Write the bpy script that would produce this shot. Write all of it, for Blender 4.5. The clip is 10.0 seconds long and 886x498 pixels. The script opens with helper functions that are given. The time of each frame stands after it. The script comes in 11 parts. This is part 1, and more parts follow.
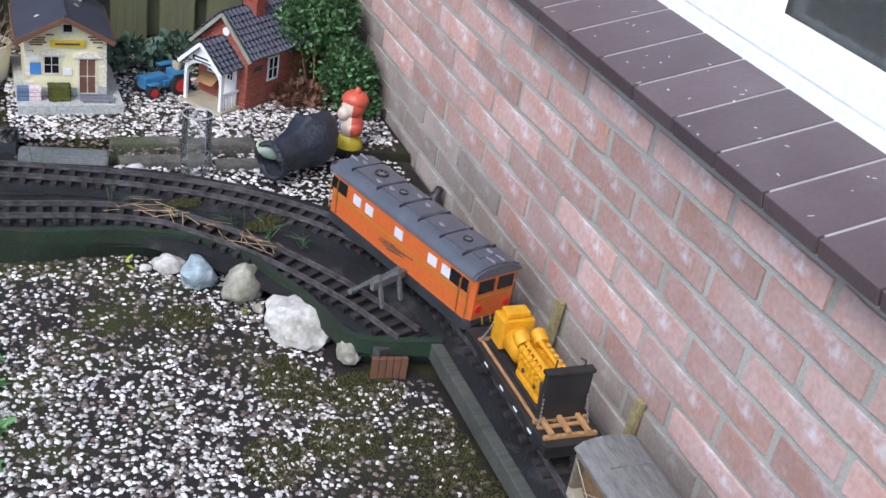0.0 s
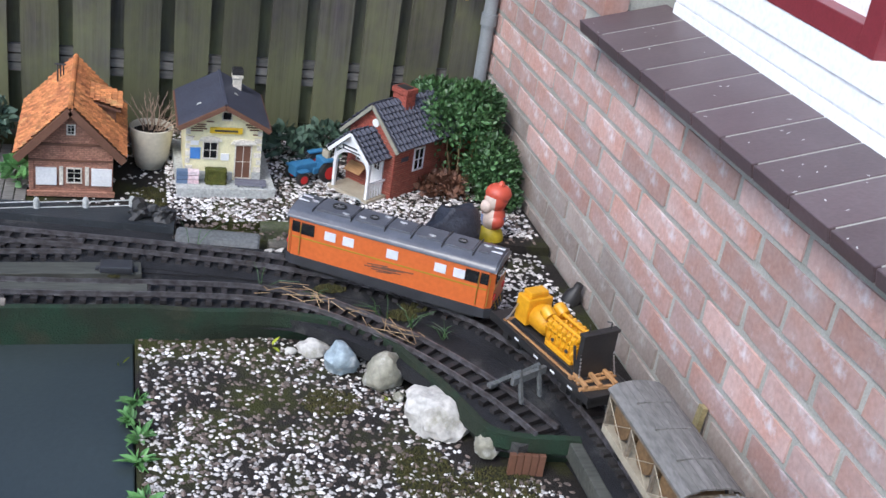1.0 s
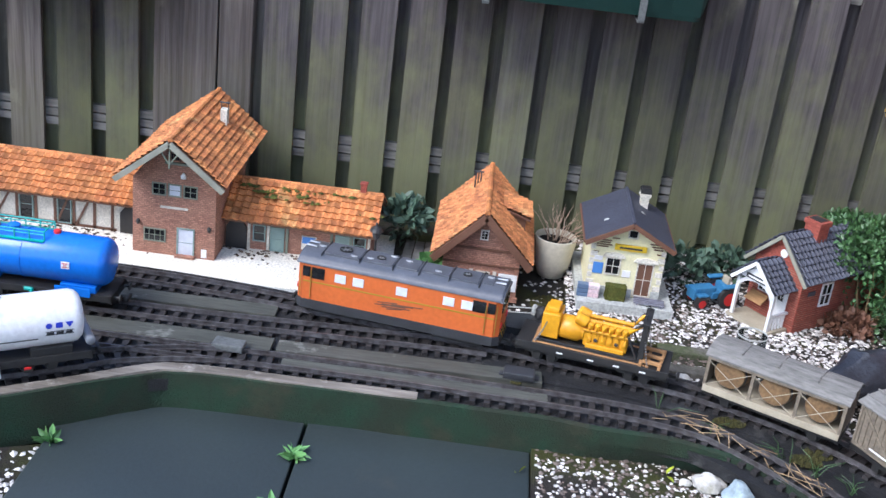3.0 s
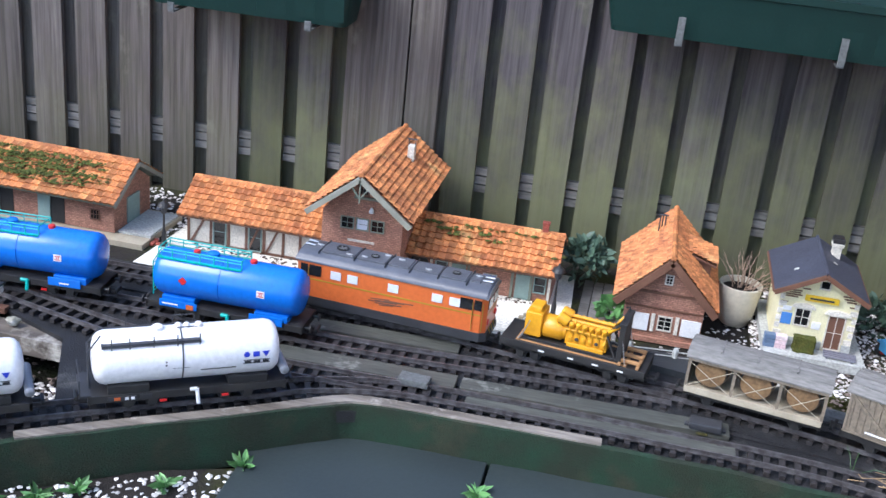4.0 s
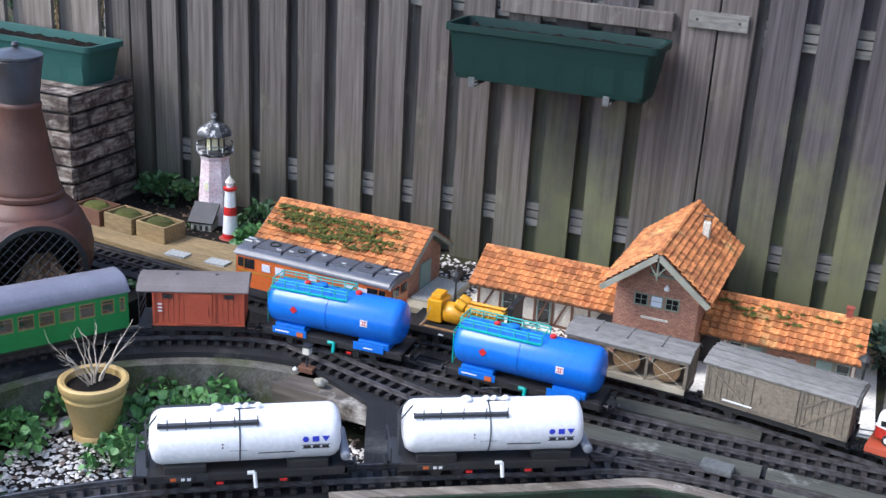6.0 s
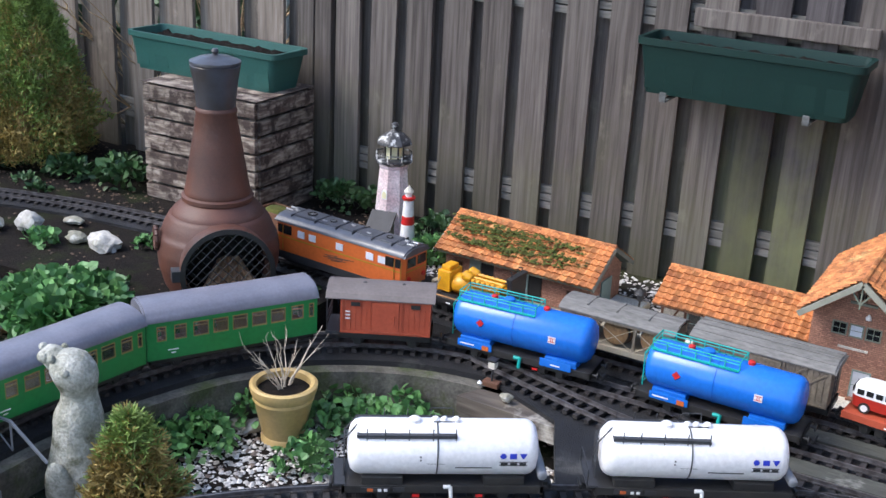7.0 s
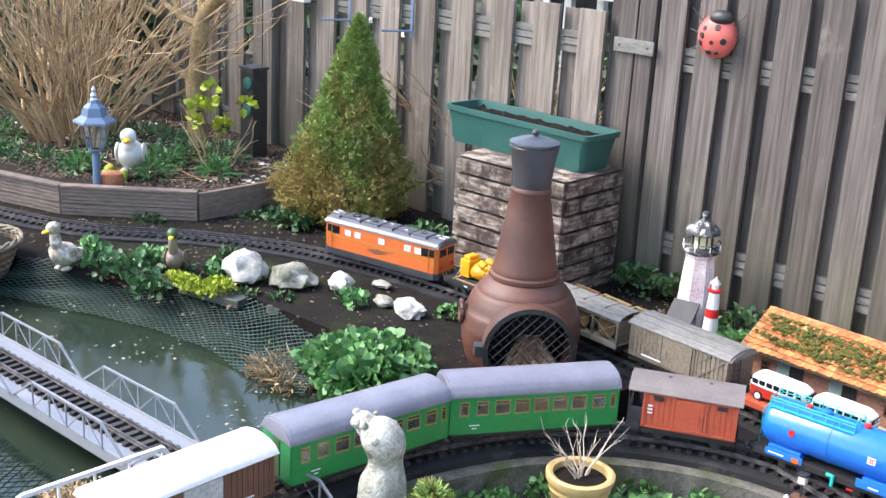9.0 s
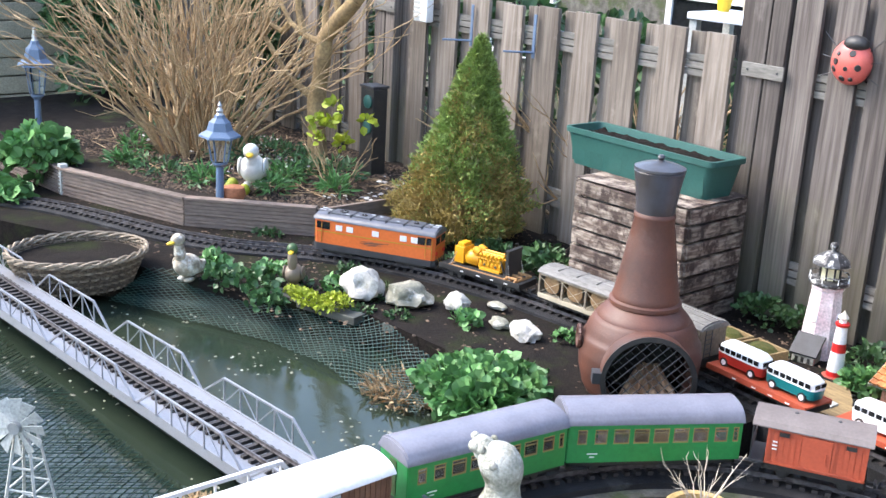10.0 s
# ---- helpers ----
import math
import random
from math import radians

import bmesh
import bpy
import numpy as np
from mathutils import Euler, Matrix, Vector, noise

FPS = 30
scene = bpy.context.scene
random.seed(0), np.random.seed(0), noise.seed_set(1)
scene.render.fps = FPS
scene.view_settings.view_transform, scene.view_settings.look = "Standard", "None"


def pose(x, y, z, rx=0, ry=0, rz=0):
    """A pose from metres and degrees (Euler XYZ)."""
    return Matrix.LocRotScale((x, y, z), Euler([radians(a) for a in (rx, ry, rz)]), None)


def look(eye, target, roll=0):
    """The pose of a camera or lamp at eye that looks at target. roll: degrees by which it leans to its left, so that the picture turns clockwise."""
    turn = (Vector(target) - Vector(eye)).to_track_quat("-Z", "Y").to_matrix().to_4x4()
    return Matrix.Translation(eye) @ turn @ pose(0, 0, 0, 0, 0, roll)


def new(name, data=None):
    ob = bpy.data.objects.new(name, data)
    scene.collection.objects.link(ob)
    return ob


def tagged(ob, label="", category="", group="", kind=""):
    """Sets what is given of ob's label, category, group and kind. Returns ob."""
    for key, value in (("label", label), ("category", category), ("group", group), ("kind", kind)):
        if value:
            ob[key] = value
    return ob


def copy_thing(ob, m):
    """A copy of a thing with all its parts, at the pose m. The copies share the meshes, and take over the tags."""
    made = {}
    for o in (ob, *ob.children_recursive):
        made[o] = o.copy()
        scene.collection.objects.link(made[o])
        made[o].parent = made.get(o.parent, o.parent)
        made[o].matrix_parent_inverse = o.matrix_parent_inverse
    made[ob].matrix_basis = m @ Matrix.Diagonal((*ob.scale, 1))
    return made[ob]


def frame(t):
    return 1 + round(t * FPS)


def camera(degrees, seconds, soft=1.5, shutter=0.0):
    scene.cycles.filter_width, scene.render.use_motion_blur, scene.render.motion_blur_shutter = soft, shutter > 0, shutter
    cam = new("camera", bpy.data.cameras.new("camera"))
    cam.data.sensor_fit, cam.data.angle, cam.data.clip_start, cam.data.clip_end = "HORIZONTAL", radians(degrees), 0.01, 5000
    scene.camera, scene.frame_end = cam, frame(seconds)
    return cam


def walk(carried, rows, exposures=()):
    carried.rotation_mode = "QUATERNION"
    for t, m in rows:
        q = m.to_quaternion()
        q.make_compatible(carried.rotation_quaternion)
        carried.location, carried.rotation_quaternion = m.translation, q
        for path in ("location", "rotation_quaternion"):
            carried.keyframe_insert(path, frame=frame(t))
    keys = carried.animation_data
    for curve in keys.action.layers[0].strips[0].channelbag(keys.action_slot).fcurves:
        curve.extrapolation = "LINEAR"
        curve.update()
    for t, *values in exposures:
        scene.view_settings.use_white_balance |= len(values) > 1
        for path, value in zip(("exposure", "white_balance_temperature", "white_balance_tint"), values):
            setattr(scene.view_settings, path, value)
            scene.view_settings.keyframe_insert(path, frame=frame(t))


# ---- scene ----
cam = camera(42.50, 10.0)
PATH = [
    (0, (-0.0157, 0.0065, 1.0278), (0.7339, 1.5856, 0.0559), 9.89),
    (0.5, (-0.0361, 0.0132, 1.0361), (0.6189, 1.6614, 0.1118), 9.52),
    (1, (-0.0586, 0.0137, 1.0479), (0.4950, 1.7248, 0.1730), 8.95),
    (1.5, (-0.0926, 0.0196, 1.0596), (0.3158, 1.7829, 0.2087), 8.08),
    (2, (-0.1296, 0.0213, 1.0628), (0.1102, 1.8231, 0.2284), 7.77),
    (2.5, (-0.1663, 0.0307, 1.0670), (-0.0819, 1.8559, 0.2538), 7.44),
    (2.7, (-0.1707, 0.0383, 1.0603), (-0.1362, 1.8716, 0.2615), 7.15),
    (3.8, (-0.2397, 0.0520, 1.0773), (-0.5022, 1.8746, 0.2969), 6.27),
    (4, (-0.2587, 0.0425, 1.0769), (-0.5666, 1.8630, 0.3084), 5.88),
    (4.5, (-0.2858, 0.0346, 1.0804), (-0.7048, 1.8417, 0.3328), 5.06),
    (5, (-0.3244, 0.0271, 1.0892), (-0.8511, 1.8125, 0.3579), 4.74),
    (5.5, (-0.3647, 0.0170, 1.0924), (-0.9919, 1.7759, 0.3762), 4.45),
    (5.7, (-0.3740, 0.0170, 1.0957), (-1.0379, 1.7650, 0.3861), 3.91),
    (6.8, (-0.5017, -0.0093, 1.0879), (-1.3582, 1.6619, 0.3997), 3.22),
    (7, (-0.5261, -0.0154, 1.0859), (-1.4416, 1.6211, 0.3903), 3.11),
    (7.5, (-0.5618, -0.0228, 1.1026), (-1.6224, 1.5337, 0.4299), 3.58),
    (8, (-0.5827, -0.0243, 1.1032), (-1.7549, 1.4582, 0.4490), 3.22),
    (8.5, (-0.6005, -0.0310, 1.1046), (-1.8387, 1.4020, 0.4615), 3.22),
    (9, (-0.6147, -0.0383, 1.1118), (-1.9319, 1.3384, 0.5037), 3.18),
    (9.5, (-0.6312, -0.0518, 1.1147), (-2.0223, 1.2562, 0.5197), 3.27),
    (10, (-0.6505, -0.0515, 1.1122), (-2.1007, 1.1946, 0.5257), 3.29),
]
EXPOSURE = [(0, 1.05, 6120, 10), (1, 1.1, 6120, 10), (2.5, 1.34, 6020, 10), (4.2, 1.56, 5920, 10), (5.5, 1.53, 6050, 10), (7, 1.42, 6400, 10), (8, 1.95, 6800, 10), (9, 2.28, 6800, 10), (10, 2.38, 6800, 10)]
walk(cam, [(t, look(eye, target, roll)) for t, eye, target, roll in PATH], EXPOSURE)

# ---- world, sun, exposure ----
world = bpy.data.worlds.new("overcast_sky")
scene.world = world
world.use_nodes = True
wn = world.node_tree
sky = wn.nodes.new("ShaderNodeTexSky")
sky.sky_type = "NISHITA"
sky.sun_disc = False
sky.sun_elevation = radians(48)
sky.sun_rotation = radians(231)
sky.air_density, sky.dust_density, sky.ozone_density = 1.0, 1.5, 1.0
wn.nodes["Background"].inputs["Strength"].default_value = 0.15
wn.links.new(sky.outputs["Color"], wn.nodes["Background"].inputs["Color"])
sun_data = bpy.data.lights.new("sun", "SUN")
sun_data.energy, sun_data.angle, sun_data.color = 1.2, radians(30), (1.0, 0.97, 0.94)
sun = new("sun", sun_data)
sun.matrix_world = look((-5, -4, 7), (0, 0, 0))

# ---- materials ----
def mat(name, base, rough=0.6, second=None, scale=20.0, amount=0.5, fine=180.0, bump=0.15, metal=0.0, spec=0.5,
        island=0.0, stretch=(1, 1, 1), third=None, third_scale=4.0, third_at=0.58, coat=0.0, grain=None):
    """Two scales of variation on a base colour, fine relief, and some difference from piece to piece."""
    m = bpy.data.materials.new(name)
    m.use_nodes = True
    nt = m.node_tree
    b = nt.nodes["Principled BSDF"]
    b.inputs["Roughness"].default_value = rough
    b.inputs["Metallic"].default_value = metal
    b.inputs["Specular IOR Level"].default_value = spec
    b.inputs["Coat Weight"].default_value = coat
    L = nt.links.new
    tc = nt.nodes.new("ShaderNodeTexCoord")
    mp = nt.nodes.new("ShaderNodeMapping")
    mp.inputs["Scale"].default_value = stretch
    L(tc.outputs["Object"], mp.inputs["Vector"])
    info = nt.nodes.new("ShaderNodeObjectInfo")
    shift = nt.nodes.new("ShaderNodeVectorMath")
    shift.operation = "ADD"
    L(mp.outputs["Vector"], shift.inputs[0])
    spread = nt.nodes.new("ShaderNodeMath")
    spread.operation = "MULTIPLY"
    spread.inputs[1].default_value = 37.0
    L(info.outputs["Random"], spread.inputs[0])
    L(spread.outputs[0], shift.inputs[1])
    n1 = nt.nodes.new("ShaderNodeTexNoise")
    n1.inputs["Scale"].default_value = scale
    n1.inputs["Detail"].default_value = 6
    L(shift.outputs[0], n1.inputs["Vector"])
    n2 = nt.nodes.new("ShaderNodeTexNoise")
    n2.inputs["Scale"].default_value = fine
    n2.inputs["Detail"].default_value = 4
    L(shift.outputs[0], n2.inputs["Vector"])
    second = second or tuple(c * 0.6 for c in base)
    ramp = nt.nodes.new("ShaderNodeMapRange")
    ramp.inputs["From Min"].default_value, ramp.inputs["From Max"].default_value = 0.5 - 0.25, 0.5 + 0.25
    ramp.inputs["To Max"].default_value = amount * 2
    L(n1.outputs["Fac"], ramp.inputs["Value"])
    mix = nt.nodes.new("ShaderNodeMix")
    mix.data_type = "RGBA"
    mix.inputs["A"].default_value, mix.inputs["B"].default_value = (*base, 1), (*second, 1)
    L(ramp.outputs[0], mix.inputs["Factor"])
    col = mix.outputs["Result"]
    if third:
        n3 = nt.nodes.new("ShaderNodeTexNoise")
        n3.inputs["Scale"].default_value = third_scale
        n3.inputs["Detail"].default_value = 8
        n3.inputs["Roughness"].default_value = 0.65
        L(tc.outputs["Object"], n3.inputs["Vector"])
        r3 = nt.nodes.new("ShaderNodeMapRange")
        r3.inputs["From Min"].default_value, r3.inputs["From Max"].default_value = third_at - 0.05, third_at + 0.08
        L(n3.outputs["Fac"], r3.inputs["Value"])
        m3 = nt.nodes.new("ShaderNodeMix")
        m3.data_type = "RGBA"
        L(r3.outputs[0], m3.inputs["Factor"])
        L(col, m3.inputs["A"])
        m3.inputs["B"].default_value = (*third, 1)
        col = m3.outputs["Result"]
    # fine grain and piece-to-piece value
    hsv = nt.nodes.new("ShaderNodeHueSaturation")
    L(col, hsv.inputs["Color"])
    geo = nt.nodes.new("ShaderNodeNewGeometry")
    val = nt.nodes.new("ShaderNodeMath")
    val.operation = "MULTIPLY_ADD"
    L(n2.outputs["Fac"], val.inputs[0])
    val.inputs[1].default_value, val.inputs[2].default_value = (grain, 1 - grain / 2) if grain else ((1.3, 0.35) if bump >= 0.15 else (0.4, 0.8))
    if island:
        rnd = nt.nodes.new("ShaderNodeMath")
        rnd.operation = "ADD"
        L(info.outputs["Random"], rnd.inputs[0])
        L(geo.outputs["Random Per Island"], rnd.inputs[1])
        frac = nt.nodes.new("ShaderNodeMath")
        frac.operation = "FRACT"
        L(rnd.outputs[0], frac.inputs[0])
        v2 = nt.nodes.new("ShaderNodeMath")
        v2.operation = "MULTIPLY_ADD"
        L(frac.outputs[0], v2.inputs[0])
        v2.inputs[1].default_value, v2.inputs[2].default_value = 2 * island, 1 - island
        v3 = nt.nodes.new("ShaderNodeMath")
        v3.operation = "MULTIPLY"
        L(val.outputs[0], v3.inputs[0])
        L(v2.outputs[0], v3.inputs[1])
        val = v3
    L(val.outputs[0], hsv.inputs["Value"])
    L(hsv.outputs["Color"], b.inputs["Base Color"])
    if bump:
        bp = nt.nodes.new("ShaderNodeBump")
        bp.inputs["Strength"].default_value = bump
        bp.inputs["Distance"].default_value = 0.004
        L(n2.outputs["Fac"], bp.inputs["Height"])
        L(bp.outputs["Normal"], b.inputs["Normal"])
    return m


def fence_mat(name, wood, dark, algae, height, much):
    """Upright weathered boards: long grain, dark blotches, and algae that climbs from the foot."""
    m = bpy.data.materials.new(name)
    m.use_nodes = True
    nt = m.node_tree
    b = nt.nodes["Principled BSDF"]
    b.inputs["Roughness"].default_value = 0.9
    b.inputs["Specular IOR Level"].default_value = 0.25
    L = nt.links.new
    tc, info = nt.nodes.new("ShaderNodeTexCoord"), nt.nodes.new("ShaderNodeObjectInfo")
    spread = nt.nodes.new("ShaderNodeMath")
    spread.operation = "MULTIPLY"
    spread.inputs[1].default_value = 53.0
    L(info.outputs["Random"], spread.inputs[0])

    def streak(scale, stretch, detail=5.0):
        mp, add, n = nt.nodes.new("ShaderNodeMapping"), nt.nodes.new("ShaderNodeVectorMath"), nt.nodes.new("ShaderNodeTexNoise")
        mp.inputs["Scale"].default_value = stretch
        n.inputs["Scale"].default_value = scale
        n.inputs["Detail"].default_value = detail
        n.inputs["Roughness"].default_value = 0.62
        L(tc.outputs["Object"], mp.inputs["Vector"])
        L(mp.outputs["Vector"], add.inputs[0])
        L(spread.outputs[0], add.inputs[1])
        L(add.outputs[0], n.inputs["Vector"])
        return n.outputs["Fac"]

    def span(value, lo, hi, to=1.0):
        r = nt.nodes.new("ShaderNodeMapRange")
        r.inputs["From Min"].default_value, r.inputs["From Max"].default_value, r.inputs["To Max"].default_value = lo, hi, to
        L(value, r.inputs["Value"])
        return r.outputs[0]

    def blend(fac, a, c):
        x = nt.nodes.new("ShaderNodeMix")
        x.data_type = "RGBA"
        L(fac, x.inputs["Factor"])
        for k, v in (("A", a), ("B", c)):
            if isinstance(v, tuple):
                x.inputs[k].default_value = (*v, 1)
            else:
                L(v, x.inputs[k])
        return x.outputs["Result"]

    grain = streak(90, (1, 1, 0.030))
    blotch = streak(7, (1, 1, 0.35), 7.0)
    patchy = streak(11, (1, 1, 0.6), 8.0)
    col = blend(span(grain, 0.36, 0.66), wood, dark)
    col = blend(span(blotch, 0.50, 0.72, 0.65), col, dark)
    col = blend(span(patchy, 0.62, 0.74, 0.5), col, tuple(min(1.0, c * 1.75) for c in wood))
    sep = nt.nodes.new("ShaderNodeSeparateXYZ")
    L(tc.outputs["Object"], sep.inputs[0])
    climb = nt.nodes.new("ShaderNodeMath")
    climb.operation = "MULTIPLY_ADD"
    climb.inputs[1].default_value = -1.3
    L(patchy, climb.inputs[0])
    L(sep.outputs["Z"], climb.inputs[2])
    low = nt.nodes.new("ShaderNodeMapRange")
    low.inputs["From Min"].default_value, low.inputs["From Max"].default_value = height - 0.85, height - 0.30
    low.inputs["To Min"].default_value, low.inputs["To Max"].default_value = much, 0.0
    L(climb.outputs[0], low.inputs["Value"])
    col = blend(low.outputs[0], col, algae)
    hsv, val = nt.nodes.new("ShaderNodeHueSaturation"), nt.nodes.new("ShaderNodeMath")
    val.operation = "MULTIPLY_ADD"
    val.inputs[1].default_value, val.inputs[2].default_value = 0.5, 0.75
    L(info.outputs["Random"], val.inputs[0])
    L(val.outputs[0], hsv.inputs["Value"])
    L(col, hsv.inputs["Color"])
    L(hsv.outputs["Color"], b.inputs["Base Color"])
    bp = nt.nodes.new("ShaderNodeBump")
    bp.inputs["Strength"].default_value, bp.inputs["Distance"].default_value = 0.6, 0.003
    L(grain, bp.inputs["Height"])
    L(bp.outputs["Normal"], b.inputs["Normal"])
    return m


def brick_mat(name, one, two, joint, wide=0.0105, high=0.0044):
    """Tiny moulded bricks of the model buildings, too small to stand as pieces."""
    m = mat(name, one, 0.85, two, 40, 0.5, 320, 0.3)
    nt = m.node_tree
    b = nt.nodes["Principled BSDF"]
    L = nt.links.new
    tc, sep, add, xy = nt.nodes.new("ShaderNodeTexCoord"), nt.nodes.new("ShaderNodeSeparateXYZ"), nt.nodes.new("ShaderNodeMath"), nt.nodes.new("ShaderNodeCombineXYZ")
    L(tc.outputs["Object"], sep.inputs[0])
    L(sep.outputs["X"], add.inputs[0])
    L(sep.outputs["Y"], add.inputs[1])
    L(add.outputs[0], xy.inputs["X"])
    L(sep.outputs["Z"], xy.inputs["Y"])
    t = nt.nodes.new("ShaderNodeTexBrick")
    t.inputs["Color1"].default_value, t.inputs["Color2"].default_value = (1, 1, 1, 1), (0.62, 0.60, 0.60, 1)
    t.inputs["Mortar"].default_value = (joint, joint, joint, 1)
    t.inputs["Scale"].default_value = 1.0
    t.inputs["Mortar Size"].default_value = 0.0007
    t.inputs["Brick Width"].default_value, t.inputs["Row Height"].default_value = wide, high
    L(xy.outputs[0], t.inputs["Vector"])
    x = nt.nodes.new("ShaderNodeMix")
    x.data_type, x.blend_type = "RGBA", "MULTIPLY"
    x.inputs["Factor"].default_value = 1.0
    L(b.inputs["Base Color"].links[0].from_socket, x.inputs["A"])
    L(t.outputs["Color"], x.inputs["B"])
    L(x.outputs["Result"], b.inputs["Base Color"])
    return m


def plain(name, base, rough=0.5, metal=0.0, emit=0.0, bump=0.0):
    return mat(name, base, rough, tuple(c * 0.82 for c in base), scale=30, amount=0.4, fine=220, bump=bump or 0.05, metal=metal)


def glass_mat(name, tint=(1, 1, 1), rough=0.02):
    m = bpy.data.materials.new(name)
    m.use_nodes = True
    b = m.node_tree.nodes["Principled BSDF"]
    b.inputs["Base Color"].default_value = (*tint, 1)
    b.inputs["Transmission Weight"].default_value = 1.0
    b.inputs["Roughness"].default_value = rough
    b.inputs["IOR"].default_value = 1.45
    return m


BRICK = mat("pink_red_brick", (0.43, 0.235, 0.185), 0.9, (0.46, 0.33, 0.305), 13, 0.6, 120, 0.35, grain=0.55, island=0.24, third=(0.56, 0.50, 0.51), third_scale=15, third_at=0.60)
BRICK_GREY = mat("grey_stained_brick", (0.27, 0.215, 0.185), 0.9, (0.34, 0.29, 0.26), 13, 0.6, 120, 0.4, grain=0.5, island=0.2, third=(0.40, 0.37, 0.34), third_scale=15, third_at=0.6)
MORTAR = mat("grey_mortar", (0.40, 0.395, 0.36), 0.95, (0.30, 0.30, 0.265), 14, 0.5, 260, 0.5, grain=0.5)
SILL = mat("brown_purple_glazed_tile", (0.085, 0.058, 0.062), 0.38, (0.11, 0.08, 0.085), 12, 0.5, 140, 0.08, island=0.12)
WHITE_PAINT = mat("white_window_paint", (0.88, 0.88, 0.88), 0.35, (0.86, 0.86, 0.87), 6, 0.4, 90, 0.02)
RED_PAINT = plain("dark_red_frame_paint", (0.22, 0.03, 0.04), 0.4)
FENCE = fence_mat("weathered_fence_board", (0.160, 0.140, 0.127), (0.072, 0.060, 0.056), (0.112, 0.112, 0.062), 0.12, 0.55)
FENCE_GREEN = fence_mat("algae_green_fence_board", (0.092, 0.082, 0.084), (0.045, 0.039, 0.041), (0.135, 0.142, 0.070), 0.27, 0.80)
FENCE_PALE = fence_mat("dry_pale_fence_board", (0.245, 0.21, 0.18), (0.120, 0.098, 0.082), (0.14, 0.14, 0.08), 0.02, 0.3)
FENCE_SLAT = mat("pale_fence_slat", (0.20, 0.19, 0.175), 0.85, (0.095, 0.09, 0.08), 14, 0.5, 150, 0.3, island=0.15, stretch=(0.2, 1, 1))
FELT = mat("black_roofing_felt", (0.024, 0.024, 0.027), 0.6, (0.011, 0.011, 0.012), 10, 0.6, 330, 0.8, spec=0.35, third=(0.075, 0.074, 0.070), third_scale=9, third_at=0.60)
FELT_WET = mat("wet_black_felt", (0.016, 0.019, 0.022), 0.45, (0.030, 0.034, 0.038), 14, 0.6, 300, 0.6, third=(0.075, 0.078, 0.078), third_scale=16, third_at=0.62)
GREEN_FELT = mat("dark_green_edging_felt", (0.007, 0.036, 0.016), 0.9, (0.012, 0.020, 0.009), 14, 0.7, 300, 0.9, grain=0.8, third=(0.032, 0.032, 0.016), third_scale=7, third_at=0.59)
LOG = mat("weathered_brown_log", (0.21, 0.175, 0.14), 0.8, (0.065, 0.052, 0.042), 40, 0.8, 160, 0.6, stretch=(0.15, 1, 1), third=(0.44, 0.41, 0.36), third_scale=9, third_at=0.60)
BOARD = mat("grey_green_wet_plank", (0.090, 0.090, 0.076), 0.6, (0.048, 0.050, 0.042), 12, 0.6, 160, 0.3, stretch=(0.15, 1, 1), third=(0.33, 0.33, 0.30), third_scale=9, third_at=0.66)
SLEEPER = mat("dark_brown_plastic_sleeper", (0.018, 0.0155, 0.0155), 0.6, (0.036, 0.031, 0.030), 20, 0.5, 200, 0.2, island=0.25)
RAIL = mat("dull_brass_rail", (0.19, 0.182, 0.19), 0.35, (0.075, 0.066, 0.066), 60, 0.6, 200, 0.1, metal=0.5)
SOIL = mat("wet_dark_soil", (0.008, 0.007, 0.0068), 0.95, (0.016, 0.0125, 0.0105), 18, 0.6, 120, 1.0, spec=0.12, third=(0.018, 0.023, 0.009), third_scale=6, third_at=0.58)
PATIO = mat("mossy_dark_concrete", (0.022, 0.0185, 0.016), 0.85, (0.015, 0.012, 0.0105), 16, 0.6, 260, 0.8, spec=0.3, third=(0.034, 0.037, 0.008), third_scale=5.2, third_at=0.53)
CHIP = mat("white_stone_chips", (0.68, 0.66, 0.65), 0.8, (0.42, 0.39, 0.36), 30, 0.6, 300, 0.2, island=0.45)
CHIP_DARK = mat("brown_grey_stone_chips", (0.16, 0.12, 0.10), 0.85, (0.10, 0.08, 0.07), 30, 0.5, 300, 0.2, island=0.4)
TARP = mat("dark_wet_slab_sheet", (0.026, 0.034, 0.037), 0.35, (0.035, 0.045, 0.046), 4, 0.6, 120, 0.08, third=(0.05, 0.055, 0.05), third_scale=5, third_at=0.66)
WATER = mat("dark_green_pond_water", (0.014, 0.024, 0.017), 0.09, (0.024, 0.034, 0.022), 5, 0.6, 34, 0.10, spec=0.32)
STONE_W = mat("white_quartz_rock", (0.53, 0.51, 0.47), 0.75, (0.36, 0.34, 0.31), 18, 0.6, 90, 0.6, third=(0.24, 0.23, 0.17), third_scale=18, third_at=0.60)
STONE_B = mat("blue_grey_rock", (0.34, 0.42, 0.46), 0.6, (0.22, 0.27, 0.30), 22, 0.6, 90, 0.5, third=(0.5, 0.52, 0.52), third_scale=24, third_at=0.6)
STONE_G = mat("grey_green_rock", (0.31, 0.29, 0.23), 0.7, (0.18, 0.175, 0.13), 22, 0.6, 90, 0.5, third=(0.48, 0.47, 0.43), third_scale=20, third_at=0.58)
ORANGE = mat("orange_loco_paint", (0.56, 0.130, 0.032), 0.35, (0.50, 0.108, 0.027), 10, 0.4, 120, 0.03)
LOCO_ROOF = mat("grey_blue_loco_roof", (0.105, 0.11, 0.130), 0.28, (0.070, 0.074, 0.088), 30, 0.5, 200, 0.1)
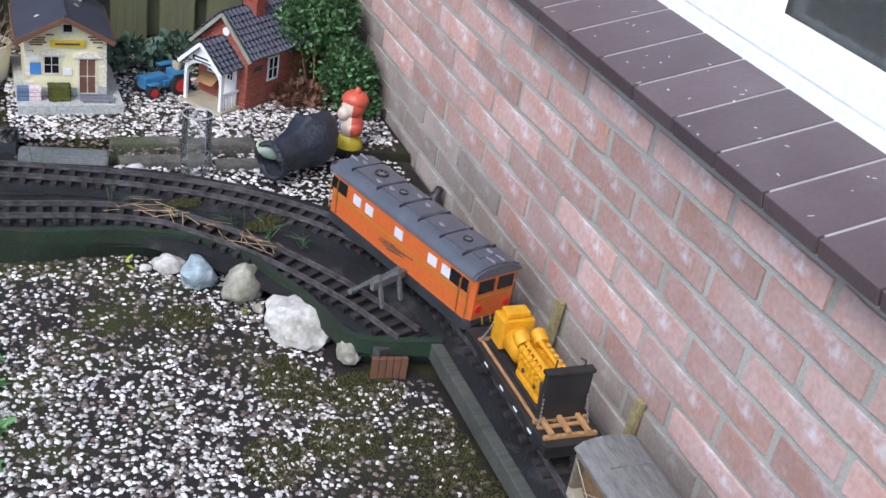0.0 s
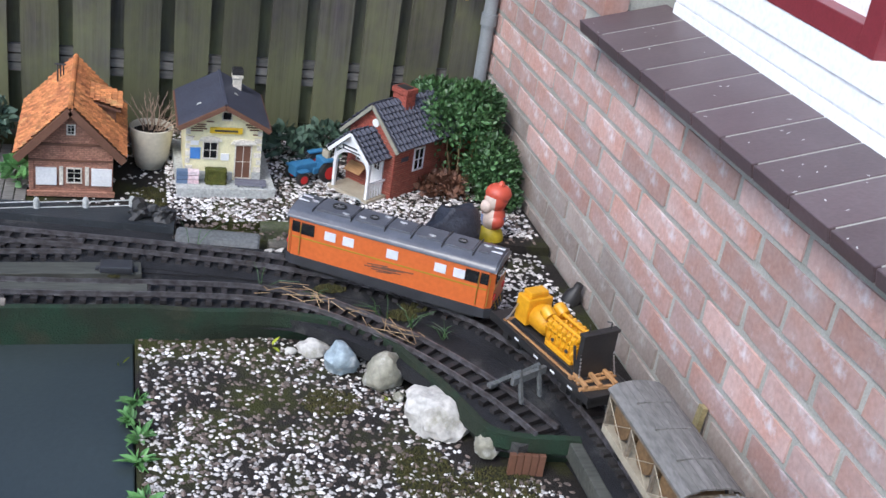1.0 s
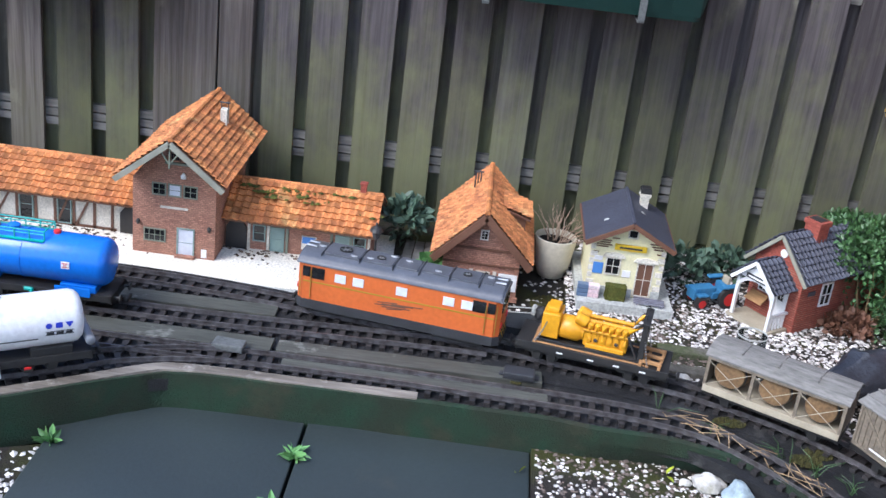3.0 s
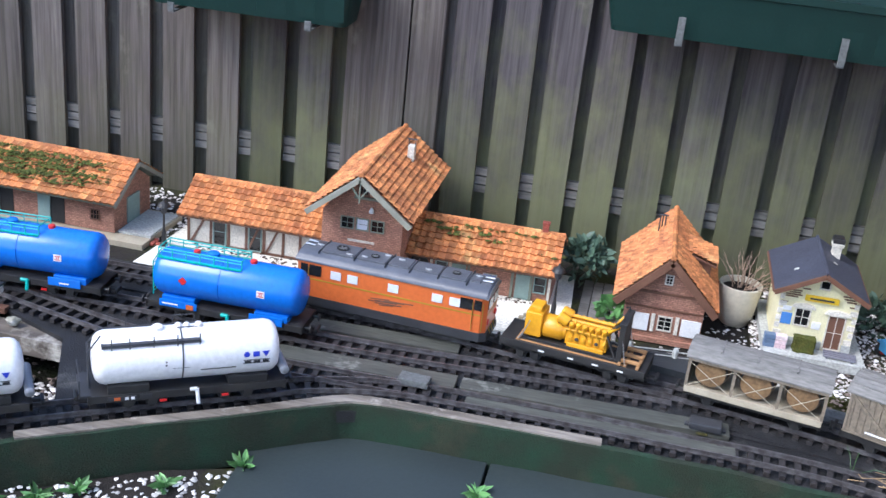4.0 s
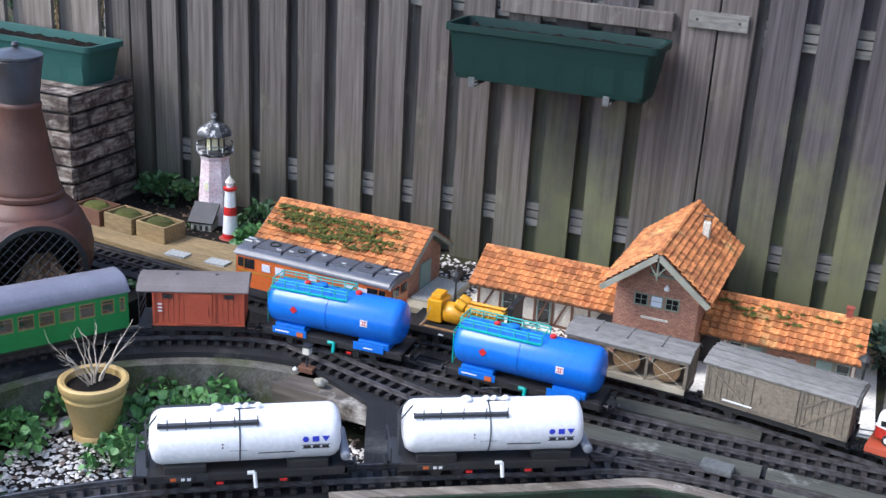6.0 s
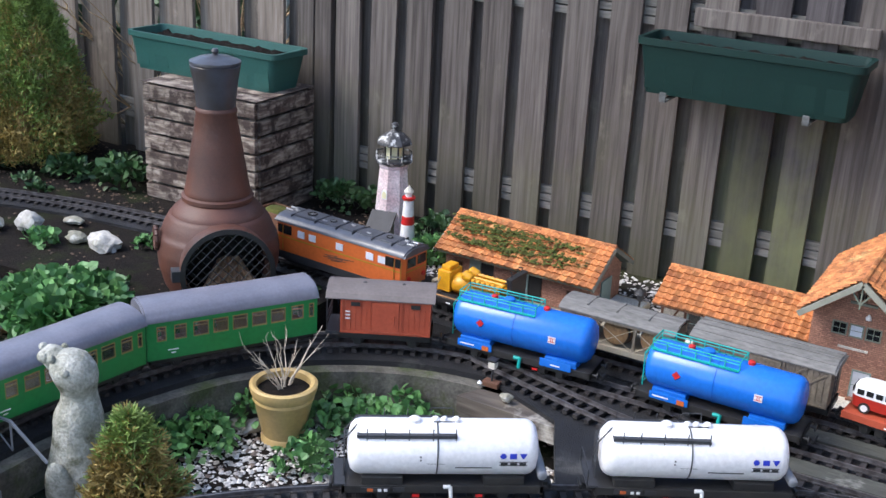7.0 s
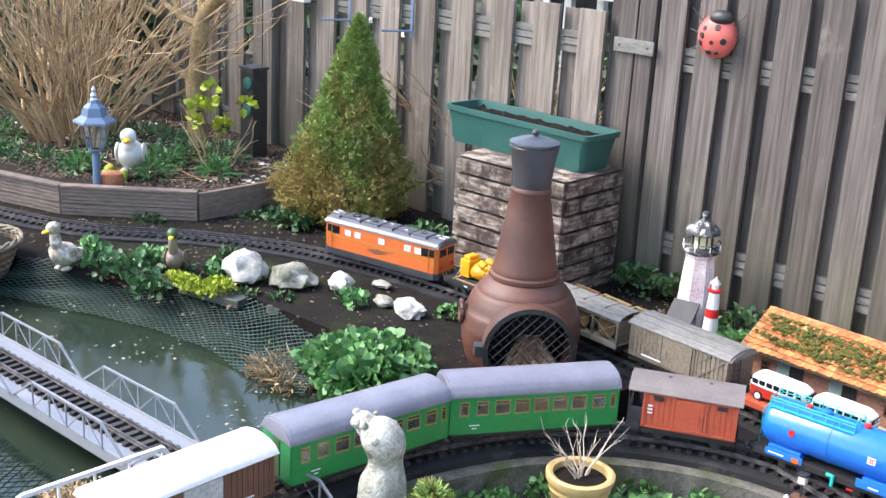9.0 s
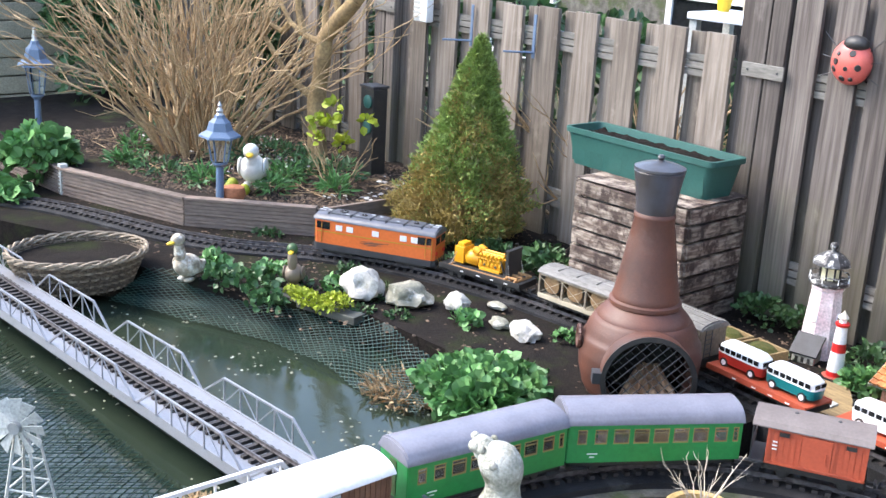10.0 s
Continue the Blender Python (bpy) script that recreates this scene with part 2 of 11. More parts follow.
RUBBER = mat("dull_black_rubber", (0.010, 0.010, 0.012), 0.7, (0.022, 0.021, 0.022), 24, 0.6, 140, 0.5, spec=0.3)
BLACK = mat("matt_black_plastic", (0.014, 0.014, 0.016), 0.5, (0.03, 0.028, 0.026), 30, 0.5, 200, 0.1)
DARK = mat("dark_grey_plastic", (0.04, 0.042, 0.048), 0.5, (0.025, 0.025, 0.028), 30, 0.5, 200, 0.1)
GLASSY = mat("dark_window_pane", (0.01, 0.011, 0.013), 0.06, (0.02, 0.02, 0.02), 10, 0.3, 50, 0.0)
PALE_PANE = mat("pale_grey_window_panel", (0.60, 0.62, 0.68), 0.3, (0.52, 0.54, 0.6), 20, 0.3, 90, 0.0)
GOLDFRAME = plain("golden_brown_frame", (0.34, 0.22, 0.075), 0.45)
GOLD = plain("mustard_lining", (0.36, 0.22, 0.02), 0.4)
SILVER = plain("dull_silver_metal", (0.55, 0.55, 0.56), 0.35, 0.8)
YELLOW = mat("golden_yellow_paint", (0.72, 0.36, 0.015), 0.35, (0.55, 0.24, 0.01), 35, 0.5, 160, 0.05)
STAKE = mat("yellow_grey_stake_wood", (0.36, 0.30, 0.14), 0.85, (0.22, 0.18, 0.09), 30, 0.6, 160, 0.3)
TIMBER = mat("light_brown_timber", (0.44, 0.24, 0.10), 0.7, (0.30, 0.16, 0.07), 40, 0.5, 220, 0.2, stretch=(0.2, 1, 1))
GREY_ROOF = mat("weathered_grey_plank_roof", (0.20, 0.19, 0.18), 0.8, (0.13, 0.125, 0.115), 16, 0.5, 160, 0.2, stretch=(0.3, 1, 1))
TAN_BODY = mat("brown_grey_wagon_planks", (0.20, 0.165, 0.12), 0.75, (0.13, 0.105, 0.08), 20, 0.5, 160, 0.2, island=0.1)
BEIGE = mat("beige_frame_plastic", (0.42, 0.37, 0.28), 0.65, (0.30, 0.26, 0.19), 25, 0.5, 160, 0.1)
BARREL = mat("brown_barrel_staves", (0.20, 0.12, 0.055), 0.65, (0.13, 0.075, 0.035), 30, 0.5, 160, 0.2)
GREEN_COACH = mat("bright_green_coach_paint", (0.012, 0.225, 0.055), 0.38, (0.010, 0.17, 0.04), 12, 0.4, 120, 0.03)
COACH_ROOF = mat("violet_grey_coach_roof", (0.195, 0.195, 0.235), 0.38, (0.14, 0.14, 0.175), 14, 0.5, 160, 0.05)
WOODWINDOW = plain("brown_window_frame", (0.26, 0.13, 0.06), 0.5)
RED_WAGON = mat("brick_red_wagon_paint", (0.45, 0.085, 0.040), 0.5, (0.36, 0.065, 0.032), 20, 0.5, 150, 0.08)
RED_ROOF = mat("brown_grey_wagon_roof", (0.165, 0.140, 0.135), 0.7, (0.12, 0.10, 0.095), 16, 0.5, 160, 0.1)
BLUE_TANK = mat("glossy_blue_tank_paint", (0.014, 0.155, 0.60), 0.25, (0.012, 0.13, 0.53), 10, 0.4, 120, 0.02)
TEAL = plain("turquoise_rail_paint", (0.01, 0.38, 0.33), 0.4)
WHITE_TANK = mat("white_tank_paint", (0.80, 0.79, 0.81), 0.3, (0.72, 0.71, 0.73), 10, 0.4, 120, 0.02)
WHITE = plain("white_plastic", (0.78, 0.78, 0.78), 0.4)
RED = plain("bright_red_plastic", (0.55, 0.02, 0.02), 0.4)
LOGO_BLUE = plain("logo_blue", (0.02, 0.04, 0.45), 0.4)
PANTILE = mat("orange_pantile", (0.56, 0.225, 0.072), 0.75, (0.38, 0.13, 0.046), 20, 0.6, 240, 0.3, island=0.36, third=(0.50, 0.31, 0.12), third_scale=10, third_at=0.62)
MOSS = mat("green_brown_moss", (0.050, 0.068, 0.008), 0.95, (0.085, 0.082, 0.012), 60, 0.6, 300, 0.8, island=0.35)
MOSS_DARK = mat("dark_olive_moss", (0.030, 0.034, 0.006), 0.95, (0.052, 0.044, 0.010), 60, 0.6, 300, 0.8, island=0.4)
MODEL_BRICK = brick_mat("model_brick_wall", (0.46, 0.235, 0.16), (0.38, 0.18, 0.125), 0.55)
RED_BRICK = brick_mat("bright_red_model_brick", (0.40, 0.095, 0.062), (0.31, 0.068, 0.048), 0.7)
CREAM = mat("cream_yellow_plaster", (0.74, 0.70, 0.45), 0.85, (0.66, 0.60, 0.38), 22, 0.5, 240, 0.1)
OFFWHITE = mat("offwhite_plaster", (0.68, 0.64, 0.56), 0.85, (0.52, 0.48, 0.40), 24, 0.5, 240, 0.3)
PLATFORM = mat("white_platform_slab", (0.78, 0.75, 0.68), 0.85, (0.66, 0.62, 0.53), 10, 0.5, 180, 0.2)
SLATE = mat("dark_blue_slate_roof", (0.055, 0.060, 0.085), 0.6, (0.04, 0.042, 0.06), 18, 0.5, 220, 0.2, island=0.12)
GREY_GREEN = mat("grey_green_trim", (0.20, 0.22, 0.17), 0.7, (0.15, 0.165, 0.125), 25, 0.5, 200, 0.1)
GREEN_DOOR = mat("pale_green_door", (0.24, 0.33, 0.30), 0.6, (0.18, 0.25, 0.23), 25, 0.5, 200, 0.1)
BARGE = mat("pale_grey_beige_trim", (0.30, 0.29, 0.23), 0.75, (0.20, 0.20, 0.16), 25, 0.5, 200, 0.1)
BROWN = mat("brown_painted_wood", (0.16, 0.075, 0.045), 0.6, (0.11, 0.05, 0.03), 30, 0.5, 200, 0.1)
TERRA = mat("rusty_terracotta", (0.125, 0.045, 0.027), 0.55, (0.060, 0.026, 0.020), 9, 0.6, 200, 0.15, grain=0.45, third=(0.11, 0.065, 0.055), third_scale=6, third_at=0.6)
CHIM_GREY = mat("grey_blue_glazed_top", (0.062, 0.068, 0.085), 0.35, (0.040, 0.034, 0.034), 20, 0.6, 160, 0.1)
OLD_PLANK = mat("peeling_brown_plank", (0.42, 0.36, 0.30), 0.85, (0.10, 0.070, 0.055), 60, 0.7, 200, 0.7, island=0.28, stretch=(0.28, 0.28, 1.7), grain=0.8, third=(0.045, 0.028, 0.023), third_scale=24, third_at=0.50)
PLANTER = mat("dark_green_planter_plastic", (0.018, 0.090, 0.078), 0.5, (0.014, 0.07, 0.06), 8, 0.5, 160, 0.05)
PLANTER_D = mat("deep_green_planter_plastic", (0.0035, 0.021, 0.018), 0.5, (0.004, 0.025, 0.021), 8, 0.5, 160, 0.05, spec=0.3)
POT_TAN = mat("glazed_tan_pot", (0.56, 0.40, 0.17), 0.35, (0.46, 0.31, 0.125), 8, 0.5, 120, 0.05)
POT_CREAM = mat("cream_glazed_pot", (0.60, 0.55, 0.45), 0.35, (0.50, 0.45, 0.35), 10, 0.5, 120, 0.05, third=(0.22, 0.16, 0.09), third_scale=14, third_at=0.66)
CONCRETE = mat("mossy_grey_cast_stone", (0.50, 0.49, 0.44), 0.9, (0.28, 0.28, 0.23), 34, 0.7, 160, 0.8, third=(0.12, 0.12, 0.075), third_scale=20, third_at=0.58)
LEAF = mat("fresh_green_leaf", (0.075, 0.19, 0.055), 0.5, (0.12, 0.26, 0.085), 18, 0.5, 120, 0.1, island=0.4)
LEAF_DARK = mat("dark_green_leaf", (0.022, 0.064, 0.020), 0.5, (0.050, 0.105, 0.032), 18, 0.5, 120, 0.1, island=0.4)
LEAF_MID = mat("mid_green_leaf", (0.040, 0.105, 0.035), 0.45, (0.075, 0.155, 0.055), 18, 0.5, 120, 0.1, island=0.4)
LEAF_GREY = mat("grey_green_leaf", (0.075, 0.125, 0.085), 0.55, (0.05, 0.09, 0.06), 18, 0.5, 120, 0.1, island=0.3)
LEAF_YELLOW = mat("yellow_green_sedum", (0.36, 0.40, 0.03), 0.6, (0.20, 0.26, 0.02), 18, 0.5, 120, 0.1, island=0.3)
CONIFER = mat("conifer_needles", (0.17, 0.23, 0.05), 0.65, (0.27, 0.22, 0.06), 7, 0.55, 160, 0.2, island=0.35)
DRY = mat("dry_straw_twig", (0.46, 0.33, 0.19), 0.8, (0.27, 0.175, 0.09), 12, 0.5, 120, 0.2, island=0.3)
PALE_TWIG = mat("bleached_twig", (0.58, 0.50, 0.40), 0.8, (0.40, 0.33, 0.25), 20, 0.5, 120, 0.2, island=0.2)
DEAD_STEM = mat("dead_red_brown_stem", (0.20, 0.12, 0.085), 0.85, (0.34, 0.25, 0.18), 20, 0.6, 120, 0.2, island=0.3)
BARK = mat("ochre_brown_bark", (0.36, 0.25, 0.12), 0.9, (0.21, 0.14, 0.07), 16, 0.6, 90, 0.6)
DECKING = mat("grooved_grey_brown_decking", (0.22, 0.165, 0.135), 0.8, (0.13, 0.10, 0.085), 14, 0.5, 140, 0.2, stretch=(0.2, 0.2, 1))
OLD_WOOD = mat("weathered_grey_brown_plank", (0.30, 0.265, 0.225), 0.85, (0.11, 0.092, 0.075), 26, 0.7, 150, 0.5, stretch=(0.12, 1, 1), third=(0.36, 0.33, 0.29), third_scale=16, third_at=0.62)
KERB = mat("dark_mossy_kerb_concrete", (0.16, 0.148, 0.125), 0.9, (0.065, 0.060, 0.050), 24, 0.6, 160, 0.6, third=(0.055, 0.068, 0.025), third_scale=9, third_at=0.54)
BARKBIT = mat("dark_bark_litter", (0.15, 0.10, 0.065), 0.9, (0.06, 0.040, 0.028), 30, 0.6, 300, 0.3, island=0.6)
FLECK = mat("white_dropping", (0.62, 0.62, 0.60), 0.9)
LAMP_BLUE = plain("blue_grey_lantern_paint", (0.11, 0.165, 0.26), 0.4)
DUCK_WHITE = mat("white_glazed_pottery", (0.68, 0.68, 0.66), 0.35, (0.52, 0.52, 0.50), 14, 0.5, 90, 0.05)
BRIDGE = plain("pale_grey_bridge_metal", (0.26, 0.27, 0.30), 0.45, 0.3)
BED_SOIL = mat("brown_crumbly_bed_soil", (0.034, 0.026, 0.021), 0.95, (0.016, 0.012, 0.010), 22, 0.6, 120, 1.0, spec=0.2, third=(0.050, 0.060, 0.022), third_scale=5, third_at=0.6)
SIDING_BEIGE = mat("beige_painted_siding", (0.34, 0.31, 0.225), 0.75, (0.27, 0.245, 0.18), 9, 0.5, 140, 0.2, island=0.1)
WICKER_PALE = mat("pale_wicker_rim", (0.30, 0.245, 0.18), 0.75, (0.16, 0.12, 0.085), 40, 0.5, 160, 0.3, island=0.3)
WICKER = mat("grey_brown_wicker", (0.17, 0.125, 0.085), 0.8, (0.07, 0.05, 0.036), 30, 0.5, 160, 0.3, island=0.3)
NET = plain("green_pond_net", (0.008, 0.045, 0.038), 0.6)
PIPE = plain("grey_drainpipe", (0.25, 0.27, 0.28), 0.5)
BLUE_TOY = plain("mid_blue_toy_plastic", (0.045, 0.19, 0.36), 0.5)
TEAL_BUS = plain("teal_bus_paint", (0.005, 0.16, 0.17), 0.3)
RED_BUS = plain("red_bus_paint", (0.42, 0.03, 0.02), 0.3)
LADYBUG = plain("coral_red_enamel", (0.58, 0.12, 0.10), 0.3)
PINK = mat("faded_pink_white_tower_paint", (0.76, 0.71, 0.71), 0.7, (0.60, 0.44, 0.46), 14, 0.6, 160, 0.2)
SKIN_RED = mat("faded_red_gnome_paint", (0.55, 0.09, 0.05), 0.45, (0.45, 0.07, 0.04), 20, 0.5, 120, 0.05)
CLEAR = glass_mat("clear_glass", (0.92, 0.95, 0.95))
THIN = bpy.data.materials.new("thin_dusty_clear_glass")
THIN.use_nodes = True
tn = THIN.node_tree
see, shine, dust = tn.nodes.new("ShaderNodeBsdfTransparent"), tn.nodes.new("ShaderNodeBsdfGlossy"), tn.nodes.new("ShaderNodeBsdfDiffuse")
see.inputs["Color"].default_value = (0.93, 0.95, 0.95, 1)
shine.inputs["Roughness"].default_value = 0.06
dust.inputs["Color"].default_value = (0.55, 0.58, 0.58, 1)
facing = tn.nodes.new("ShaderNodeFresnel")
facing.inputs["IOR"].default_value = 1.5
m_one, m_two = tn.nodes.new("ShaderNodeMixShader"), tn.nodes.new("ShaderNodeMixShader")
tn.links.new(facing.outputs[0], m_one.inputs[0])
tn.links.new(see.outputs[0], m_one.inputs[1])
tn.links.new(shine.outputs[0], m_one.inputs[2])
m_two.inputs[0].default_value = 0.035
tn.links.new(m_one.outputs[0], m_two.inputs[1])
tn.links.new(dust.outputs[0], m_two.inputs[2])
tn.links.new(m_two.outputs[0], tn.nodes["Material Output"].inputs["Surface"])
SLAB = mat("pale_grey_slab", (0.45, 0.46, 0.44), 0.85, (0.34, 0.35, 0.33), 14, 0.5, 180, 0.2)
TAN_DECK = mat("tan_plywood_deck", (0.30, 0.21, 0.10), 0.75, (0.17, 0.12, 0.06), 14, 0.5, 180, 0.2, stretch=(0.2, 1, 1))
SIGN_YELLOW = plain("yellow_sign", (0.65, 0.43, 0.02), 0.5)
POSTER_BLUE = plain("poster_blue", (0.07, 0.22, 0.55), 0.5)
BRASS = plain("brass_fitting", (0.5, 0.33, 0.08), 0.4, 0.7)
GREY_STONE = mat("dark_grey_slate_block", (0.12, 0.125, 0.125), 0.7, (0.08, 0.085, 0.085), 12, 0.5, 160, 0.2)


# ---- geometry helpers ----
def mesh_of(name, bm, material):
    me = bpy.data.meshes.new(name)
    bm.to_mesh(me)
    bm.free()
    for m in (material if isinstance(material, (list, tuple)) else [material]):
        me.materials.append(m)
    return me


def part(name, bm, material, parent, label="", smooth=False, kind=""):
    me = mesh_of(name, bm, material)
    if smooth:
        for p in me.polygons:
            p.use_smooth = True
        me.set_sharp_from_angle(angle=radians(40))
    ob = new(name, me)
    ob.parent = parent
    return tagged(ob, label, "", "", kind)


def thing(name, label, category, m=None, group="", kind=""):
    ob = new(name)
    ob.empty_display_size = 0.05
    if m is not None:
        ob.matrix_basis = m
    return tagged(ob, label, category, group, kind)


def solo(name, bm, material, label, category, m=None, smooth=False, kind="", group=""):
    """A thing that is one mesh."""
    ob = part(name, bm, material, None, label, smooth, kind)
    tagged(ob, "", category, group)
    if m is not None:
        ob.matrix_basis = m
    return ob


def box(bm, x0, x1, y0, y1, z0, z1, bevel=0.0, m=None):
    r = bmesh.ops.create_cube(bm, size=1.0)
    mm = Matrix.Translation(((x0 + x1) / 2, (y0 + y1) / 2, (z0 + z1) / 2)) @ Matrix.Diagonal((abs(x1 - x0), abs(y1 - y0), abs(z1 - z0), 1))
    bmesh.ops.transform(bm, matrix=(m @ mm) if m is not None else mm, verts=r["verts"])
    if bevel:
        edges = {e for v in r["verts"] for e in v.link_edges}
        bmesh.ops.bevel(bm, geom=list(edges), offset=bevel, segments=2, profile=0.6, affect="EDGES")
    return bm


def B(*a, **k):
    return box(bmesh.new(), *a, **k)


def boxes(rows, bevel=0.0):
    bm = bmesh.new()
    for r in rows:
        box(bm, *r, bevel=bevel)
    return bm


def lathe(bm, prof, seg=28, at=(0, 0, 0), cap=True, m=None):
    rings = []
    base = Matrix.Translation(at) if m is None else m
    for r, z in prof:
        rings.append([bm.verts.new(base @ Vector((r * math.cos(2 * math.pi * i / seg), r * math.sin(2 * math.pi * i / seg), z))) for i in range(seg)])
    for a, b in zip(rings, rings[1:]):
        for i in range(seg):
            bm.faces.new((a[i], a[(i + 1) % seg], b[(i + 1) % seg], b[i]))
    if cap:
        if prof[0][0] > 1e-5:
            bm.faces.new(rings[0][::-1])
        if prof[-1][0] > 1e-5:
            bm.faces.new(rings[-1])
    return bm


def rod(bm, a, b, r, seg=8, r2=None):
    a, b = Vector(a), Vector(b)
    d = b - a
    m = Matrix.Translation(a) @ d.to_track_quat("Z", "Y").to_matrix().to_4x4()
    return lathe(bm, [(r, 0), (r2 if r2 is not None else r, d.length)], seg, m=m)


def bar(bm, a, b, w, h):
    """A square bar from a to b, w across and h high."""
    a, b = Vector(a), Vector(b)
    d = b - a
    m = Matrix.Translation(a) @ d.to_track_quat("X", "Z").to_matrix().to_4x4()
    return box(bm, 0, d.length, -w / 2, w / 2, -h / 2, h / 2, m=m)


def prism(bm, poly, z0, z1, m=None, bottom=True):
    """A slab with the outline poly, from z0 to z1."""
    mm = m or Matrix()
    lo = [bm.verts.new(mm @ Vector((x, y, z0))) for x, y in poly]
    hi = [bm.verts.new(mm @ Vector((x, y, z1))) for x, y in poly]
    n = len(poly)
    bm.faces.new(hi)
    if bottom:
        bm.faces.new(lo[::-1])
    for i in range(n):
        bm.faces.new((lo[i], lo[(i + 1) % n], hi[(i + 1) % n], hi[i]))
    bmesh.ops.recalc_face_normals(bm, faces=bm.faces[:])
    return bm


UPX = Matrix(((0, 0, 1, 0), (1, 0, 0, 0), (0, 1, 0, 0), (0, 0, 0, 1)))   # outline (y, z), swept along x
UPY = Matrix(((1, 0, 0, 0), (0, 0, -1, 0), (0, 1, 0, 0), (0, 0, 0, 1)))  # outline (x, z), swept along -y


def spline(pts, n=24):
    """A smooth line through the points, as an array."""
    p = np.array(pts, float)
    p = np.vstack([2 * p[0] - p[1], p, 2 * p[-1] - p[-2]])
    out = []
    for i in range(1, len(p) - 2):
        for u in np.linspace(0, 1, n, endpoint=False):
            a, b, c, d = p[i - 1], p[i], p[i + 1], p[i + 2]
            out.append(0.5 * (2 * b + (c - a) * u + (2 * a - 5 * b + 4 * c - d) * u * u + (3 * b - a - 3 * c + d) * u ** 3))
    out.append(p[-2])
    out = np.array(out)
    s = np.concatenate([[0], np.cumsum(np.linalg.norm(np.diff(out, axis=0), axis=1))])
    return out, s


def along(line, s):
    pts, ss = line
    return np.array([np.interp(s, ss, pts[:, i]) for i in range(pts.shape[1])])


def heading(line, s, d=0.01):
    v = along(line, s + d) - along(line, s - d)
    return math.atan2(v[1], v[0])


def cloud(name, verts, faces, material, parent=None, label="", category="", kind="stuff", smooth=False):
    me = bpy.data.meshes.new(name)
    me.from_pydata(verts, [], faces)
    for m in (material if isinstance(material, (list, tuple)) else [material]):
        me.materials.append(m)
    if smooth:
        for p in me.polygons:
            p.use_smooth = True
    ob = new(name, me)
    ob.parent = parent
    return tagged(ob, label, category, "", kind)


def leaf_cloud(spots, size, rng, flat=0.5, cup=0.25, ratio=0.7):
    """Leaves of six corners, folded along the middle, at the given spots with outward directions."""
    verts, faces = [], []
    shape = np.array([(0, 0, 0), (0.35, 0.5, cup * 0.5), (0.8, 0.38, cup * 0.4), (1.15, 0, 0.0), (0.8, -0.38, cup * 0.4), (0.35, -0.5, cup * 0.5)])
    shape[:, 1] *= ratio * 1.4
    for p, d in spots:
        d = np.array(d, float) + rng.normal(0, flat, 3)
        d /= np.linalg.norm(d) + 1e-9
        t = np.cross(d, rng.normal(0, 1, 3))
        t /= np.linalg.norm(t) + 1e-9
        n = np.cross(d, t)
        if n[2] < 0:
            n, t = -n, -t
        k = size * rng.uniform(0.6, 1.3)
        b = len(verts)
        for s in shape:
            verts.append(tuple(np.array(p) + k * (s[0] * d + s[1] * t + s[2] * n)))
        faces += [(b, b + 1, b + 2, b + 3), (b, b + 3, b + 4, b + 5)]
    return verts, faces


def rock_mesh(size, seed, rough=0.22, sub=3):
    bm = bmesh.new()
    bmesh.ops.create_icosphere(bm, subdivisions=sub, radius=1.0)
    for v in bm.verts:
        q = v.co * 1.3 + Vector((seed * 7.3, seed * 3.1, seed))
        k = 1 + rough * 1.6 * noise.noise(q) + rough * 0.7 * noise.noise(q * 2.7)
        v.co = Vector((v.co.x * k * size[0], v.co.y * k * size[1], max(v.co.z * k, -0.55) * size[2]))
    return bm

# ---- the lines of the tracks ----
MAIN = spline([(0.725, -2.2), (0.725, 0.2), (0.732, 0.9), (0.737, 1.2), (0.728, 1.42), (0.688, 1.62), (0.602, 1.775), (0.455, 1.898), (0.288, 1.976), (0.10, 2.026), (-0.10, 2.064), (-0.4, 2.115), (-0.707, 2.158), (-1.0, 2.17), (-1.365, 2.17), (-1.65, 2.178), (-1.94, 2.195), (-2.3, 2.225), (-2.604, 2.238), (-2.804, 2.225), (-3.007, 2.195), (-3.26, 2.125), (-3.45, 2.03), (-3.62, 1.91), (-3.80, 1.745), (-4.0, 1.63), (-4.25, 1.54), (-4.5, 1.44), (-4.72, 1.3), (-4.95, 1.1), (-5.3, 0.6)])
LOOP = spline([(0.10, 2.026), (-0.12, 2.045), (-0.4, 2.035), (-0.7, 2.02), (-1.0, 2.02), (-1.4, 2.02), (-1.65, 1.985), (-1.86, 1.87), (-2.01, 1.70), (-2.09, 1.50), (-2.13, 1.3), (-2.135, 1.1), (-2.13, 0.8), (-2.1, 0.2), (-2.1, -0.8)])
SIDING = spline([(0.618, 1.415), (0.593, 1.473), (0.562, 1.534), (0.490, 1.645), (0.408, 1.739), (0.319, 1.818), (0.272, 1.845), (0.173, 1.870), (0.03, 1.882), (-0.106, 1.884), (-0.28, 1.891), (-0.48, 1.891), (-0.592, 1.887), (-0.698, 1.868), (-0.798, 1.832), (-0.86, 1.79), (-1.0, 1.705), (-1.17, 1.595), (-1.33, 1.49), (-1.48, 1.38), (-1.64, 1.23), (-1.76, 1.05), (-1.84, 0.8), (-1.88, 0.4)])
CROSSING = spline([(-0.56, 1.890), (-0.75, 1.885), (-0.95, 1.885), (-1.15, 1.90), (-1.35, 1.945), (-1.55, 2.0)])
BRIDGE_LINE = spline([(-4.4, 0.96), (-3.73, 0.987), (-3.0, 1.03), (-2.34, 1.075)])

# ---- setting ----
WALL_X, FENCE_Y = 0.87, 2.77
rng = np.random.default_rng(3)


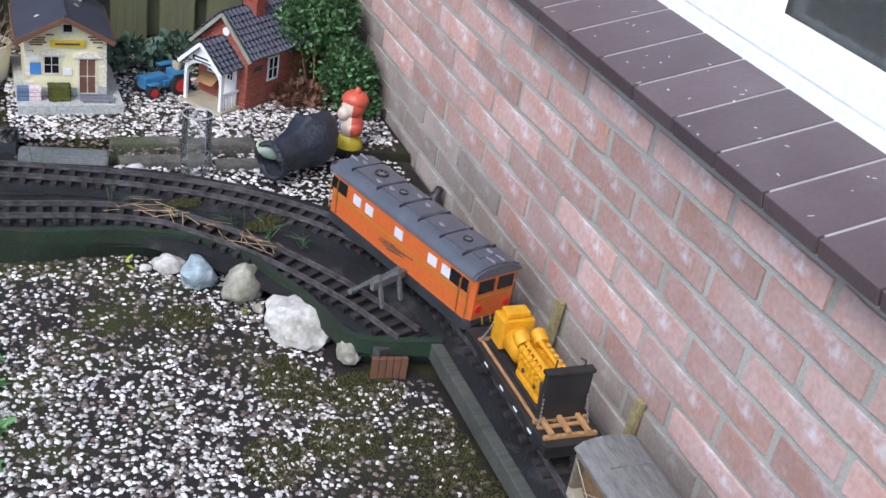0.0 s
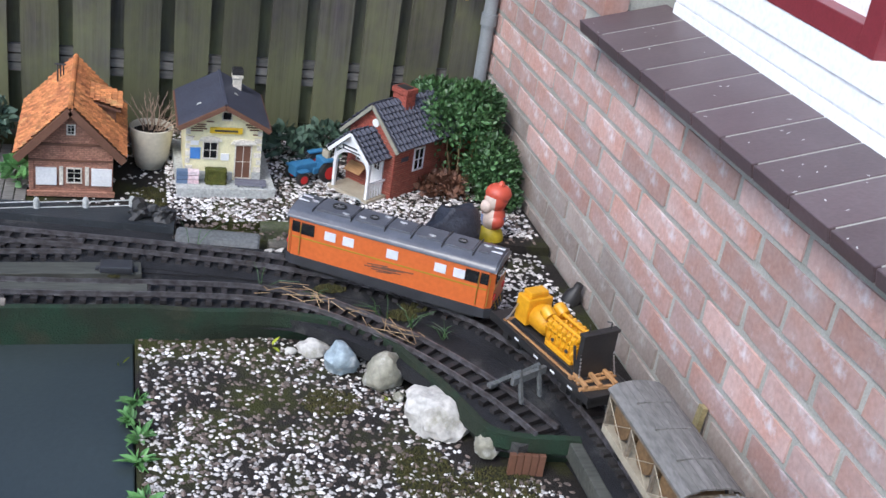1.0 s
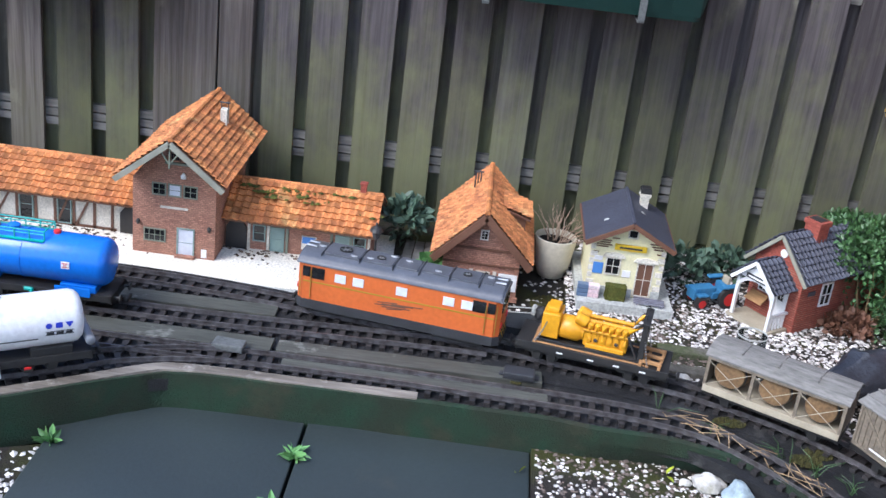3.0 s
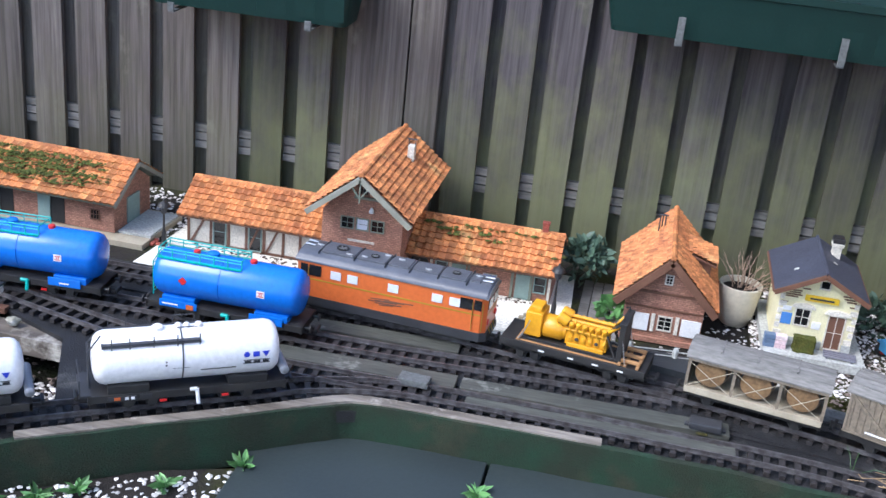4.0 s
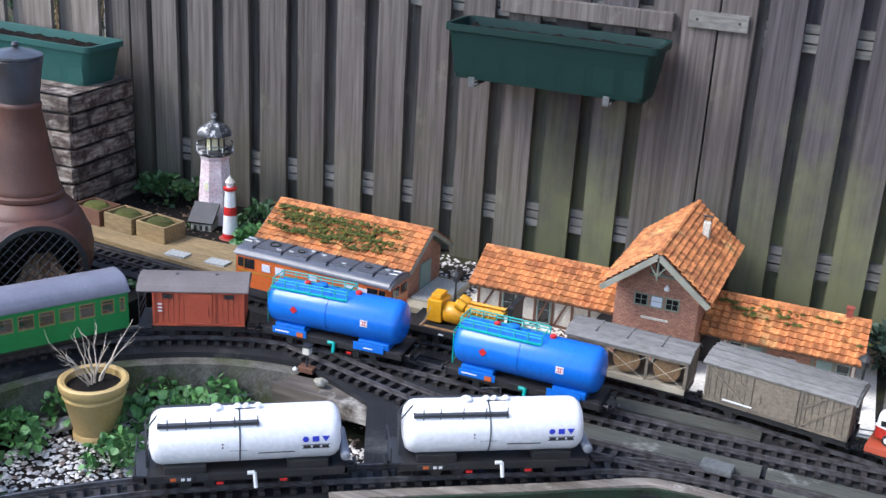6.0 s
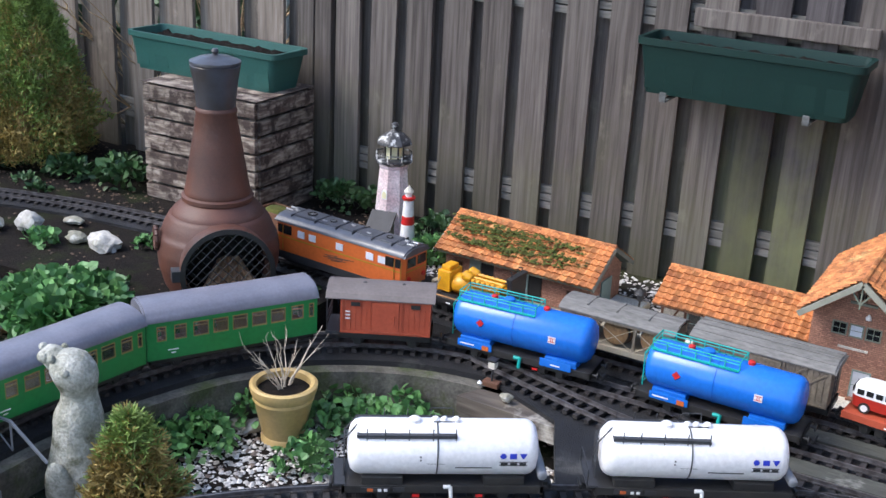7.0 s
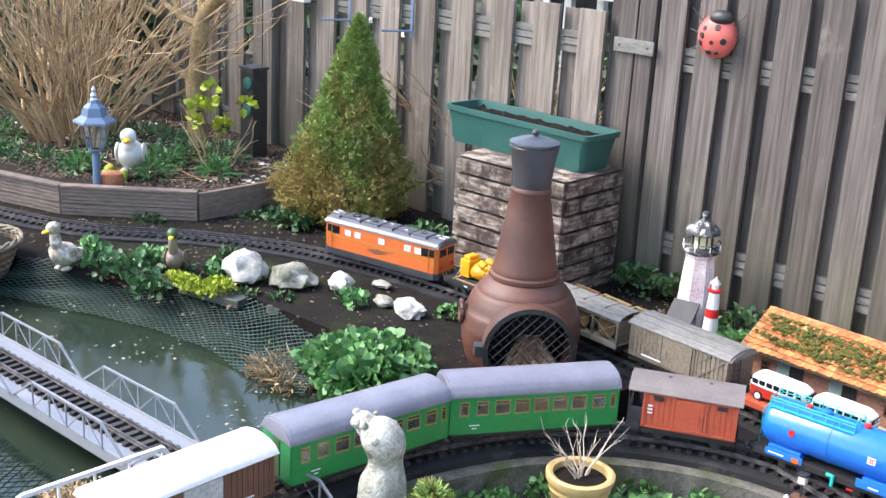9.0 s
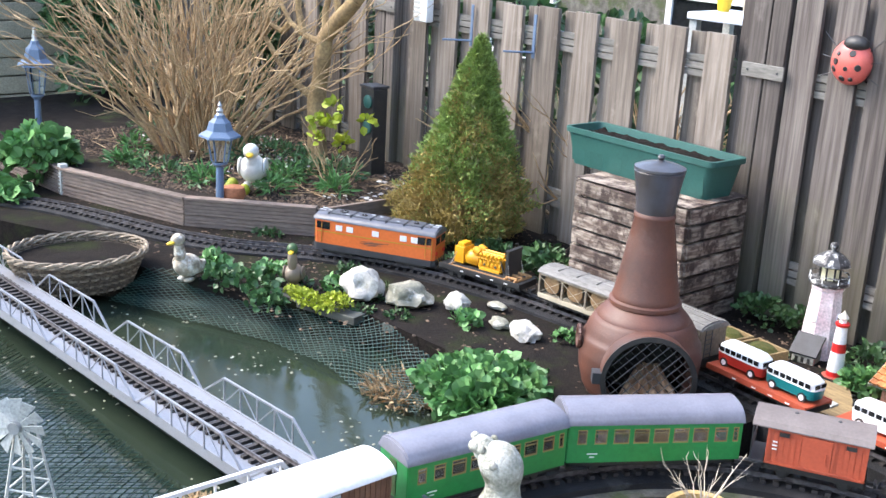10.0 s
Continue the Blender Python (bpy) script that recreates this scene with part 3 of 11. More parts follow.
def slab(name, poly, z0, z1, material, label, category="ground"):
    bm = prism(bmesh.new(), poly, z0, z1)
    return solo(name, bm, material, label, category, kind="structure")


g = bmesh.new()
bmesh.ops.create_grid(g, x_segments=2, y_segments=2, size=60.0)
ground = solo("ground", g, SOIL, "dark bare garden soil under and round everything", "ground", pose(0, 0, -0.24), kind="structure")
slab("pavement", [(-0.022, -3), (0.86, -3), (0.86, 1.60), (0.62, 1.60), (0.44, 1.84), (-0.022, 1.86)], -0.2, -0.062, PATIO, "mossy dark concrete strewn with white stone chips", "paving")
slab("gravel_bed", [(-2.02, 2.17), (-1.0, 2.20), (0.1, 2.13), (0.5, 2.0), (0.66, 1.86), (0.86, 1.55), (0.86, 2.95), (-2.02, 2.95)], -0.2, -0.034, PATIO, "dark soil strip with white stone chips before the fence", "ground")
slab("house_gravel", [(0.05, 2.215), (0.30, 2.19), (0.86, 2.10), (0.86, 2.95), (0.05, 2.95)], -0.15, -0.014, PATIO, "gravel strip under the model houses by the wall", "ground")
slab("inner_garden", [(-1.95, -0.6), (-0.93, -0.6), (-0.93, 1.70), (-0.9, 2.0), (-2.0, 2.0), (-1.98, 1.6)], -0.22, -0.125, SOIL, "mossy soil with stone chips inside the track loop", "ground")
slab("gravel_corner", [(-1.45, 0.2), (-0.857, 0.2), (-0.857, 1.66), (-1.0, 1.60), (-1.25, 1.42)], -0.2, -0.086, PATIO, "gravelly corner between slabs and siding", "ground")
slab("soil_bank", [(-2.02, 2.95), (-2.02, 1.9), (-2.18, 1.75), (-2.45, 1.62), (-2.75, 1.78), (-3.05, 1.76), (-3.35, 1.58), (-3.7, 1.42), (-4.2, 1.35), (-4.6, 1.15), (-5.0, 0.7), (-5.2, 0.0), (-6.3, 0.0), (-6.3, 2.95)], -0.2, -0.016, SOIL, "dark damp soil bank beside the pond", "ground")
slab("raised_bed_soil", [(-3.79, 2.07), (-4.10, 1.75), (-4.68, 1.55), (-6.3, 1.40), (-6.3, 2.95), (-3.79, 2.95)], -0.2, 0.062, BED_SOIL, "dark soil of the raised planting bed", "ground")
slab("water", [(-1.98, -0.6), (-1.98, 1.75), (-2.6, 1.9), (-3.4, 1.8), (-4.6, 1.5), (-5.3, 0.4), (-5.3, -0.6)], -0.23, -0.10, WATER, "dark green pond water", "water")

# cover sheet beside the pavement, in slabs
sheet = thing("cover_slab", "dark wet grey slabs with weeds in the joints", "slab", kind="structure")
for x0, x1, y0, y1 in ((-0.43, -0.024, -1.2, 1.84), (-0.855, -0.436, 0.2, 1.84), (-0.855, -0.436, -1.2, 0.194)):
    part("panel", B(x0, x1, y0, y1, -0.13, -0.072, bevel=0.003), TARP, sheet)


# ---- track bed, edging ----
def ribbon(line, half, z0, z1, s0=0.0, s1=None, step=0.03):
    s1 = line[1][-1] if s1 is None else s1
    bm = bmesh.new()
    prev = None
    n = max(2, int((s1 - s0) / step))
    for i in range(n + 1):
        s = s0 + (s1 - s0) * i / n
        p, h = along(line, s), heading(line, s)
        nx, ny = -math.sin(h), math.cos(h)
        quad = [bm.verts.new((p[0] + nx * o, p[1] + ny * o, z)) for o, z in ((half, z0), (half, z1), (-half, z1), (-half, z0))]
        if prev:
            for k in range(4):
                bm.faces.new((prev[k], prev[(k + 1) % 4], quad[(k + 1) % 4], quad[k]))
        else:
            bm.faces.new(quad)
        prev = quad
    bm.faces.new(prev[::-1])
    bmesh.ops.recalc_face_normals(bm, faces=bm.faces[:])
    return bm


bed = thing("track_bed", "black roofing felt track bed", "track bed", kind="structure")
part("main_bed", ribbon(MAIN, 0.066, -0.09, -0.0075, 1.2), FELT, bed)
part("loop_bed", ribbon(LOOP, 0.072, -0.12, -0.0090), FELT, bed)
part("siding_bed", ribbon(SIDING, 0.058, -0.034, -0.0105), FELT, bed)
EDGE = [(-1.46, 1.27), (-1.31, 1.395), (-1.13, 1.525), (-0.86, 1.697), (-0.74, 1.779), (-0.67, 1.808), (-0.44, 1.815), (-0.105, 1.817), (0.104, 1.809), (0.196, 1.803), (0.265, 1.792), (0.342, 1.765), (0.404, 1.716), (0.439, 1.642), (0.473, 1.573), (0.503, 1.486), (0.538, 1.419), (0.67, 1.391)]
part("yard_bed", prism(bmesh.new(), EDGE + [(0.70, 1.55), (0.62, 1.70), (0.46, 1.86), (0.1, 2.0), (-0.4, 2.16), (-1.0, 2.20), (-1.7, 2.19), (-1.62, 2.0), (-1.30, 1.86), (-1.2, 1.65), (-1.5, 1.36)], -0.036, -0.0122), FELT, bed)
part("yard_apron", prism(bmesh.new(), [(-0.42, 2.19), (0.05, 2.225), (0.052, 2.04), (-0.42, 2.12)], -0.06, -0.0095), FELT, bed)

edging = thing("edging", "dark green mossy felt edging strip along the track bed", "edging", kind="structure")
eline = spline(EDGE, 10)
bm = bmesh.new()
prev = None
for i in range(131):
    s = eline[1][-1] * i / 130
    p, h = along(eline, s), heading(eline, s)
    nx, ny = -math.sin(h), math.cos(h)
    wob = 0.004 * noise.noise(Vector((s * 9, 0, 0)))
    top = 0.002 + 0.005 * noise.noise(Vector((s * 6, 3, 0)))
    tuck = 0.055 * min(1.0, max(0.0, (p[0] - 0.05) / 0.3))
    quad = [bm.verts.new((p[0] + nx * o, p[1] + ny * o, z)) for o, z in ((0.008 + wob + tuck, -0.10), (0.008 + wob, top), (-0.004 + wob, top - 0.001), (-0.005 + wob, -0.026), (-0.004 + wob + tuck, -0.10))]
    if prev:
        for k in range(5):
            bm.faces.new((prev[k], prev[(k + 1) % 5], quad[(k + 1) % 5], quad[k]))
    prev = quad
bmesh.ops.recalc_face_normals(bm, faces=bm.faces[:])
part("strip", bm, GREEN_FELT, edging)
lip_s = float(eline[1][np.argmin(np.hypot(eline[0][:, 0] + 0.25, eline[0][:, 1] - 1.815))])
part("lip", ribbon(spline([(x - 0.004, y + 0.014) for x, y in EDGE], 10), 0.012, -0.02, 0.0045, 0.35, lip_s), OLD_WOOD, edging, "pale worn timber lip")

# boards between the yard tracks
bed_plank = thing("bed_plank", "wet grey-green plank edging of the main track", "plank", kind="structure")
for ya, yb in ((1.402, 0.86), (0.857, 0.30), (0.297, -0.30)):
    part("plank", B(0.650, 0.6705, yb, ya, -0.034, -0.003, bevel=0.0025), BOARD, bed_plank)
walkway = thing("walkway", "wet grey-green planks laid between the tracks", "boardwalk", kind="structure")
for x0, x1, ya, yb, w in ((-0.52, -0.01, 1.955, 1.965, 0.044), (-1.12, -0.53, 1.945, 1.955, 0.05), (-0.98, -0.55, 2.088, 2.096, 0.046), (-0.5, 0.0, 1.892, 1.892, 0.034)):
    m = Matrix.Translation((x0, ya, 0)) @ Matrix.Rotation(math.atan2(yb - ya, x1 - x0), 4, "Z")
    part("plank", box(bmesh.new(), 0, x1 - x0, -w / 2, w / 2, -0.02, 0.001, bevel=0.0015, m=m), BOARD, walkway)
part("plank", prism(bmesh.new(), [(-1.52, 1.855), (-1.485, 1.935), (-1.24, 1.935), (-0.92, 1.845), (-0.95, 1.80), (-1.22, 1.845)], -0.06, -0.022), LOG, walkway, "long weathered plank beside the crossing")

# ---- brick wall of the house ----
wall = thing("wall_east", "pink-red brick house wall with grey mortar joints", "wall", kind="structure")
part("mortar", B(WALL_X + 0.0035, WALL_X + 0.25, -3.0, 2.80, -0.25, 0.495), MORTAR, wall)
part("mortar", B(WALL_X + 0.0035, WALL_X + 0.25, 2.10, 2.80, 0.495, 2.4), MORTAR, wall)
BL, BH, CO, STEP = 0.1915, 0.0425, 0.0552, 0.206
brick_mesh, grey_brick_mesh = [], []
for k, ln in enumerate((BL, BL, BL, BL / 2 - 0.006)):
    bm = B(0, 0.05, 0, ln, 0, BH)
    bmesh.ops.subdivide_edges(bm, edges=[e for e in bm.edges if abs(e.verts[0].co.y - e.verts[1].co.y) > 0.02], cuts=3, use_grid_fill=True)
    for v in bm.verts:
        q = v.co * 23 + Vector((k * 11, 0, 0))
        v.co += Vector((noise.noise(q) * 0.0026, noise.noise(q + Vector((5, 0, 0))) * 0.0045, noise.noise(q + Vector((0, 9, 0))) * 0.0036))
    grey_brick_mesh.append(mesh_of("brick", bm.copy(), BRICK_GREY))
    brick_mesh.append(mesh_of("brick", bm, BRICK))
# sill of tiles, window above it
SILL_END = 2.085
sill = thing("window_sill", "sloping sill of brown-purple glazed tiles", "window sill", kind="structure")
tile = B(-0.055, 0.13, 0, 0.0998, -0.024, 0.0, bevel=0.002)
tile_mesh = mesh_of("tile", tile, SILL)
for i in range(22):
    ob = new("tile", tile_mesh)
    ob.parent = sill
    ob.matrix_basis = Matrix.Translation((WALL_X, SILL_END - 0.102 - i * 0.1038, 0.517)) @ Matrix.Rotation(radians(-14), 4, "Y")
part("mortar", box(bmesh.new(), -0.045, 0.12, SILL_END - 2.25, SILL_END - 0.004, -0.026, -0.0012, m=Matrix.Translation((WALL_X, 0, 0.517)) @ Matrix.Rotation(radians(-14), 4, "Y")), MORTAR, sill)
r_ = np.random.default_rng(17)
bm = bmesh.new()
for _ in range(46):
    q_ = Matrix.Translation((WALL_X, 0, 0.517)) @ Matrix.Rotation(radians(-14), 4, "Y") @ Matrix.Translation((r_.uniform(-0.05, 0.09), r_.uniform(0.7, 2.05), 0.0006)) @ Matrix.Rotation(r_.uniform(0, 3.1), 4, "Z") @ Matrix.Diagonal((r_.uniform(0.0012, 0.005), 0.0014, 1, 1))
    bmesh.ops.create_circle(bm, cap_ends=True, segments=7, radius=1.0, matrix=q_)
part("dropping", bm, FLECK, sill, "white bird droppings", kind="stuff")
half_brick = B(0, 0.03, 0, 0.092, 0, 0.026)
half_mesh = mesh_of("brick", half_brick, BRICK)
for i in range(23):
    ob = new("brick", half_mesh)
    ob.parent = wall
    ob.matrix_basis = pose(WALL_X + 0.001, SILL_END - 0.10 - i * 0.1045, 0.458)
window = thing("window_1", "white-painted window with a dark red sash and glass", "window", kind="structure")
wx = WALL_X + 0.115
part("window_frame", boxes([(wx, wx + 0.06, -0.6, 2.03, 0.53, 0.566), (wx + 0.002, wx + 0.06, -0.6, 2.03, 0.566, 0.571), (wx, wx + 0.06, -0.6, 2.03, 0.571, 0.612), (wx, wx + 0.06, 1.97, 2.03, 0.612, 1.7), (wx, wx + 0.06, 1.26, 1.34, 0.612, 1.7), (wx, wx + 0.06, -0.6, 2.03, 1.7, 1.8)], 0.001), WHITE_PAINT, window)
part("sash", boxes([(wx - 0.006, wx + 0.03, 1.385, 1.43, 0.66, 1.66), (wx - 0.006, wx + 0.03, 1.885, 1.93, 0.66, 1.66), (wx - 0.006, wx + 0.03, 1.43, 1.885, 0.66, 0.70)], 0.002), RED_PAINT, window, "dark red window sash")
part("sash", boxes([(wx + 0.03, wx + 0.045, 1.34, 1.97, 0.612, 1.66), (wx - 0.004, wx + 0.03, 1.34, 1.97, 0.612, 0.66)], 0.002), WHITE_PAINT, window)
pane = part("pane", B(wx + 0.035, wx + 0.038, -0.6, 1.26, 0.612, 1.7), THIN, window)
pane.visible_shadow = False
part("room_back", B(wx + 0.6, wx + 0.95, -0.6, 2.0, 0.3, 1.8), PLATFORM, window, "pale room wall behind the glass")
part("sash", boxes([(wx + 0.005, wx + 0.03, 1.235, 1.26, 0.612, 1.7), (wx + 0.005, wx + 0.03, -0.6, 1.235, 0.612, 0.620)], 0.002), WHITE_PAINT, window)
part("lintel", B(WALL_X + 0.006, WALL_X + 0.25, -3.0, 2.10, 1.8, 2.4), MORTAR, window)
pipe = thing("drainpipe", "grey drainpipe in the corner of house and fence", "drainpipe", kind="structure")
bm = bmesh.new()
rod(bm, (0.848, 2.735, -0.05), (0.848, 2.735, 2.3), 0.017, 14)
lathe(bm, [(0.021, 0), (0.021, 0.03)], 14, at=(0.848, 2.735, 0.30))
part("pipe", bm, PIPE, pipe, smooth=True)

# ---- fence ----
fence = thing("fence", "weathered brown-grey wooden fence of staggered upright boards, mossy at the foot", "fence", kind="structure")
board_meshes = []
green_meshes, pale_meshes = [], []
for k in range(5):
    bm = B(-0.041, 0.041, 0, 0.014, 0, 1.0)
    bmesh.ops.subdivide_edges(bm, edges=[e for e in bm.edges if abs(e.verts[0].co.z - e.verts[1].co.z) > 0.5], cuts=5, use_grid_fill=True)
    for v in bm.verts:
        v.co.x += 0.002 * noise.noise(Vector((k * 5.1, v.co.z * 4, v.co.x * 20)))
        v.co.y += 0.002 * noise.noise(Vector((k * 5.1 + 9, v.co.z * 3, v.co.x * 20)))
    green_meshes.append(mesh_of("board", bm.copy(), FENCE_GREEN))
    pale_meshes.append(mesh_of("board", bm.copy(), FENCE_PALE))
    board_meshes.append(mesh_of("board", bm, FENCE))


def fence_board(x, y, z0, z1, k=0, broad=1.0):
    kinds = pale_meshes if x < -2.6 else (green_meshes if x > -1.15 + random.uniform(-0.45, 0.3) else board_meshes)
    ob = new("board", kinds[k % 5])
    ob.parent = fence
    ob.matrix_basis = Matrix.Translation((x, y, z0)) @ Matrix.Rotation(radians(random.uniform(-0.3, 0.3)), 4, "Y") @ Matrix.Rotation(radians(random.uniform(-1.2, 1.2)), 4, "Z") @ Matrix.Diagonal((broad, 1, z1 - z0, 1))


# each panel: first board centre, pitch, count, top
PANELS = ((-0.7015, 0.1166, 14, 0.93), (-2.444, 0.12256, 13, 0.93), (-4.164, 0.1785, 9, 0.775), (-6.16, 0.1785, 10, 0.775))
for n, (x0, pt, cnt, top) in enumerate(PANELS):
    for i in range(cnt):
        x = x0 + i * pt
        fence_board(x, FENCE_Y, -0.06 + random.uniform(-0.004, 0.004), top + random.uniform(-0.006, 0.006), i + n, 1.03 if n < 2 else 1.20)
        if i < cnt - 1:
            fence_board(x + pt / 2, FENCE_Y + 0.033, -0.06, top - 0.004, i * 2 + n, 1.05 if n < 2 else 0.98)
    xl, xr = x0 - 0.05, x0 + (cnt - 1) * pt + 0.05
    for z in (0.125, 0.672):
        for dz in (-0.023, 0.0, 0.023):
            part("rail", B(xl, xr, FENCE_Y + 0.0155, FENCE_Y + 0.0315, z + dz - 0.0095, z + dz + 0.0095), FENCE_SLAT, fence)
for x, w, top in ((-0.855, 0.083, 0.95), (-2.56, 0.058, 0.95), (-4.36, 0.058, 0.80)):
    part("post", B(x - w - 0.002, x - 0.002, FENCE_Y - 0.012, FENCE_Y + 0.03, -0.08, top, bevel=0.003), FENCE, fence)
    part("post", B(x + 0.002, x + w + 0.002, FENCE_Y - 0.010, FENCE_Y + 0.03, -0.08, top, bevel=0.003), FENCE, fence)
    part("post", B(x - 0.125, x + 0.125, FENCE_Y + 0.032, FENCE_Y + 0.075, -0.08, top - 0.01), FENCE, fence)
    part("bracket", B(x - 0.07, x + 0.07, FENCE_Y - 0.020, FENCE_Y - 0.0125, 0.672, 0.712, bevel=0.001), FENCE_SLAT, fence, "pale strap screwed across the post")
    for sx in (-0.05, 0.05):
        part("screw", lathe(bmesh.new(), [(0.004, 0), (0.003, 0.002)], 8, m=Matrix.Translation((x + sx, FENCE_Y - 0.020, 0.692)) @ Matrix.Rotation(radians(90), 4, "X")), DARK, fence)
part("crossbar", B(-1.40, -0.96, FENCE_Y - 0.022, FENCE_Y - 0.002, 0.655, 0.70, bevel=0.003), FENCE, fence, "dark board that carries the hanging planter")

# far end: horizontal boarding
far = thing("wall_west", "beige horizontal board siding at the end of the garden", "wall", kind="structure")
for i in range(15):
    part("board", B(-6.32, -6.28, -1.2, 2.75, -0.1 + i * 0.09, -0.018 + i * 0.09, bevel=0.003), SIDING_BEIGE, far)
part("backing", B(-6.42, -6.33, -1.2, 2.75, -0.2, 1.3), FENCE, far)


# ---- tracks ----
def track(name, label, line, s0=0.0, s1=None, z=0.0, pitch=0.0275):
    s1 = line[1][-1] if s1 is None else s1
    root = thing(name, label, "track", Matrix.Translation((0, 0, z)), group="garden railway tracks")
    for off in (-0.0225, 0.0225):
        bm = bmesh.new()
        for w, za, zb in ((0.0017, 0.0, 0.0085), (0.0034, -0.001, 0.0015)):
            prev = None
            n = int((s1 - s0) / 0.025)
            for i in range(n + 1):
                s = s0 + (s1 - s0) * i / n
                p, h = along(line, s), heading(line, s)
                nx, ny = -math.sin(h), math.cos(h)
                quad = [bm.verts.new((p[0] + nx * (off + o), p[1] + ny * (off + o), zz)) for o, zz in ((-w, za), (w, za), (w, zb), (-w, zb))]
                if prev:
                    for k in range(4):
                        bm.faces.new((prev[k], prev[(k + 1) % 4], quad[(k + 1) % 4], quad[k]))
                prev = quad
        bmesh.ops.recalc_face_normals(bm, faces=bm.faces[:])
        part("rail", bm, RAIL, root)
    n = int((s1 - s0) / pitch)
    for i in range(n):
        s = s0 + (i + 0.5) * pitch
        ob = new("sleeper", SLEEPER_MESH)
        ob.parent = root
        p = along(line, s)
        ob.matrix_basis = pose(p[0], p[1], -0.0008 + random.uniform(-0.0005, 0.0003), 0, 0, math.degrees(heading(line, s)) + 90 + random.uniform(-1.5, 1.5))
    return root


SLEEPER_MESH = mesh_of("sleeper", boxes([(-0.038, 0.038, -0.0054, 0.0054, -0.0085, 0.0), (-0.029, -0.016, -0.006, 0.006, 0.0, 0.0016), (0.016, 0.029, -0.006, 0.006, 0.0, 0.0016)]), SLEEPER)
track("railway_track", "curved main track with brown sleepers and dull brass rails", MAIN, 1.9, 9.55)
track("railway_track", "passing track that curves round the loop", LOOP, 0.22, 4.1)
track("railway_track", "front siding with straw on its sleepers", SIDING, 0.0, 3.3)
track("railway_track", "short crossing track between siding and loop", CROSSING, 0.0)

# brick courses last of the wall
row = 0
z = 0.179 - 5 * CO
while z < 1.30:
    y = (2.897 if row % 2 else 2.793) + 0.004 * ((row * 7) % 3 - 1)
    top_end = -0.4 if z + BH < 0.458 else 2.09
    while y - BL > top_end:
        stained = z < 0.02 or (y > 1.55 and z < 0.02 + 0.10 * (y - 1.5) + 0.03 * noise.noise(Vector((y * 3, z * 9, 0))))
        ob = new("brick", (grey_brick_mesh if stained else brick_mesh)[(row + int(y * 31)) % 3])
        ob.parent = wall
        ob.matrix_basis = pose(WALL_X + random.uniform(-0.002, 0.001), y - BL, z + random.uniform(-0.001, 0.001), random.uniform(-0.25, 0.25), 0, random.uniform(-0.3, 0.3))
        y -= STEP
    if y - 0.090 > top_end:
        ob = new("brick", brick_mesh[3])
        ob.parent = wall
        ob.matrix_basis = pose(WALL_X, y - 0.087, z)
    z += CO
    row += 1

# ---- rolling stock: each with its origin on the rail top, x forward ----
RAILTOP = 0.0085


def wheelset(parent, x, r=0.0145, half=0.026):
    bm = bmesh.new()
    for sgn in (-1, 1):
        m = Matrix.Translation((x, sgn * half, r)) @ Matrix.Rotation(radians(90), 4, "X")
        lathe(bm, [(r, -0.003), (r, 0.003)], 18, m=m)
    rod(bm, (x, -half, r), (x, half, r), 0.003)
    part("wheelset", bm, BLACK, parent)


def coupler(parent, x):
    bm = bmesh.new()
    s = 1 if x > 0 else -1
    box(bm, min(x, x + s * 0.02), max(x, x + s * 0.02), -0.004, 0.004, 0.014, 0.020)
    box(bm, x + s * 0.018 - 0.003, x + s * 0.018 + 0.003, -0.014, 0.014, 0.013, 0.022, bevel=0.002)
    part("coupler", bm, BLACK, parent)


def gear(parent, xs, half_len, deck=0.036, r=0.0145):
    """Frame, axle boxes, wheels and couplers."""
    part("frame", boxes([(-half_len, half_len, -0.040, 0.040, deck - 0.010, deck), (-half_len, half_len, -0.044, -0.040, deck - 0.014, deck), (-half_len, half_len, 0.040, 0.044, deck - 0.014, deck),
                         (-half_len, -half_len + 0.006, -0.044, 0.044, deck - 0.016, deck), (half_len - 0.006, half_len, -0.044, 0.044, deck - 0.016, deck)], 0.0008), BLACK, parent)
    for x in xs:
        wheelset(parent, x, r)
    rows = []
    for x in xs:
        for sgn in (-1, 1):
            rows.append((x - 0.008, x + 0.008, sgn * 0.036 - 0.004, sgn * 0.036 + 0.004, 0.008, deck - 0.006))
            rows.append((x - 0.022, x + 0.022, sgn * 0.037 - 0.002, sgn * 0.037 + 0.002, 0.018, 0.0215))
    for i in range(0, len(rows), 2):
        part("axle_box", boxes(rows[i:i + 2], 0.001), BLACK, parent)
    for s in (-1, 1):
        coupler(parent, s * half_len)


def arch(half_w, z_edge, z_top, n=14, power=2.0):
    pts = []
    for i in range(n + 1):
        u = -1 + 2 * i / n
        pts.append((half_w * u, z_edge + (z_top - z_edge) * (1 - abs(u) ** power) ** (1 / power)))
    return pts


def roof_shell(parent, length, half_w, z_edge, z_top, material, label="", power=2.4, thick=0.003, name="roof"):
    outer = arch(half_w, z_edge, z_top, 16, power)
    poly = outer[::-1] + [(-half_w, z_edge - thick), (half_w, z_edge - thick)]
    bm = prism(bmesh.new(), poly, -length / 2, length / 2, m=UPX)
    bmesh.ops.bevel(bm, geom=[e for e in bm.edges if abs(e.verts[0].co.x - e.verts[1].co.x) < 1e-6 and e.verts[0].co.z > z_edge + 0.001], offset=0.004, segments=2, affect="EDGES")
    return part(name, bm, material, parent, label, smooth=True)


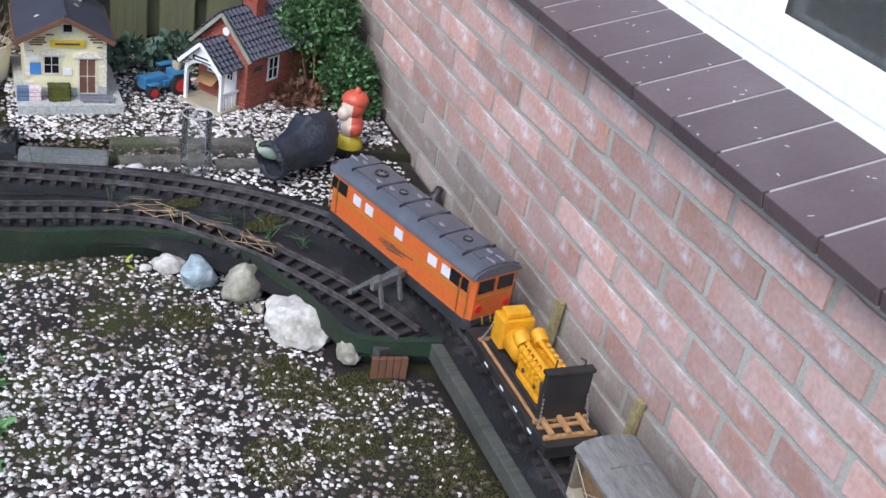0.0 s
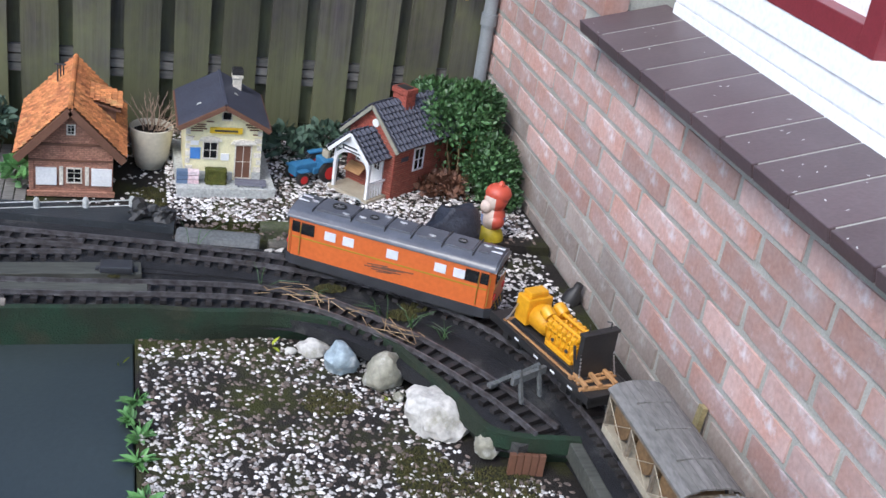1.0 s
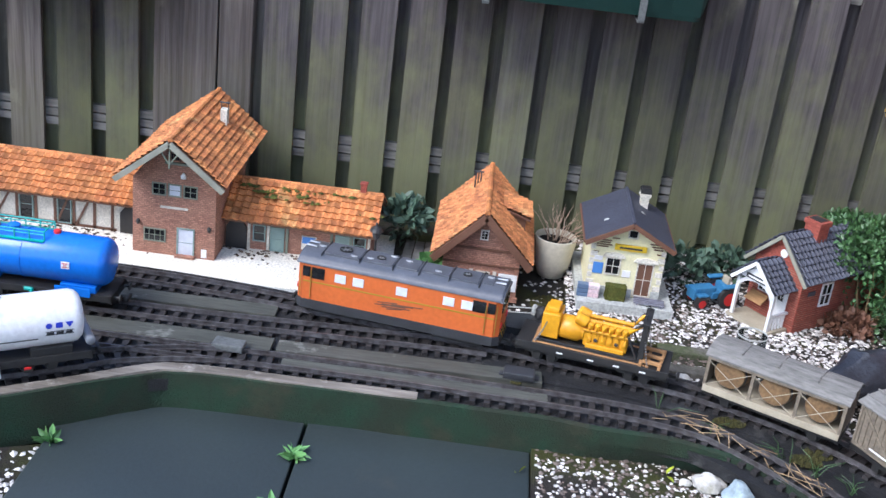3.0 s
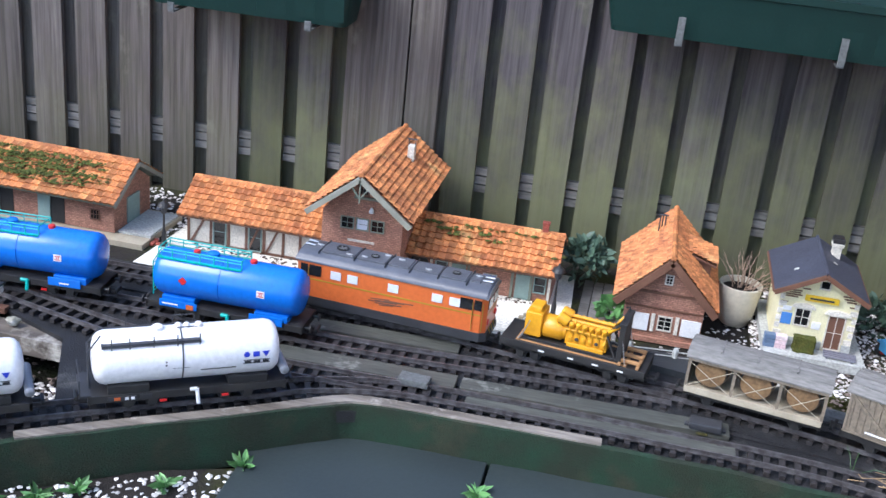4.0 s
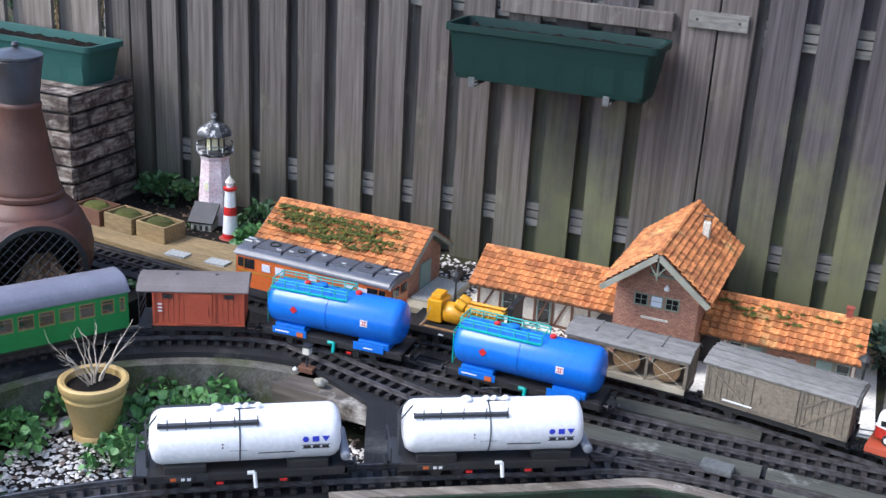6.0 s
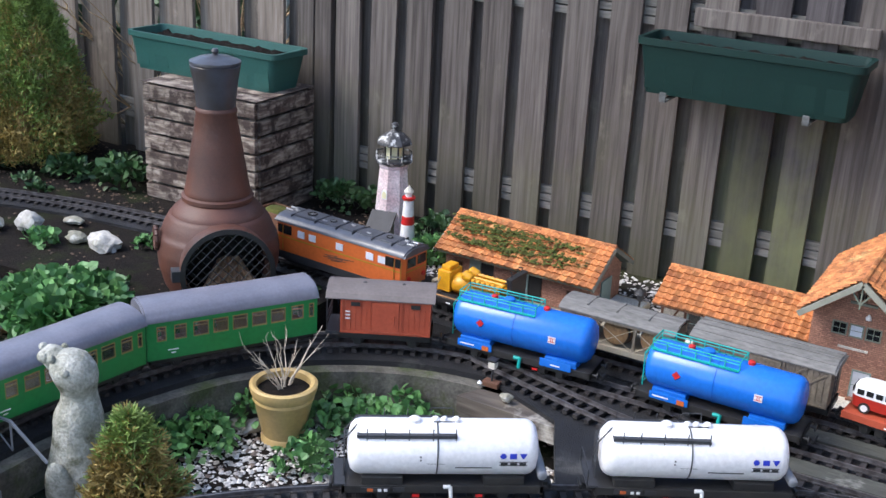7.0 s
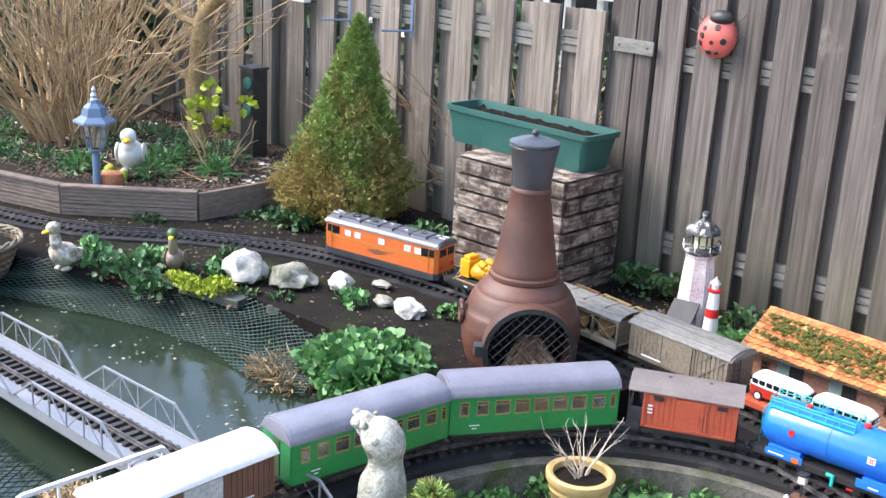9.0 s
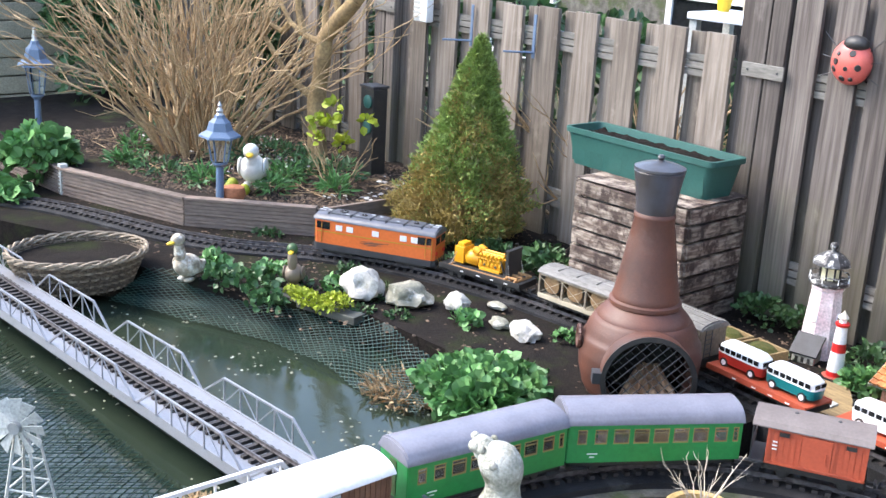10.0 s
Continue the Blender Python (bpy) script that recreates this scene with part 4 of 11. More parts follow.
def locomotive():
    root = thing("locomotive", "orange model diesel locomotive with a grey roof, on the rails", "locomotive", group="moving train")
    L, W = 0.212, 0.056
    bm = bmesh.new()
    poly = [(-L, -W + 0.010), (-L + 0.012, -W), (L - 0.012, -W), (L, -W + 0.010), (L, W - 0.010), (L - 0.012, W), (-L + 0.012, W), (-L, W - 0.010)]
    prism(bm, poly, 0.043, 0.137)
    body = part("body", bm, ORANGE, root)
    bm = bmesh.new()
    prism(bm, [(x * 1.008, y * 1.02) for x, y in poly], 0.020, 0.043)
    part("skirt", bm, DARK, root, "dark grey lower skirt")
    part("lining", boxes([(-L + 0.012, L - 0.012, -W - 0.0008, -W + 0.001, 0.088, 0.0915), (-L + 0.012, L - 0.012, W - 0.001, W + 0.0008, 0.088, 0.0915), (-L - 0.0008, -L + 0.002, -W + 0.011, W - 0.011, 0.088, 0.0915), (L - 0.002, L + 0.0008, -W + 0.011, W - 0.011, 0.088, 0.0915)]), GOLD, root, "mustard-yellow lining")
    roof = roof_shell(root, 2 * L + 0.004, W + 0.002, 0.137, 0.158, LOCO_ROOF, "grey-blue rounded roof", power=2.0)
    for x0, x1, w in ((-0.185, -0.165, 0.022), (-0.155, -0.100, 0.030), (-0.095, -0.040, 0.026), (-0.030, 0.015, 0.028), (0.022, 0.085, 0.030), (0.092, 0.165, 0.032)):
        part("roof_panel", B(x0, x1, -w, w, 0.151, 0.1595, bevel=0.0010), LOCO_ROOF, root)
    for x in (-0.160, -0.098, -0.036, 0.018, 0.088, 0.168):
        part("roof_rib", B(x, x + 0.0018, -0.040, 0.040, 0.146, 0.1590, bevel=0.0004), DARK, root)
    for x, y, rad in ((-0.128, 0.0, 0.009), (0.052, 0.004, 0.009), (0.128, -0.002, 0.014)):
        fan = part("fan", lathe(bmesh.new(), [(rad, 0.1592), (rad, 0.1630), (rad * 0.86, 0.1632), (rad * 0.84, 0.1605), (0.001, 0.1605)], 20, at=(x, y, 0)), BLACK, root, smooth=True)
        for k in range(3):
            part("fan_blade", box(bmesh.new(), -rad * 0.8, rad * 0.8, -0.0012, 0.0012, 0.1610, 0.1618, m=Matrix.Translation((x, y, 0)) @ Matrix.Rotation(radians(k * 60), 4, "Z")), SILVER, fan)
    for x, y in ((-0.175, -0.010), (-0.070, 0.012), (-0.004, -0.010), (0.030, -0.018), (0.072, 0.016), (0.105, 0.022), (0.178, 0.0)):
        part("roof_fitting", boxes([(x - 0.007, x + 0.007, y - 0.0016, y + 0.0016, 0.1580, 0.1622), (x - 0.003, x + 0.003, y - 0.004, y + 0.004, 0.1580, 0.1608)], 0.0006), SILVER, root, "bright metal roof fitting")
    for e in (-1, 1):
        for y in (-0.012, 0.010):
            part("horn", rod(bmesh.new(), (e * 0.188, y, 0.160), (e * 0.209, y, 0.161), 0.0016, 8, 0.0030), SILVER, root, smooth=True)
    for sgn in (-1, 1):
        yy = sgn * (W + 0.0006)
        for x in (-0.143, -0.105, -0.008, 0.083, 0.121):
            part("window", B(x - 0.0115, x + 0.0115, yy - 0.001, yy + 0.001, 0.101, 0.122), PALE_PANE, root, "pale grey blanked window")
        for e in (-1, 1):
            part("cab_window", B(e * 0.168 - 0.0135, e * 0.168 + 0.0135, yy - 0.001, yy + 0.001, 0.100, 0.128), GLASSY, root, "dark cab window")
            part("cab_door", boxes([(e * 0.193 - 0.008, e * 0.193 + 0.008, yy - 0.0008, yy + 0.0008, 0.102, 0.128)]), GLASSY, root)
            bm = bmesh.new()
            rod(bm, (e * 0.1825, yy + sgn * 0.002, 0.05), (e * 0.1825, yy + sgn * 0.002, 0.122), 0.0011, 6)
            rod(bm, (e * 0.2045, yy + sgn * 0.002, 0.05), (e * 0.2045, yy + sgn * 0.002, 0.122), 0.0011, 6)
            part("handrail", bm, BRASS, root)
        # winged emblem on the side
        bm = bmesh.new()
        for i, (x0, x1, zz) in enumerate(((-0.055, 0.01, 0.077), (-0.035, 0.03, 0.0735), (-0.02, 0.045, 0.070), (-0.03, 0.03, 0.0665), (-0.012, 0.02, 0.063), (-0.002, 0.04, 0.0765))):
            bar(bm, (x0, yy, zz + 0.002), (x1, yy, zz - 0.003), 0.0014, 0.0022)
        part("emblem", bm, BROWN, root, "dark winged emblem")
    for e in (-1, 1):
        xx = e * (L + 0.0006)
        for y in (-0.023, 0.023):
            part("front_window", B(xx - 0.001, xx + 0.001, y - 0.018, y + 0.018, 0.101, 0.128), GLASSY, root)
        bm = bmesh.new()
        for y in (-0.034, 0.034):
            m = Matrix.Translation((xx, y, 0.066)) @ Matrix.Rotation(radians(90), 4, "Y")
            lathe(bm, [(0.008, -0.002), (0.008, 0.003), (0.005, 0.0045)], 14, m=m)
        part("headlight", bm, RED, root, "red-rimmed headlight", smooth=True)
        part("buffer_beam", B(xx - 0.004, xx + 0.006, -0.045, 0.045, 0.020, 0.036, bevel=0.002), BLACK, root)
        bm = bmesh.new()
        for y in (-0.02, 0.0, 0.02):
            rod(bm, (xx, y, 0.046), (xx + e * 0.004, y, 0.03), 0.0018, 6)
        part("hose", bm, BRASS, root)
        coupler(root, e * 0.214)
    for x in (-0.16, -0.10, 0.10, 0.16):
        wheelset(root, x, 0.017)
    part("bogie", boxes([(c - 0.052, c + 0.052, s * 0.042 - 0.004, s * 0.042 + 0.004, 0.008, 0.022) for c in (-0.13, 0.13) for s in (-1, 1)] + [(-0.06, 0.06, -0.04, 0.04, 0.010, 0.022)], 0.002), BLACK, root)
    return root


def flat_wagon(name, label, half_len, material=BLACK, deck=0.042, axles=(-0.105, -0.075, 0.075, 0.105)):
    root = thing(name, label, "flat wagon", group="moving train")
    part("deck", boxes([(-half_len, half_len, -0.046, 0.046, deck - 0.006, deck), (-half_len, half_len, -0.049, -0.045, deck - 0.012, deck + 0.002), (-half_len, half_len, 0.045, 0.049, deck - 0.012, deck + 0.002)], 0.0008), material, root)
    gear(root, axles, half_len, deck - 0.004, 0.012)
    rows = [(x - 0.006, x + 0.006, s * 0.0494 - 0.0006, s * 0.0494 + 0.0006, deck - 0.009, deck - 0.006) for x in (-0.1, -0.05, 0.0, 0.06) for s in (-1, 1)]
    for r in rows:
        part("lettering", B(*r), WHITE, root)
    return root


def generator():
    """A big engine and generator set with its radiator, lashed to timbers."""
    root = thing("generator", "golden-yellow diesel generator with a black radiator, lashed on the flat wagon", "generator", group="moving train")
    z = 0.046
    part("control_box", boxes([(0.070, 0.108, -0.030, 0.030, z + 0.012, z + 0.070), (0.076, 0.102, -0.022, 0.022, z + 0.070, z + 0.082)], 0.003), YELLOW, root, "yellow control cabinet")
    bm = bmesh.new()
    m = Matrix.Translation((0.070, 0, z + 0.034)) @ Matrix.Rotation(radians(-90), 4, "Y")
    lathe(bm, [(0.024, 0), (0.027, 0.004), (0.027, 0.040), (0.022, 0.046), (0.022, 0.052)], 24, m=m)
    part("alternator", bm, YELLOW, root, smooth=True)
    part("engine_block", boxes([(-0.075, 0.018, -0.019, 0.019, z + 0.008, z + 0.052), (-0.070, 0.012, -0.024, 0.024, z + 0.004, z + 0.016)], 0.003), YELLOW, root)
    bm = bmesh.new()
    for i in range(6):
        x = 0.006 - i * 0.0145
        for s in (-1, 1):
            m = Matrix.Translation((x, s * 0.017, z + 0.050)) @ Matrix.Rotation(radians(-s * 28), 4, "X")
            lathe(bm, [(0.0062, 0), (0.0062, 0.014), (0.0045, 0.017)], 10, m=m)
            box(bm, x - 0.005, x + 0.005, s * 0.020 - 0.002, s * 0.020 + 0.002, z + 0.018, z + 0.040, bevel=0.001)
    part("cylinder_head", bm, YELLOW, root, smooth=True, kind="stuff")
    bm = bmesh.new()
    for s in (-1, 1):
        rod(bm, (-0.080, s * 0.012, z + 0.066), (0.020, s * 0.012, z + 0.066), 0.0045, 10)
        rod(bm, (-0.080, s * 0.022, z + 0.048), (0.020, s * 0.024, z + 0.048), 0.003, 8)
        rod(bm, (-0.070, s * 0.024, z + 0.030), (-0.070, s * 0.012, z + 0.066), 0.003, 8)
    part("manifold", bm, YELLOW, root, smooth=True)
    bm = bmesh.new()
    for s in (-1, 1):
        m = Matrix.Translation((0.026, s * 0.016, z + 0.066)) @ Matrix.Rotation(radians(70), 4, "Y")
        lathe(bm, [(0.012, -0.012), (0.0135, -0.008), (0.0135, 0.010), (0.010, 0.014)], 18, m=m)
    part("air_filter", bm, YELLOW, root, smooth=True)
    part("radiator", boxes([(-0.112, -0.100, -0.040, 0.040, z + 0.004, z + 0.098), (-0.114, -0.098, -0.043, 0.043, z + 0.094, z + 0.101)], 0.0015), BLACK, root, "tall black radiator panel")
    for s in (-1, 1):
        bm = bmesh.new()
        rod(bm, (-0.098, s * 0.030, z + 0.09), (-0.080, s * 0.020, z + 0.068), 0.0035, 8)
        rod(bm, (-0.104, s * 0.026, z + 0.100), (-0.104, s * 0.026, z + 0.113), 0.0014, 6)
        rod(bm, (-0.104, s * 0.026, z + 0.113), (-0.096, s * 0.020, z + 0.113), 0.0014, 6)
        bar(bm, (-0.098, s * 0.034, z + 0.01), (-0.074, s * 0.026, z + 0.055), 0.004, 0.004)
        part("hose", bm, BLACK, root, smooth=True)
    part("skid", boxes([(-0.118, 0.112, s * 0.022 - 0.006, s * 0.022 + 0.006, z - 0.003, z + 0.006) for s in (-1, 1)], 0.001), BLACK, root)
    rows = [(-0.118, 0.112, s * 0.040 - 0.003, s * 0.040 + 0.003, z - 0.003, z + 0.003) for s in (-1, 1)]
    rows += [(0.112, 0.119, -0.046, 0.046, z - 0.002, z + 0.005), (-0.126, -0.119, -0.046, 0.046, z - 0.002, z + 0.005)]
    for r in rows:
        part("timber", B(*r, bevel=0.0008), TIMBER, root)
    for s in (-1, 1):
        for x0, x1, zz in ((-0.124, -0.104, 0.09), (0.118, 0.096, 0.05)):
            bm = bmesh.new()
            a, b = Vector((x0, s * 0.044, z)), Vector((x1, s * 0.036, z + zz))
            for i in range(14):
                p = a.lerp(b, i / 13) - Vector((0, 0, 0.006 * math.sin(math.pi * i / 13)))
                lathe(bm, [(0.0017, -0.0022), (0.0017, 0.0022)], 5, at=p)
            part("chain", bm, SILVER, root, "thin lashing chain")
        # pipes, rocker covers and bolts along the block
        for i in range(6):
            x = 0.006 - i * 0.0145
            bm = bmesh.new()
            for p, q in (((x, s * 0.024, z + 0.066), (x + 0.002, s * 0.028, z + 0.056)), ((x + 0.002, s * 0.028, z + 0.056), (x, s * 0.024, z + 0.042)), ((x - 0.006, s * 0.012, z + 0.070), (x - 0.006, s * 0.021, z + 0.063))):
                rod(bm, p, q, 0.0018, 6)
            part("pipe", bm, YELLOW, root, smooth=True)
            part("inspection_cover", lathe(bmesh.new(), [(0.0042, 0), (0.0042, 0.0016), (0.0020, 0.0022)], 10, m=Matrix.Translation((x, s * 0.0222, z + 0.027)) @ Matrix.Rotation(radians(-90 * s), 4, "X")), DARK if i % 3 == 1 else YELLOW, root)
        part("exhaust_pipe", rod(bmesh.new(), (-0.074, s * 0.018, z + 0.060), (-0.098, s * 0.028, z + 0.088), 0.004, 10), YELLOW, root, smooth=True)
    return root


def pallet():
    root = thing("pallet", "small light-brown timber frame on the flat wagon", "timber frame", group="moving train")
    for r in ((-0.006, 0.0, -0.042, 0.042, 0, 0.006), (0.030, 0.036, -0.042, 0.042, 0, 0.006), (-0.006, 0.036, -0.030, -0.023, 0.006, 0.012), (-0.006, 0.036, 0.000, 0.007, 0.006, 0.012), (-0.006, 0.036, 0.027, 0.034, 0.006, 0.012)):
        part("timber", B(*r, bevel=0.0008), TIMBER, root)
    return root


def barrel_wagon():
    root = thing("barrel_wagon", "brown-grey roofed open wagon with three big roped barrels", "wagon", group="moving train")
    H = 0.132
    gear(root, (-0.085, 0.085), H, 0.036)
    part("floor", boxes([(-H, H, -0.046, 0.046, 0.036, 0.042), (-H, H, -0.050, -0.045, 0.030, 0.044), (-H, H, 0.045, 0.050, 0.030, 0.044)], 0.001), BEIGE, root, "beige wagon floor and sole bar")
    for x in (-0.130, -0.046, 0.042, 0.130):
        for s in (-1, 1):
            part("post", B(x - 0.003, x + 0.003, s * 0.046 - 0.003, s * 0.046 + 0.003, 0.042, 0.106), TAN_BODY, root)
    for e in (-1, 1):
        part("end_wall", boxes([(e * 0.130 - 0.002, e * 0.130 + 0.002, -0.046, 0.046, 0.042 + i * 0.0215, 0.0625 + i * 0.0215) for i in range(3)], 0.0006), TAN_BODY, root)
    part("beam", boxes([(-H, H, s * 0.047 - 0.003, s * 0.047 + 0.003, 0.100, 0.107) for s in (-1, 1)], 0.0008), TAN_BODY, root)
    for x in (-0.088, 0.0, 0.088):
        bm = bmesh.new()
        m = Matrix.Translation((x, -0.042, 0.0785)) @ Matrix.Rotation(radians(-90), 4, "X")
        lathe(bm, [(0.029, 0), (0.034, 0.014), (0.0360, 0.042), (0.034, 0.070), (0.029, 0.084)], 28, m=m)
        b = part("barrel", bm, BARREL, root, smooth=True)
        bm = bmesh.new()
        lathe(bm, [(0.0305, 0.003), (0.0312, 0.003), (0.0328, 0.008), (0.0320, 0.008)], 24, m=m, cap=False)
        part("hoop", bm, DARK, b)
        part("hoop", lathe(bmesh.new(), [(0.0320, 0.076), (0.0328, 0.076), (0.0312, 0.081), (0.0305, 0.081)], 24, m=m, cap=False), DARK, b)
    bm = bmesh.new()
    for x0, x1 in ((-0.128, -0.048), (-0.044, 0.040), (0.044, 0.128)):
        for s in (-1, 1):
            rod(bm, (x0, s * 0.051, 0.046), (x1, s * 0.051, 0.098), 0.0008, 5)
            rod(bm, (x1, s * 0.051, 0.046), (x0, s * 0.051, 0.098), 0.0008, 5)
    part("rope", bm, BEIGE, root, "crossed pale ropes", kind="stuff")
    top = arch(0.052, 0.106, 0.121, 8, 1.8)
    for i in range(8):
        (y0, z0), (y1, z1) = top[i], top[i + 1]
        part("roof_plank", prism(bmesh.new(), [(y0, z0), (y1 - 0.0005, z1), (y1 - 0.0005, z1 + 0.0035), (y0, z0 + 0.0035)], -0.138 + 0.001 * (i % 3), 0.138, m=UPX), GREY_ROOF, root, "grey weathered roof plank")
    for x in (-0.07, 0.005, 0.075):
        part("roof_strap", B(x, x + 0.003, -0.03, 0.03, 0.120, 0.1252), GREY_ROOF, root)
    return root


def box_wagon(name, label, half_len, body_mat, roof_mat, group, plank=True, braces=True, small_windows=False):
    root = thing(name, label, "goods wagon", group=group)
    gear(root, (-half_len * 0.62, half_len * 0.62), half_len + 0.004, 0.036)
    z0, z1 = 0.037, 0.118
    bm = B(-half_len, half_len, -0.048, 0.048, z0, z1, bevel=0.001)
    part("body", bm, body_mat, root)
    if plank:
        rows = []
        n = int(half_len * 2 / 0.0115)
        for i in range(n):
            x = -half_len + (i + 0.5) * 2 * half_len / n
            for s in (-1, 1):
                rows.append((x - 0.0050, x + 0.0050, s * 0.0486 - 0.001, s * 0.0486 + 0.001, z0 + 0.003, z1 - 0.002))
        part("planking", boxes(rows), body_mat, root, kind="stuff")
    bm = bmesh.new()
    for s in (-1, 1):
        yy = s * 0.0502
        for x in (-half_len + 0.003, -half_len * 0.34, half_len * 0.34, half_len - 0.003):
            box(bm, x - 0.0022, x + 0.0022, yy - 0.0013, yy + 0.0013, z0, z1)
        box(bm, -half_len, half_len, yy - 0.0013, yy + 0.0013, z0, z0 + 0.004)
        if braces:
            for a, b in ((-half_len + 0.004, -half_len * 0.36), (half_len - 0.004, half_len * 0.36)):
                bar(bm, (a, yy, z1 - 0.004), (b, yy, z0 + 0.004), 0.0025, 0.004)
                bar(bm, ((a + b) / 2, yy, z1 - 0.004), (b, yy, (z0 + z1) / 2), 0.0025, 0.004)
    part("side_frame", bm, body_mat, root)
    for s in (-1, 1):
        yy = s * 0.0512
        d = part("door", boxes([(-half_len * 0.30, half_len * 0.30, yy - 0.0012, yy + 0.0012, z0 + 0.004, z1 - 0.006)], 0.0005), body_mat, root)
        bm = bmesh.new()
        rod(bm, (half_len * 0.2, yy + s * 0.002, 0.062), (half_len * 0.2, yy + s * 0.002, 0.082), 0.001, 6)
        rod(bm, (-half_len * 0.32, yy + s * 0.0015, z0 + 0.006), (half_len * 0.75, yy + s * 0.0015, z0 + 0.006), 0.001, 6)
        part("door_handle", bm, body_mat, d)
        if small_windows:
            for x in (-half_len * 0.66, half_len * 0.66):
                part("window", B(x - 0.010, x + 0.010, yy - 0.001, yy + 0.0004, z1 - 0.017, z1 - 0.008), BLACK, root, "small dark slot window")
            for strip in [(-half_len * 0.88, -half_len * 0.78, yy - 0.001, yy, 0.070 + k * 0.008, 0.073 + k * 0.008) for k in range(3)] + [(-0.012, 0.010, yy, yy + 0.0014, 0.048, 0.051), (-0.008, 0.006, yy, yy + 0.0014, 0.078, 0.0805), (-0.008, 0.006, yy, yy + 0.0014, 0.070, 0.0725)]:
                part("lettering", B(*strip), WHITE, root, "small white lettering bars")
        else:
            part("slot", B(half_len * 0.30, half_len * 0.72, yy - 0.001, yy + 0.0006, z0 + 0.010, z0 + 0.013), WHITE, root)
    return root


def boxcar():
    root = box_wagon("boxcar", "grey-brown plank goods wagon with diagonal braces and a grey ribbed roof", 0.142, TAN_BODY, GREY_ROOF, "moving train")
    roof_shell(root, 0.300, 0.053, 0.118, 0.134, GREY_ROOF, "grey ribbed roof", power=1.7)
    part("roof_rib", boxes([(-0.148, 0.148, y - 0.0015, y + 0.0015, z, z + 0.002) for y, z in ((-0.036, 0.1275), (-0.012, 0.1335), (0.012, 0.1335), (0.036, 0.1275))]), GREY_ROOF, root)
    bm = bmesh.new()
    for s in (-0.012, 0.012):
        rod(bm, (-0.146, s + 0.02, 0.03), (-0.146, s + 0.02, 0.125), 0.0012, 6)
    for i in range(7):
        rod(bm, (-0.146, 0.008, 0.036 + i * 0.013), (-0.146, 0.032, 0.036 + i * 0.013), 0.001, 6)
    part("ladder", bm, DARK, root)
    return root


def bus(name, label, paint, parent_group):
    root = thing(name, label, "toy bus", group=parent_group)
    def hull(z0, z1, k0, k1, mat_, nm, lab=""):
        bm = bmesh.new()
        L, W = 0.056, 0.0235
        def ring(k, z):
            pts = []
            for i in range(24):
                a = 2 * math.pi * i / 24
                c, s = math.cos(a), math.sin(a)
                pts.append((L * k[0] * math.copysign(abs(c) ** 0.4, c), W * k[1] * math.copysign(abs(s) ** 0.4, s), z))
            return [bm.verts.new(p) for p in pts]
        zs = np.linspace(z0, z1, 5)
        rings = [ring((k0[0] + (k1[0] - k0[0]) * u, k0[1] + (k1[1] - k0[1]) * u), z) for u, z in zip(np.linspace(0, 1, 5), zs)]
        for a, b in zip(rings, rings[1:]):
            for i in range(24):
                bm.faces.new((a[i], a[(i + 1) % 24], b[(i + 1) % 24], b[i]))
        bm.faces.new(rings[0][::-1])
        bm.faces.new(rings[-1])
        return part(nm, bm, mat_, root, lab, smooth=True)
    hull(0.008, 0.026, (0.97, 0.97), (1, 1), paint, "lower_body")
    hull(0.026, 0.0285, (1.005, 1.01), (1.005, 1.01), WHITE, "belt")
    hull(0.0285, 0.040, (0.985, 0.97), (0.95, 0.90), WHITE, "upper_body", "white upper body")
    hull(0.040, 0.0475, (0.96, 0.92), (0.80, 0.66), WHITE, "roof", "white domed roof")
    for s in (-1, 1):
        for i in range(7):
            x = -0.042 + i * 0.014
            part("window", box(bmesh.new(), x - 0.0052, x + 0.0052, -0.0008, 0.0008, 0.030, 0.0385, m=Matrix.Translation((0, s * 0.0226, 0))), GLASSY, root)
    for e in (-1, 1):
        for y in (-0.009, 0.009):
            part("window", B(e * 0.0548 - 0.001, e * 0.0548 + 0.001, y - 0.007, y + 0.007, 0.0305, 0.038), GLASSY, root)
    part("emblem", lathe(bmesh.new(), [(0.006, -0.001), (0.006, 0.001)], 16, m=Matrix.Translation((0.0565, 0, 0.018)) @ Matrix.Rotation(radians(90), 4, "Y")), WHITE, root)
    for x in (-0.033, 0.033):
        for s in (-1, 1):
            bm = lathe(bmesh.new(), [(0.009, -0.003), (0.009, 0.003)], 16, m=Matrix.Translation((x, s * 0.0215, 0.009)) @ Matrix.Rotation(radians(90), 4, "X"))
            w = part("wheel", bm, BLACK, root)
            part("hubcap", lathe(bmesh.new(), [(0.0055, -0.0034), (0.0055, 0.0034)], 12, m=Matrix.Translation((x, s * 0.0215, 0.009)) @ Matrix.Rotation(radians(90), 4, "X")), WHITE, w)
    return root


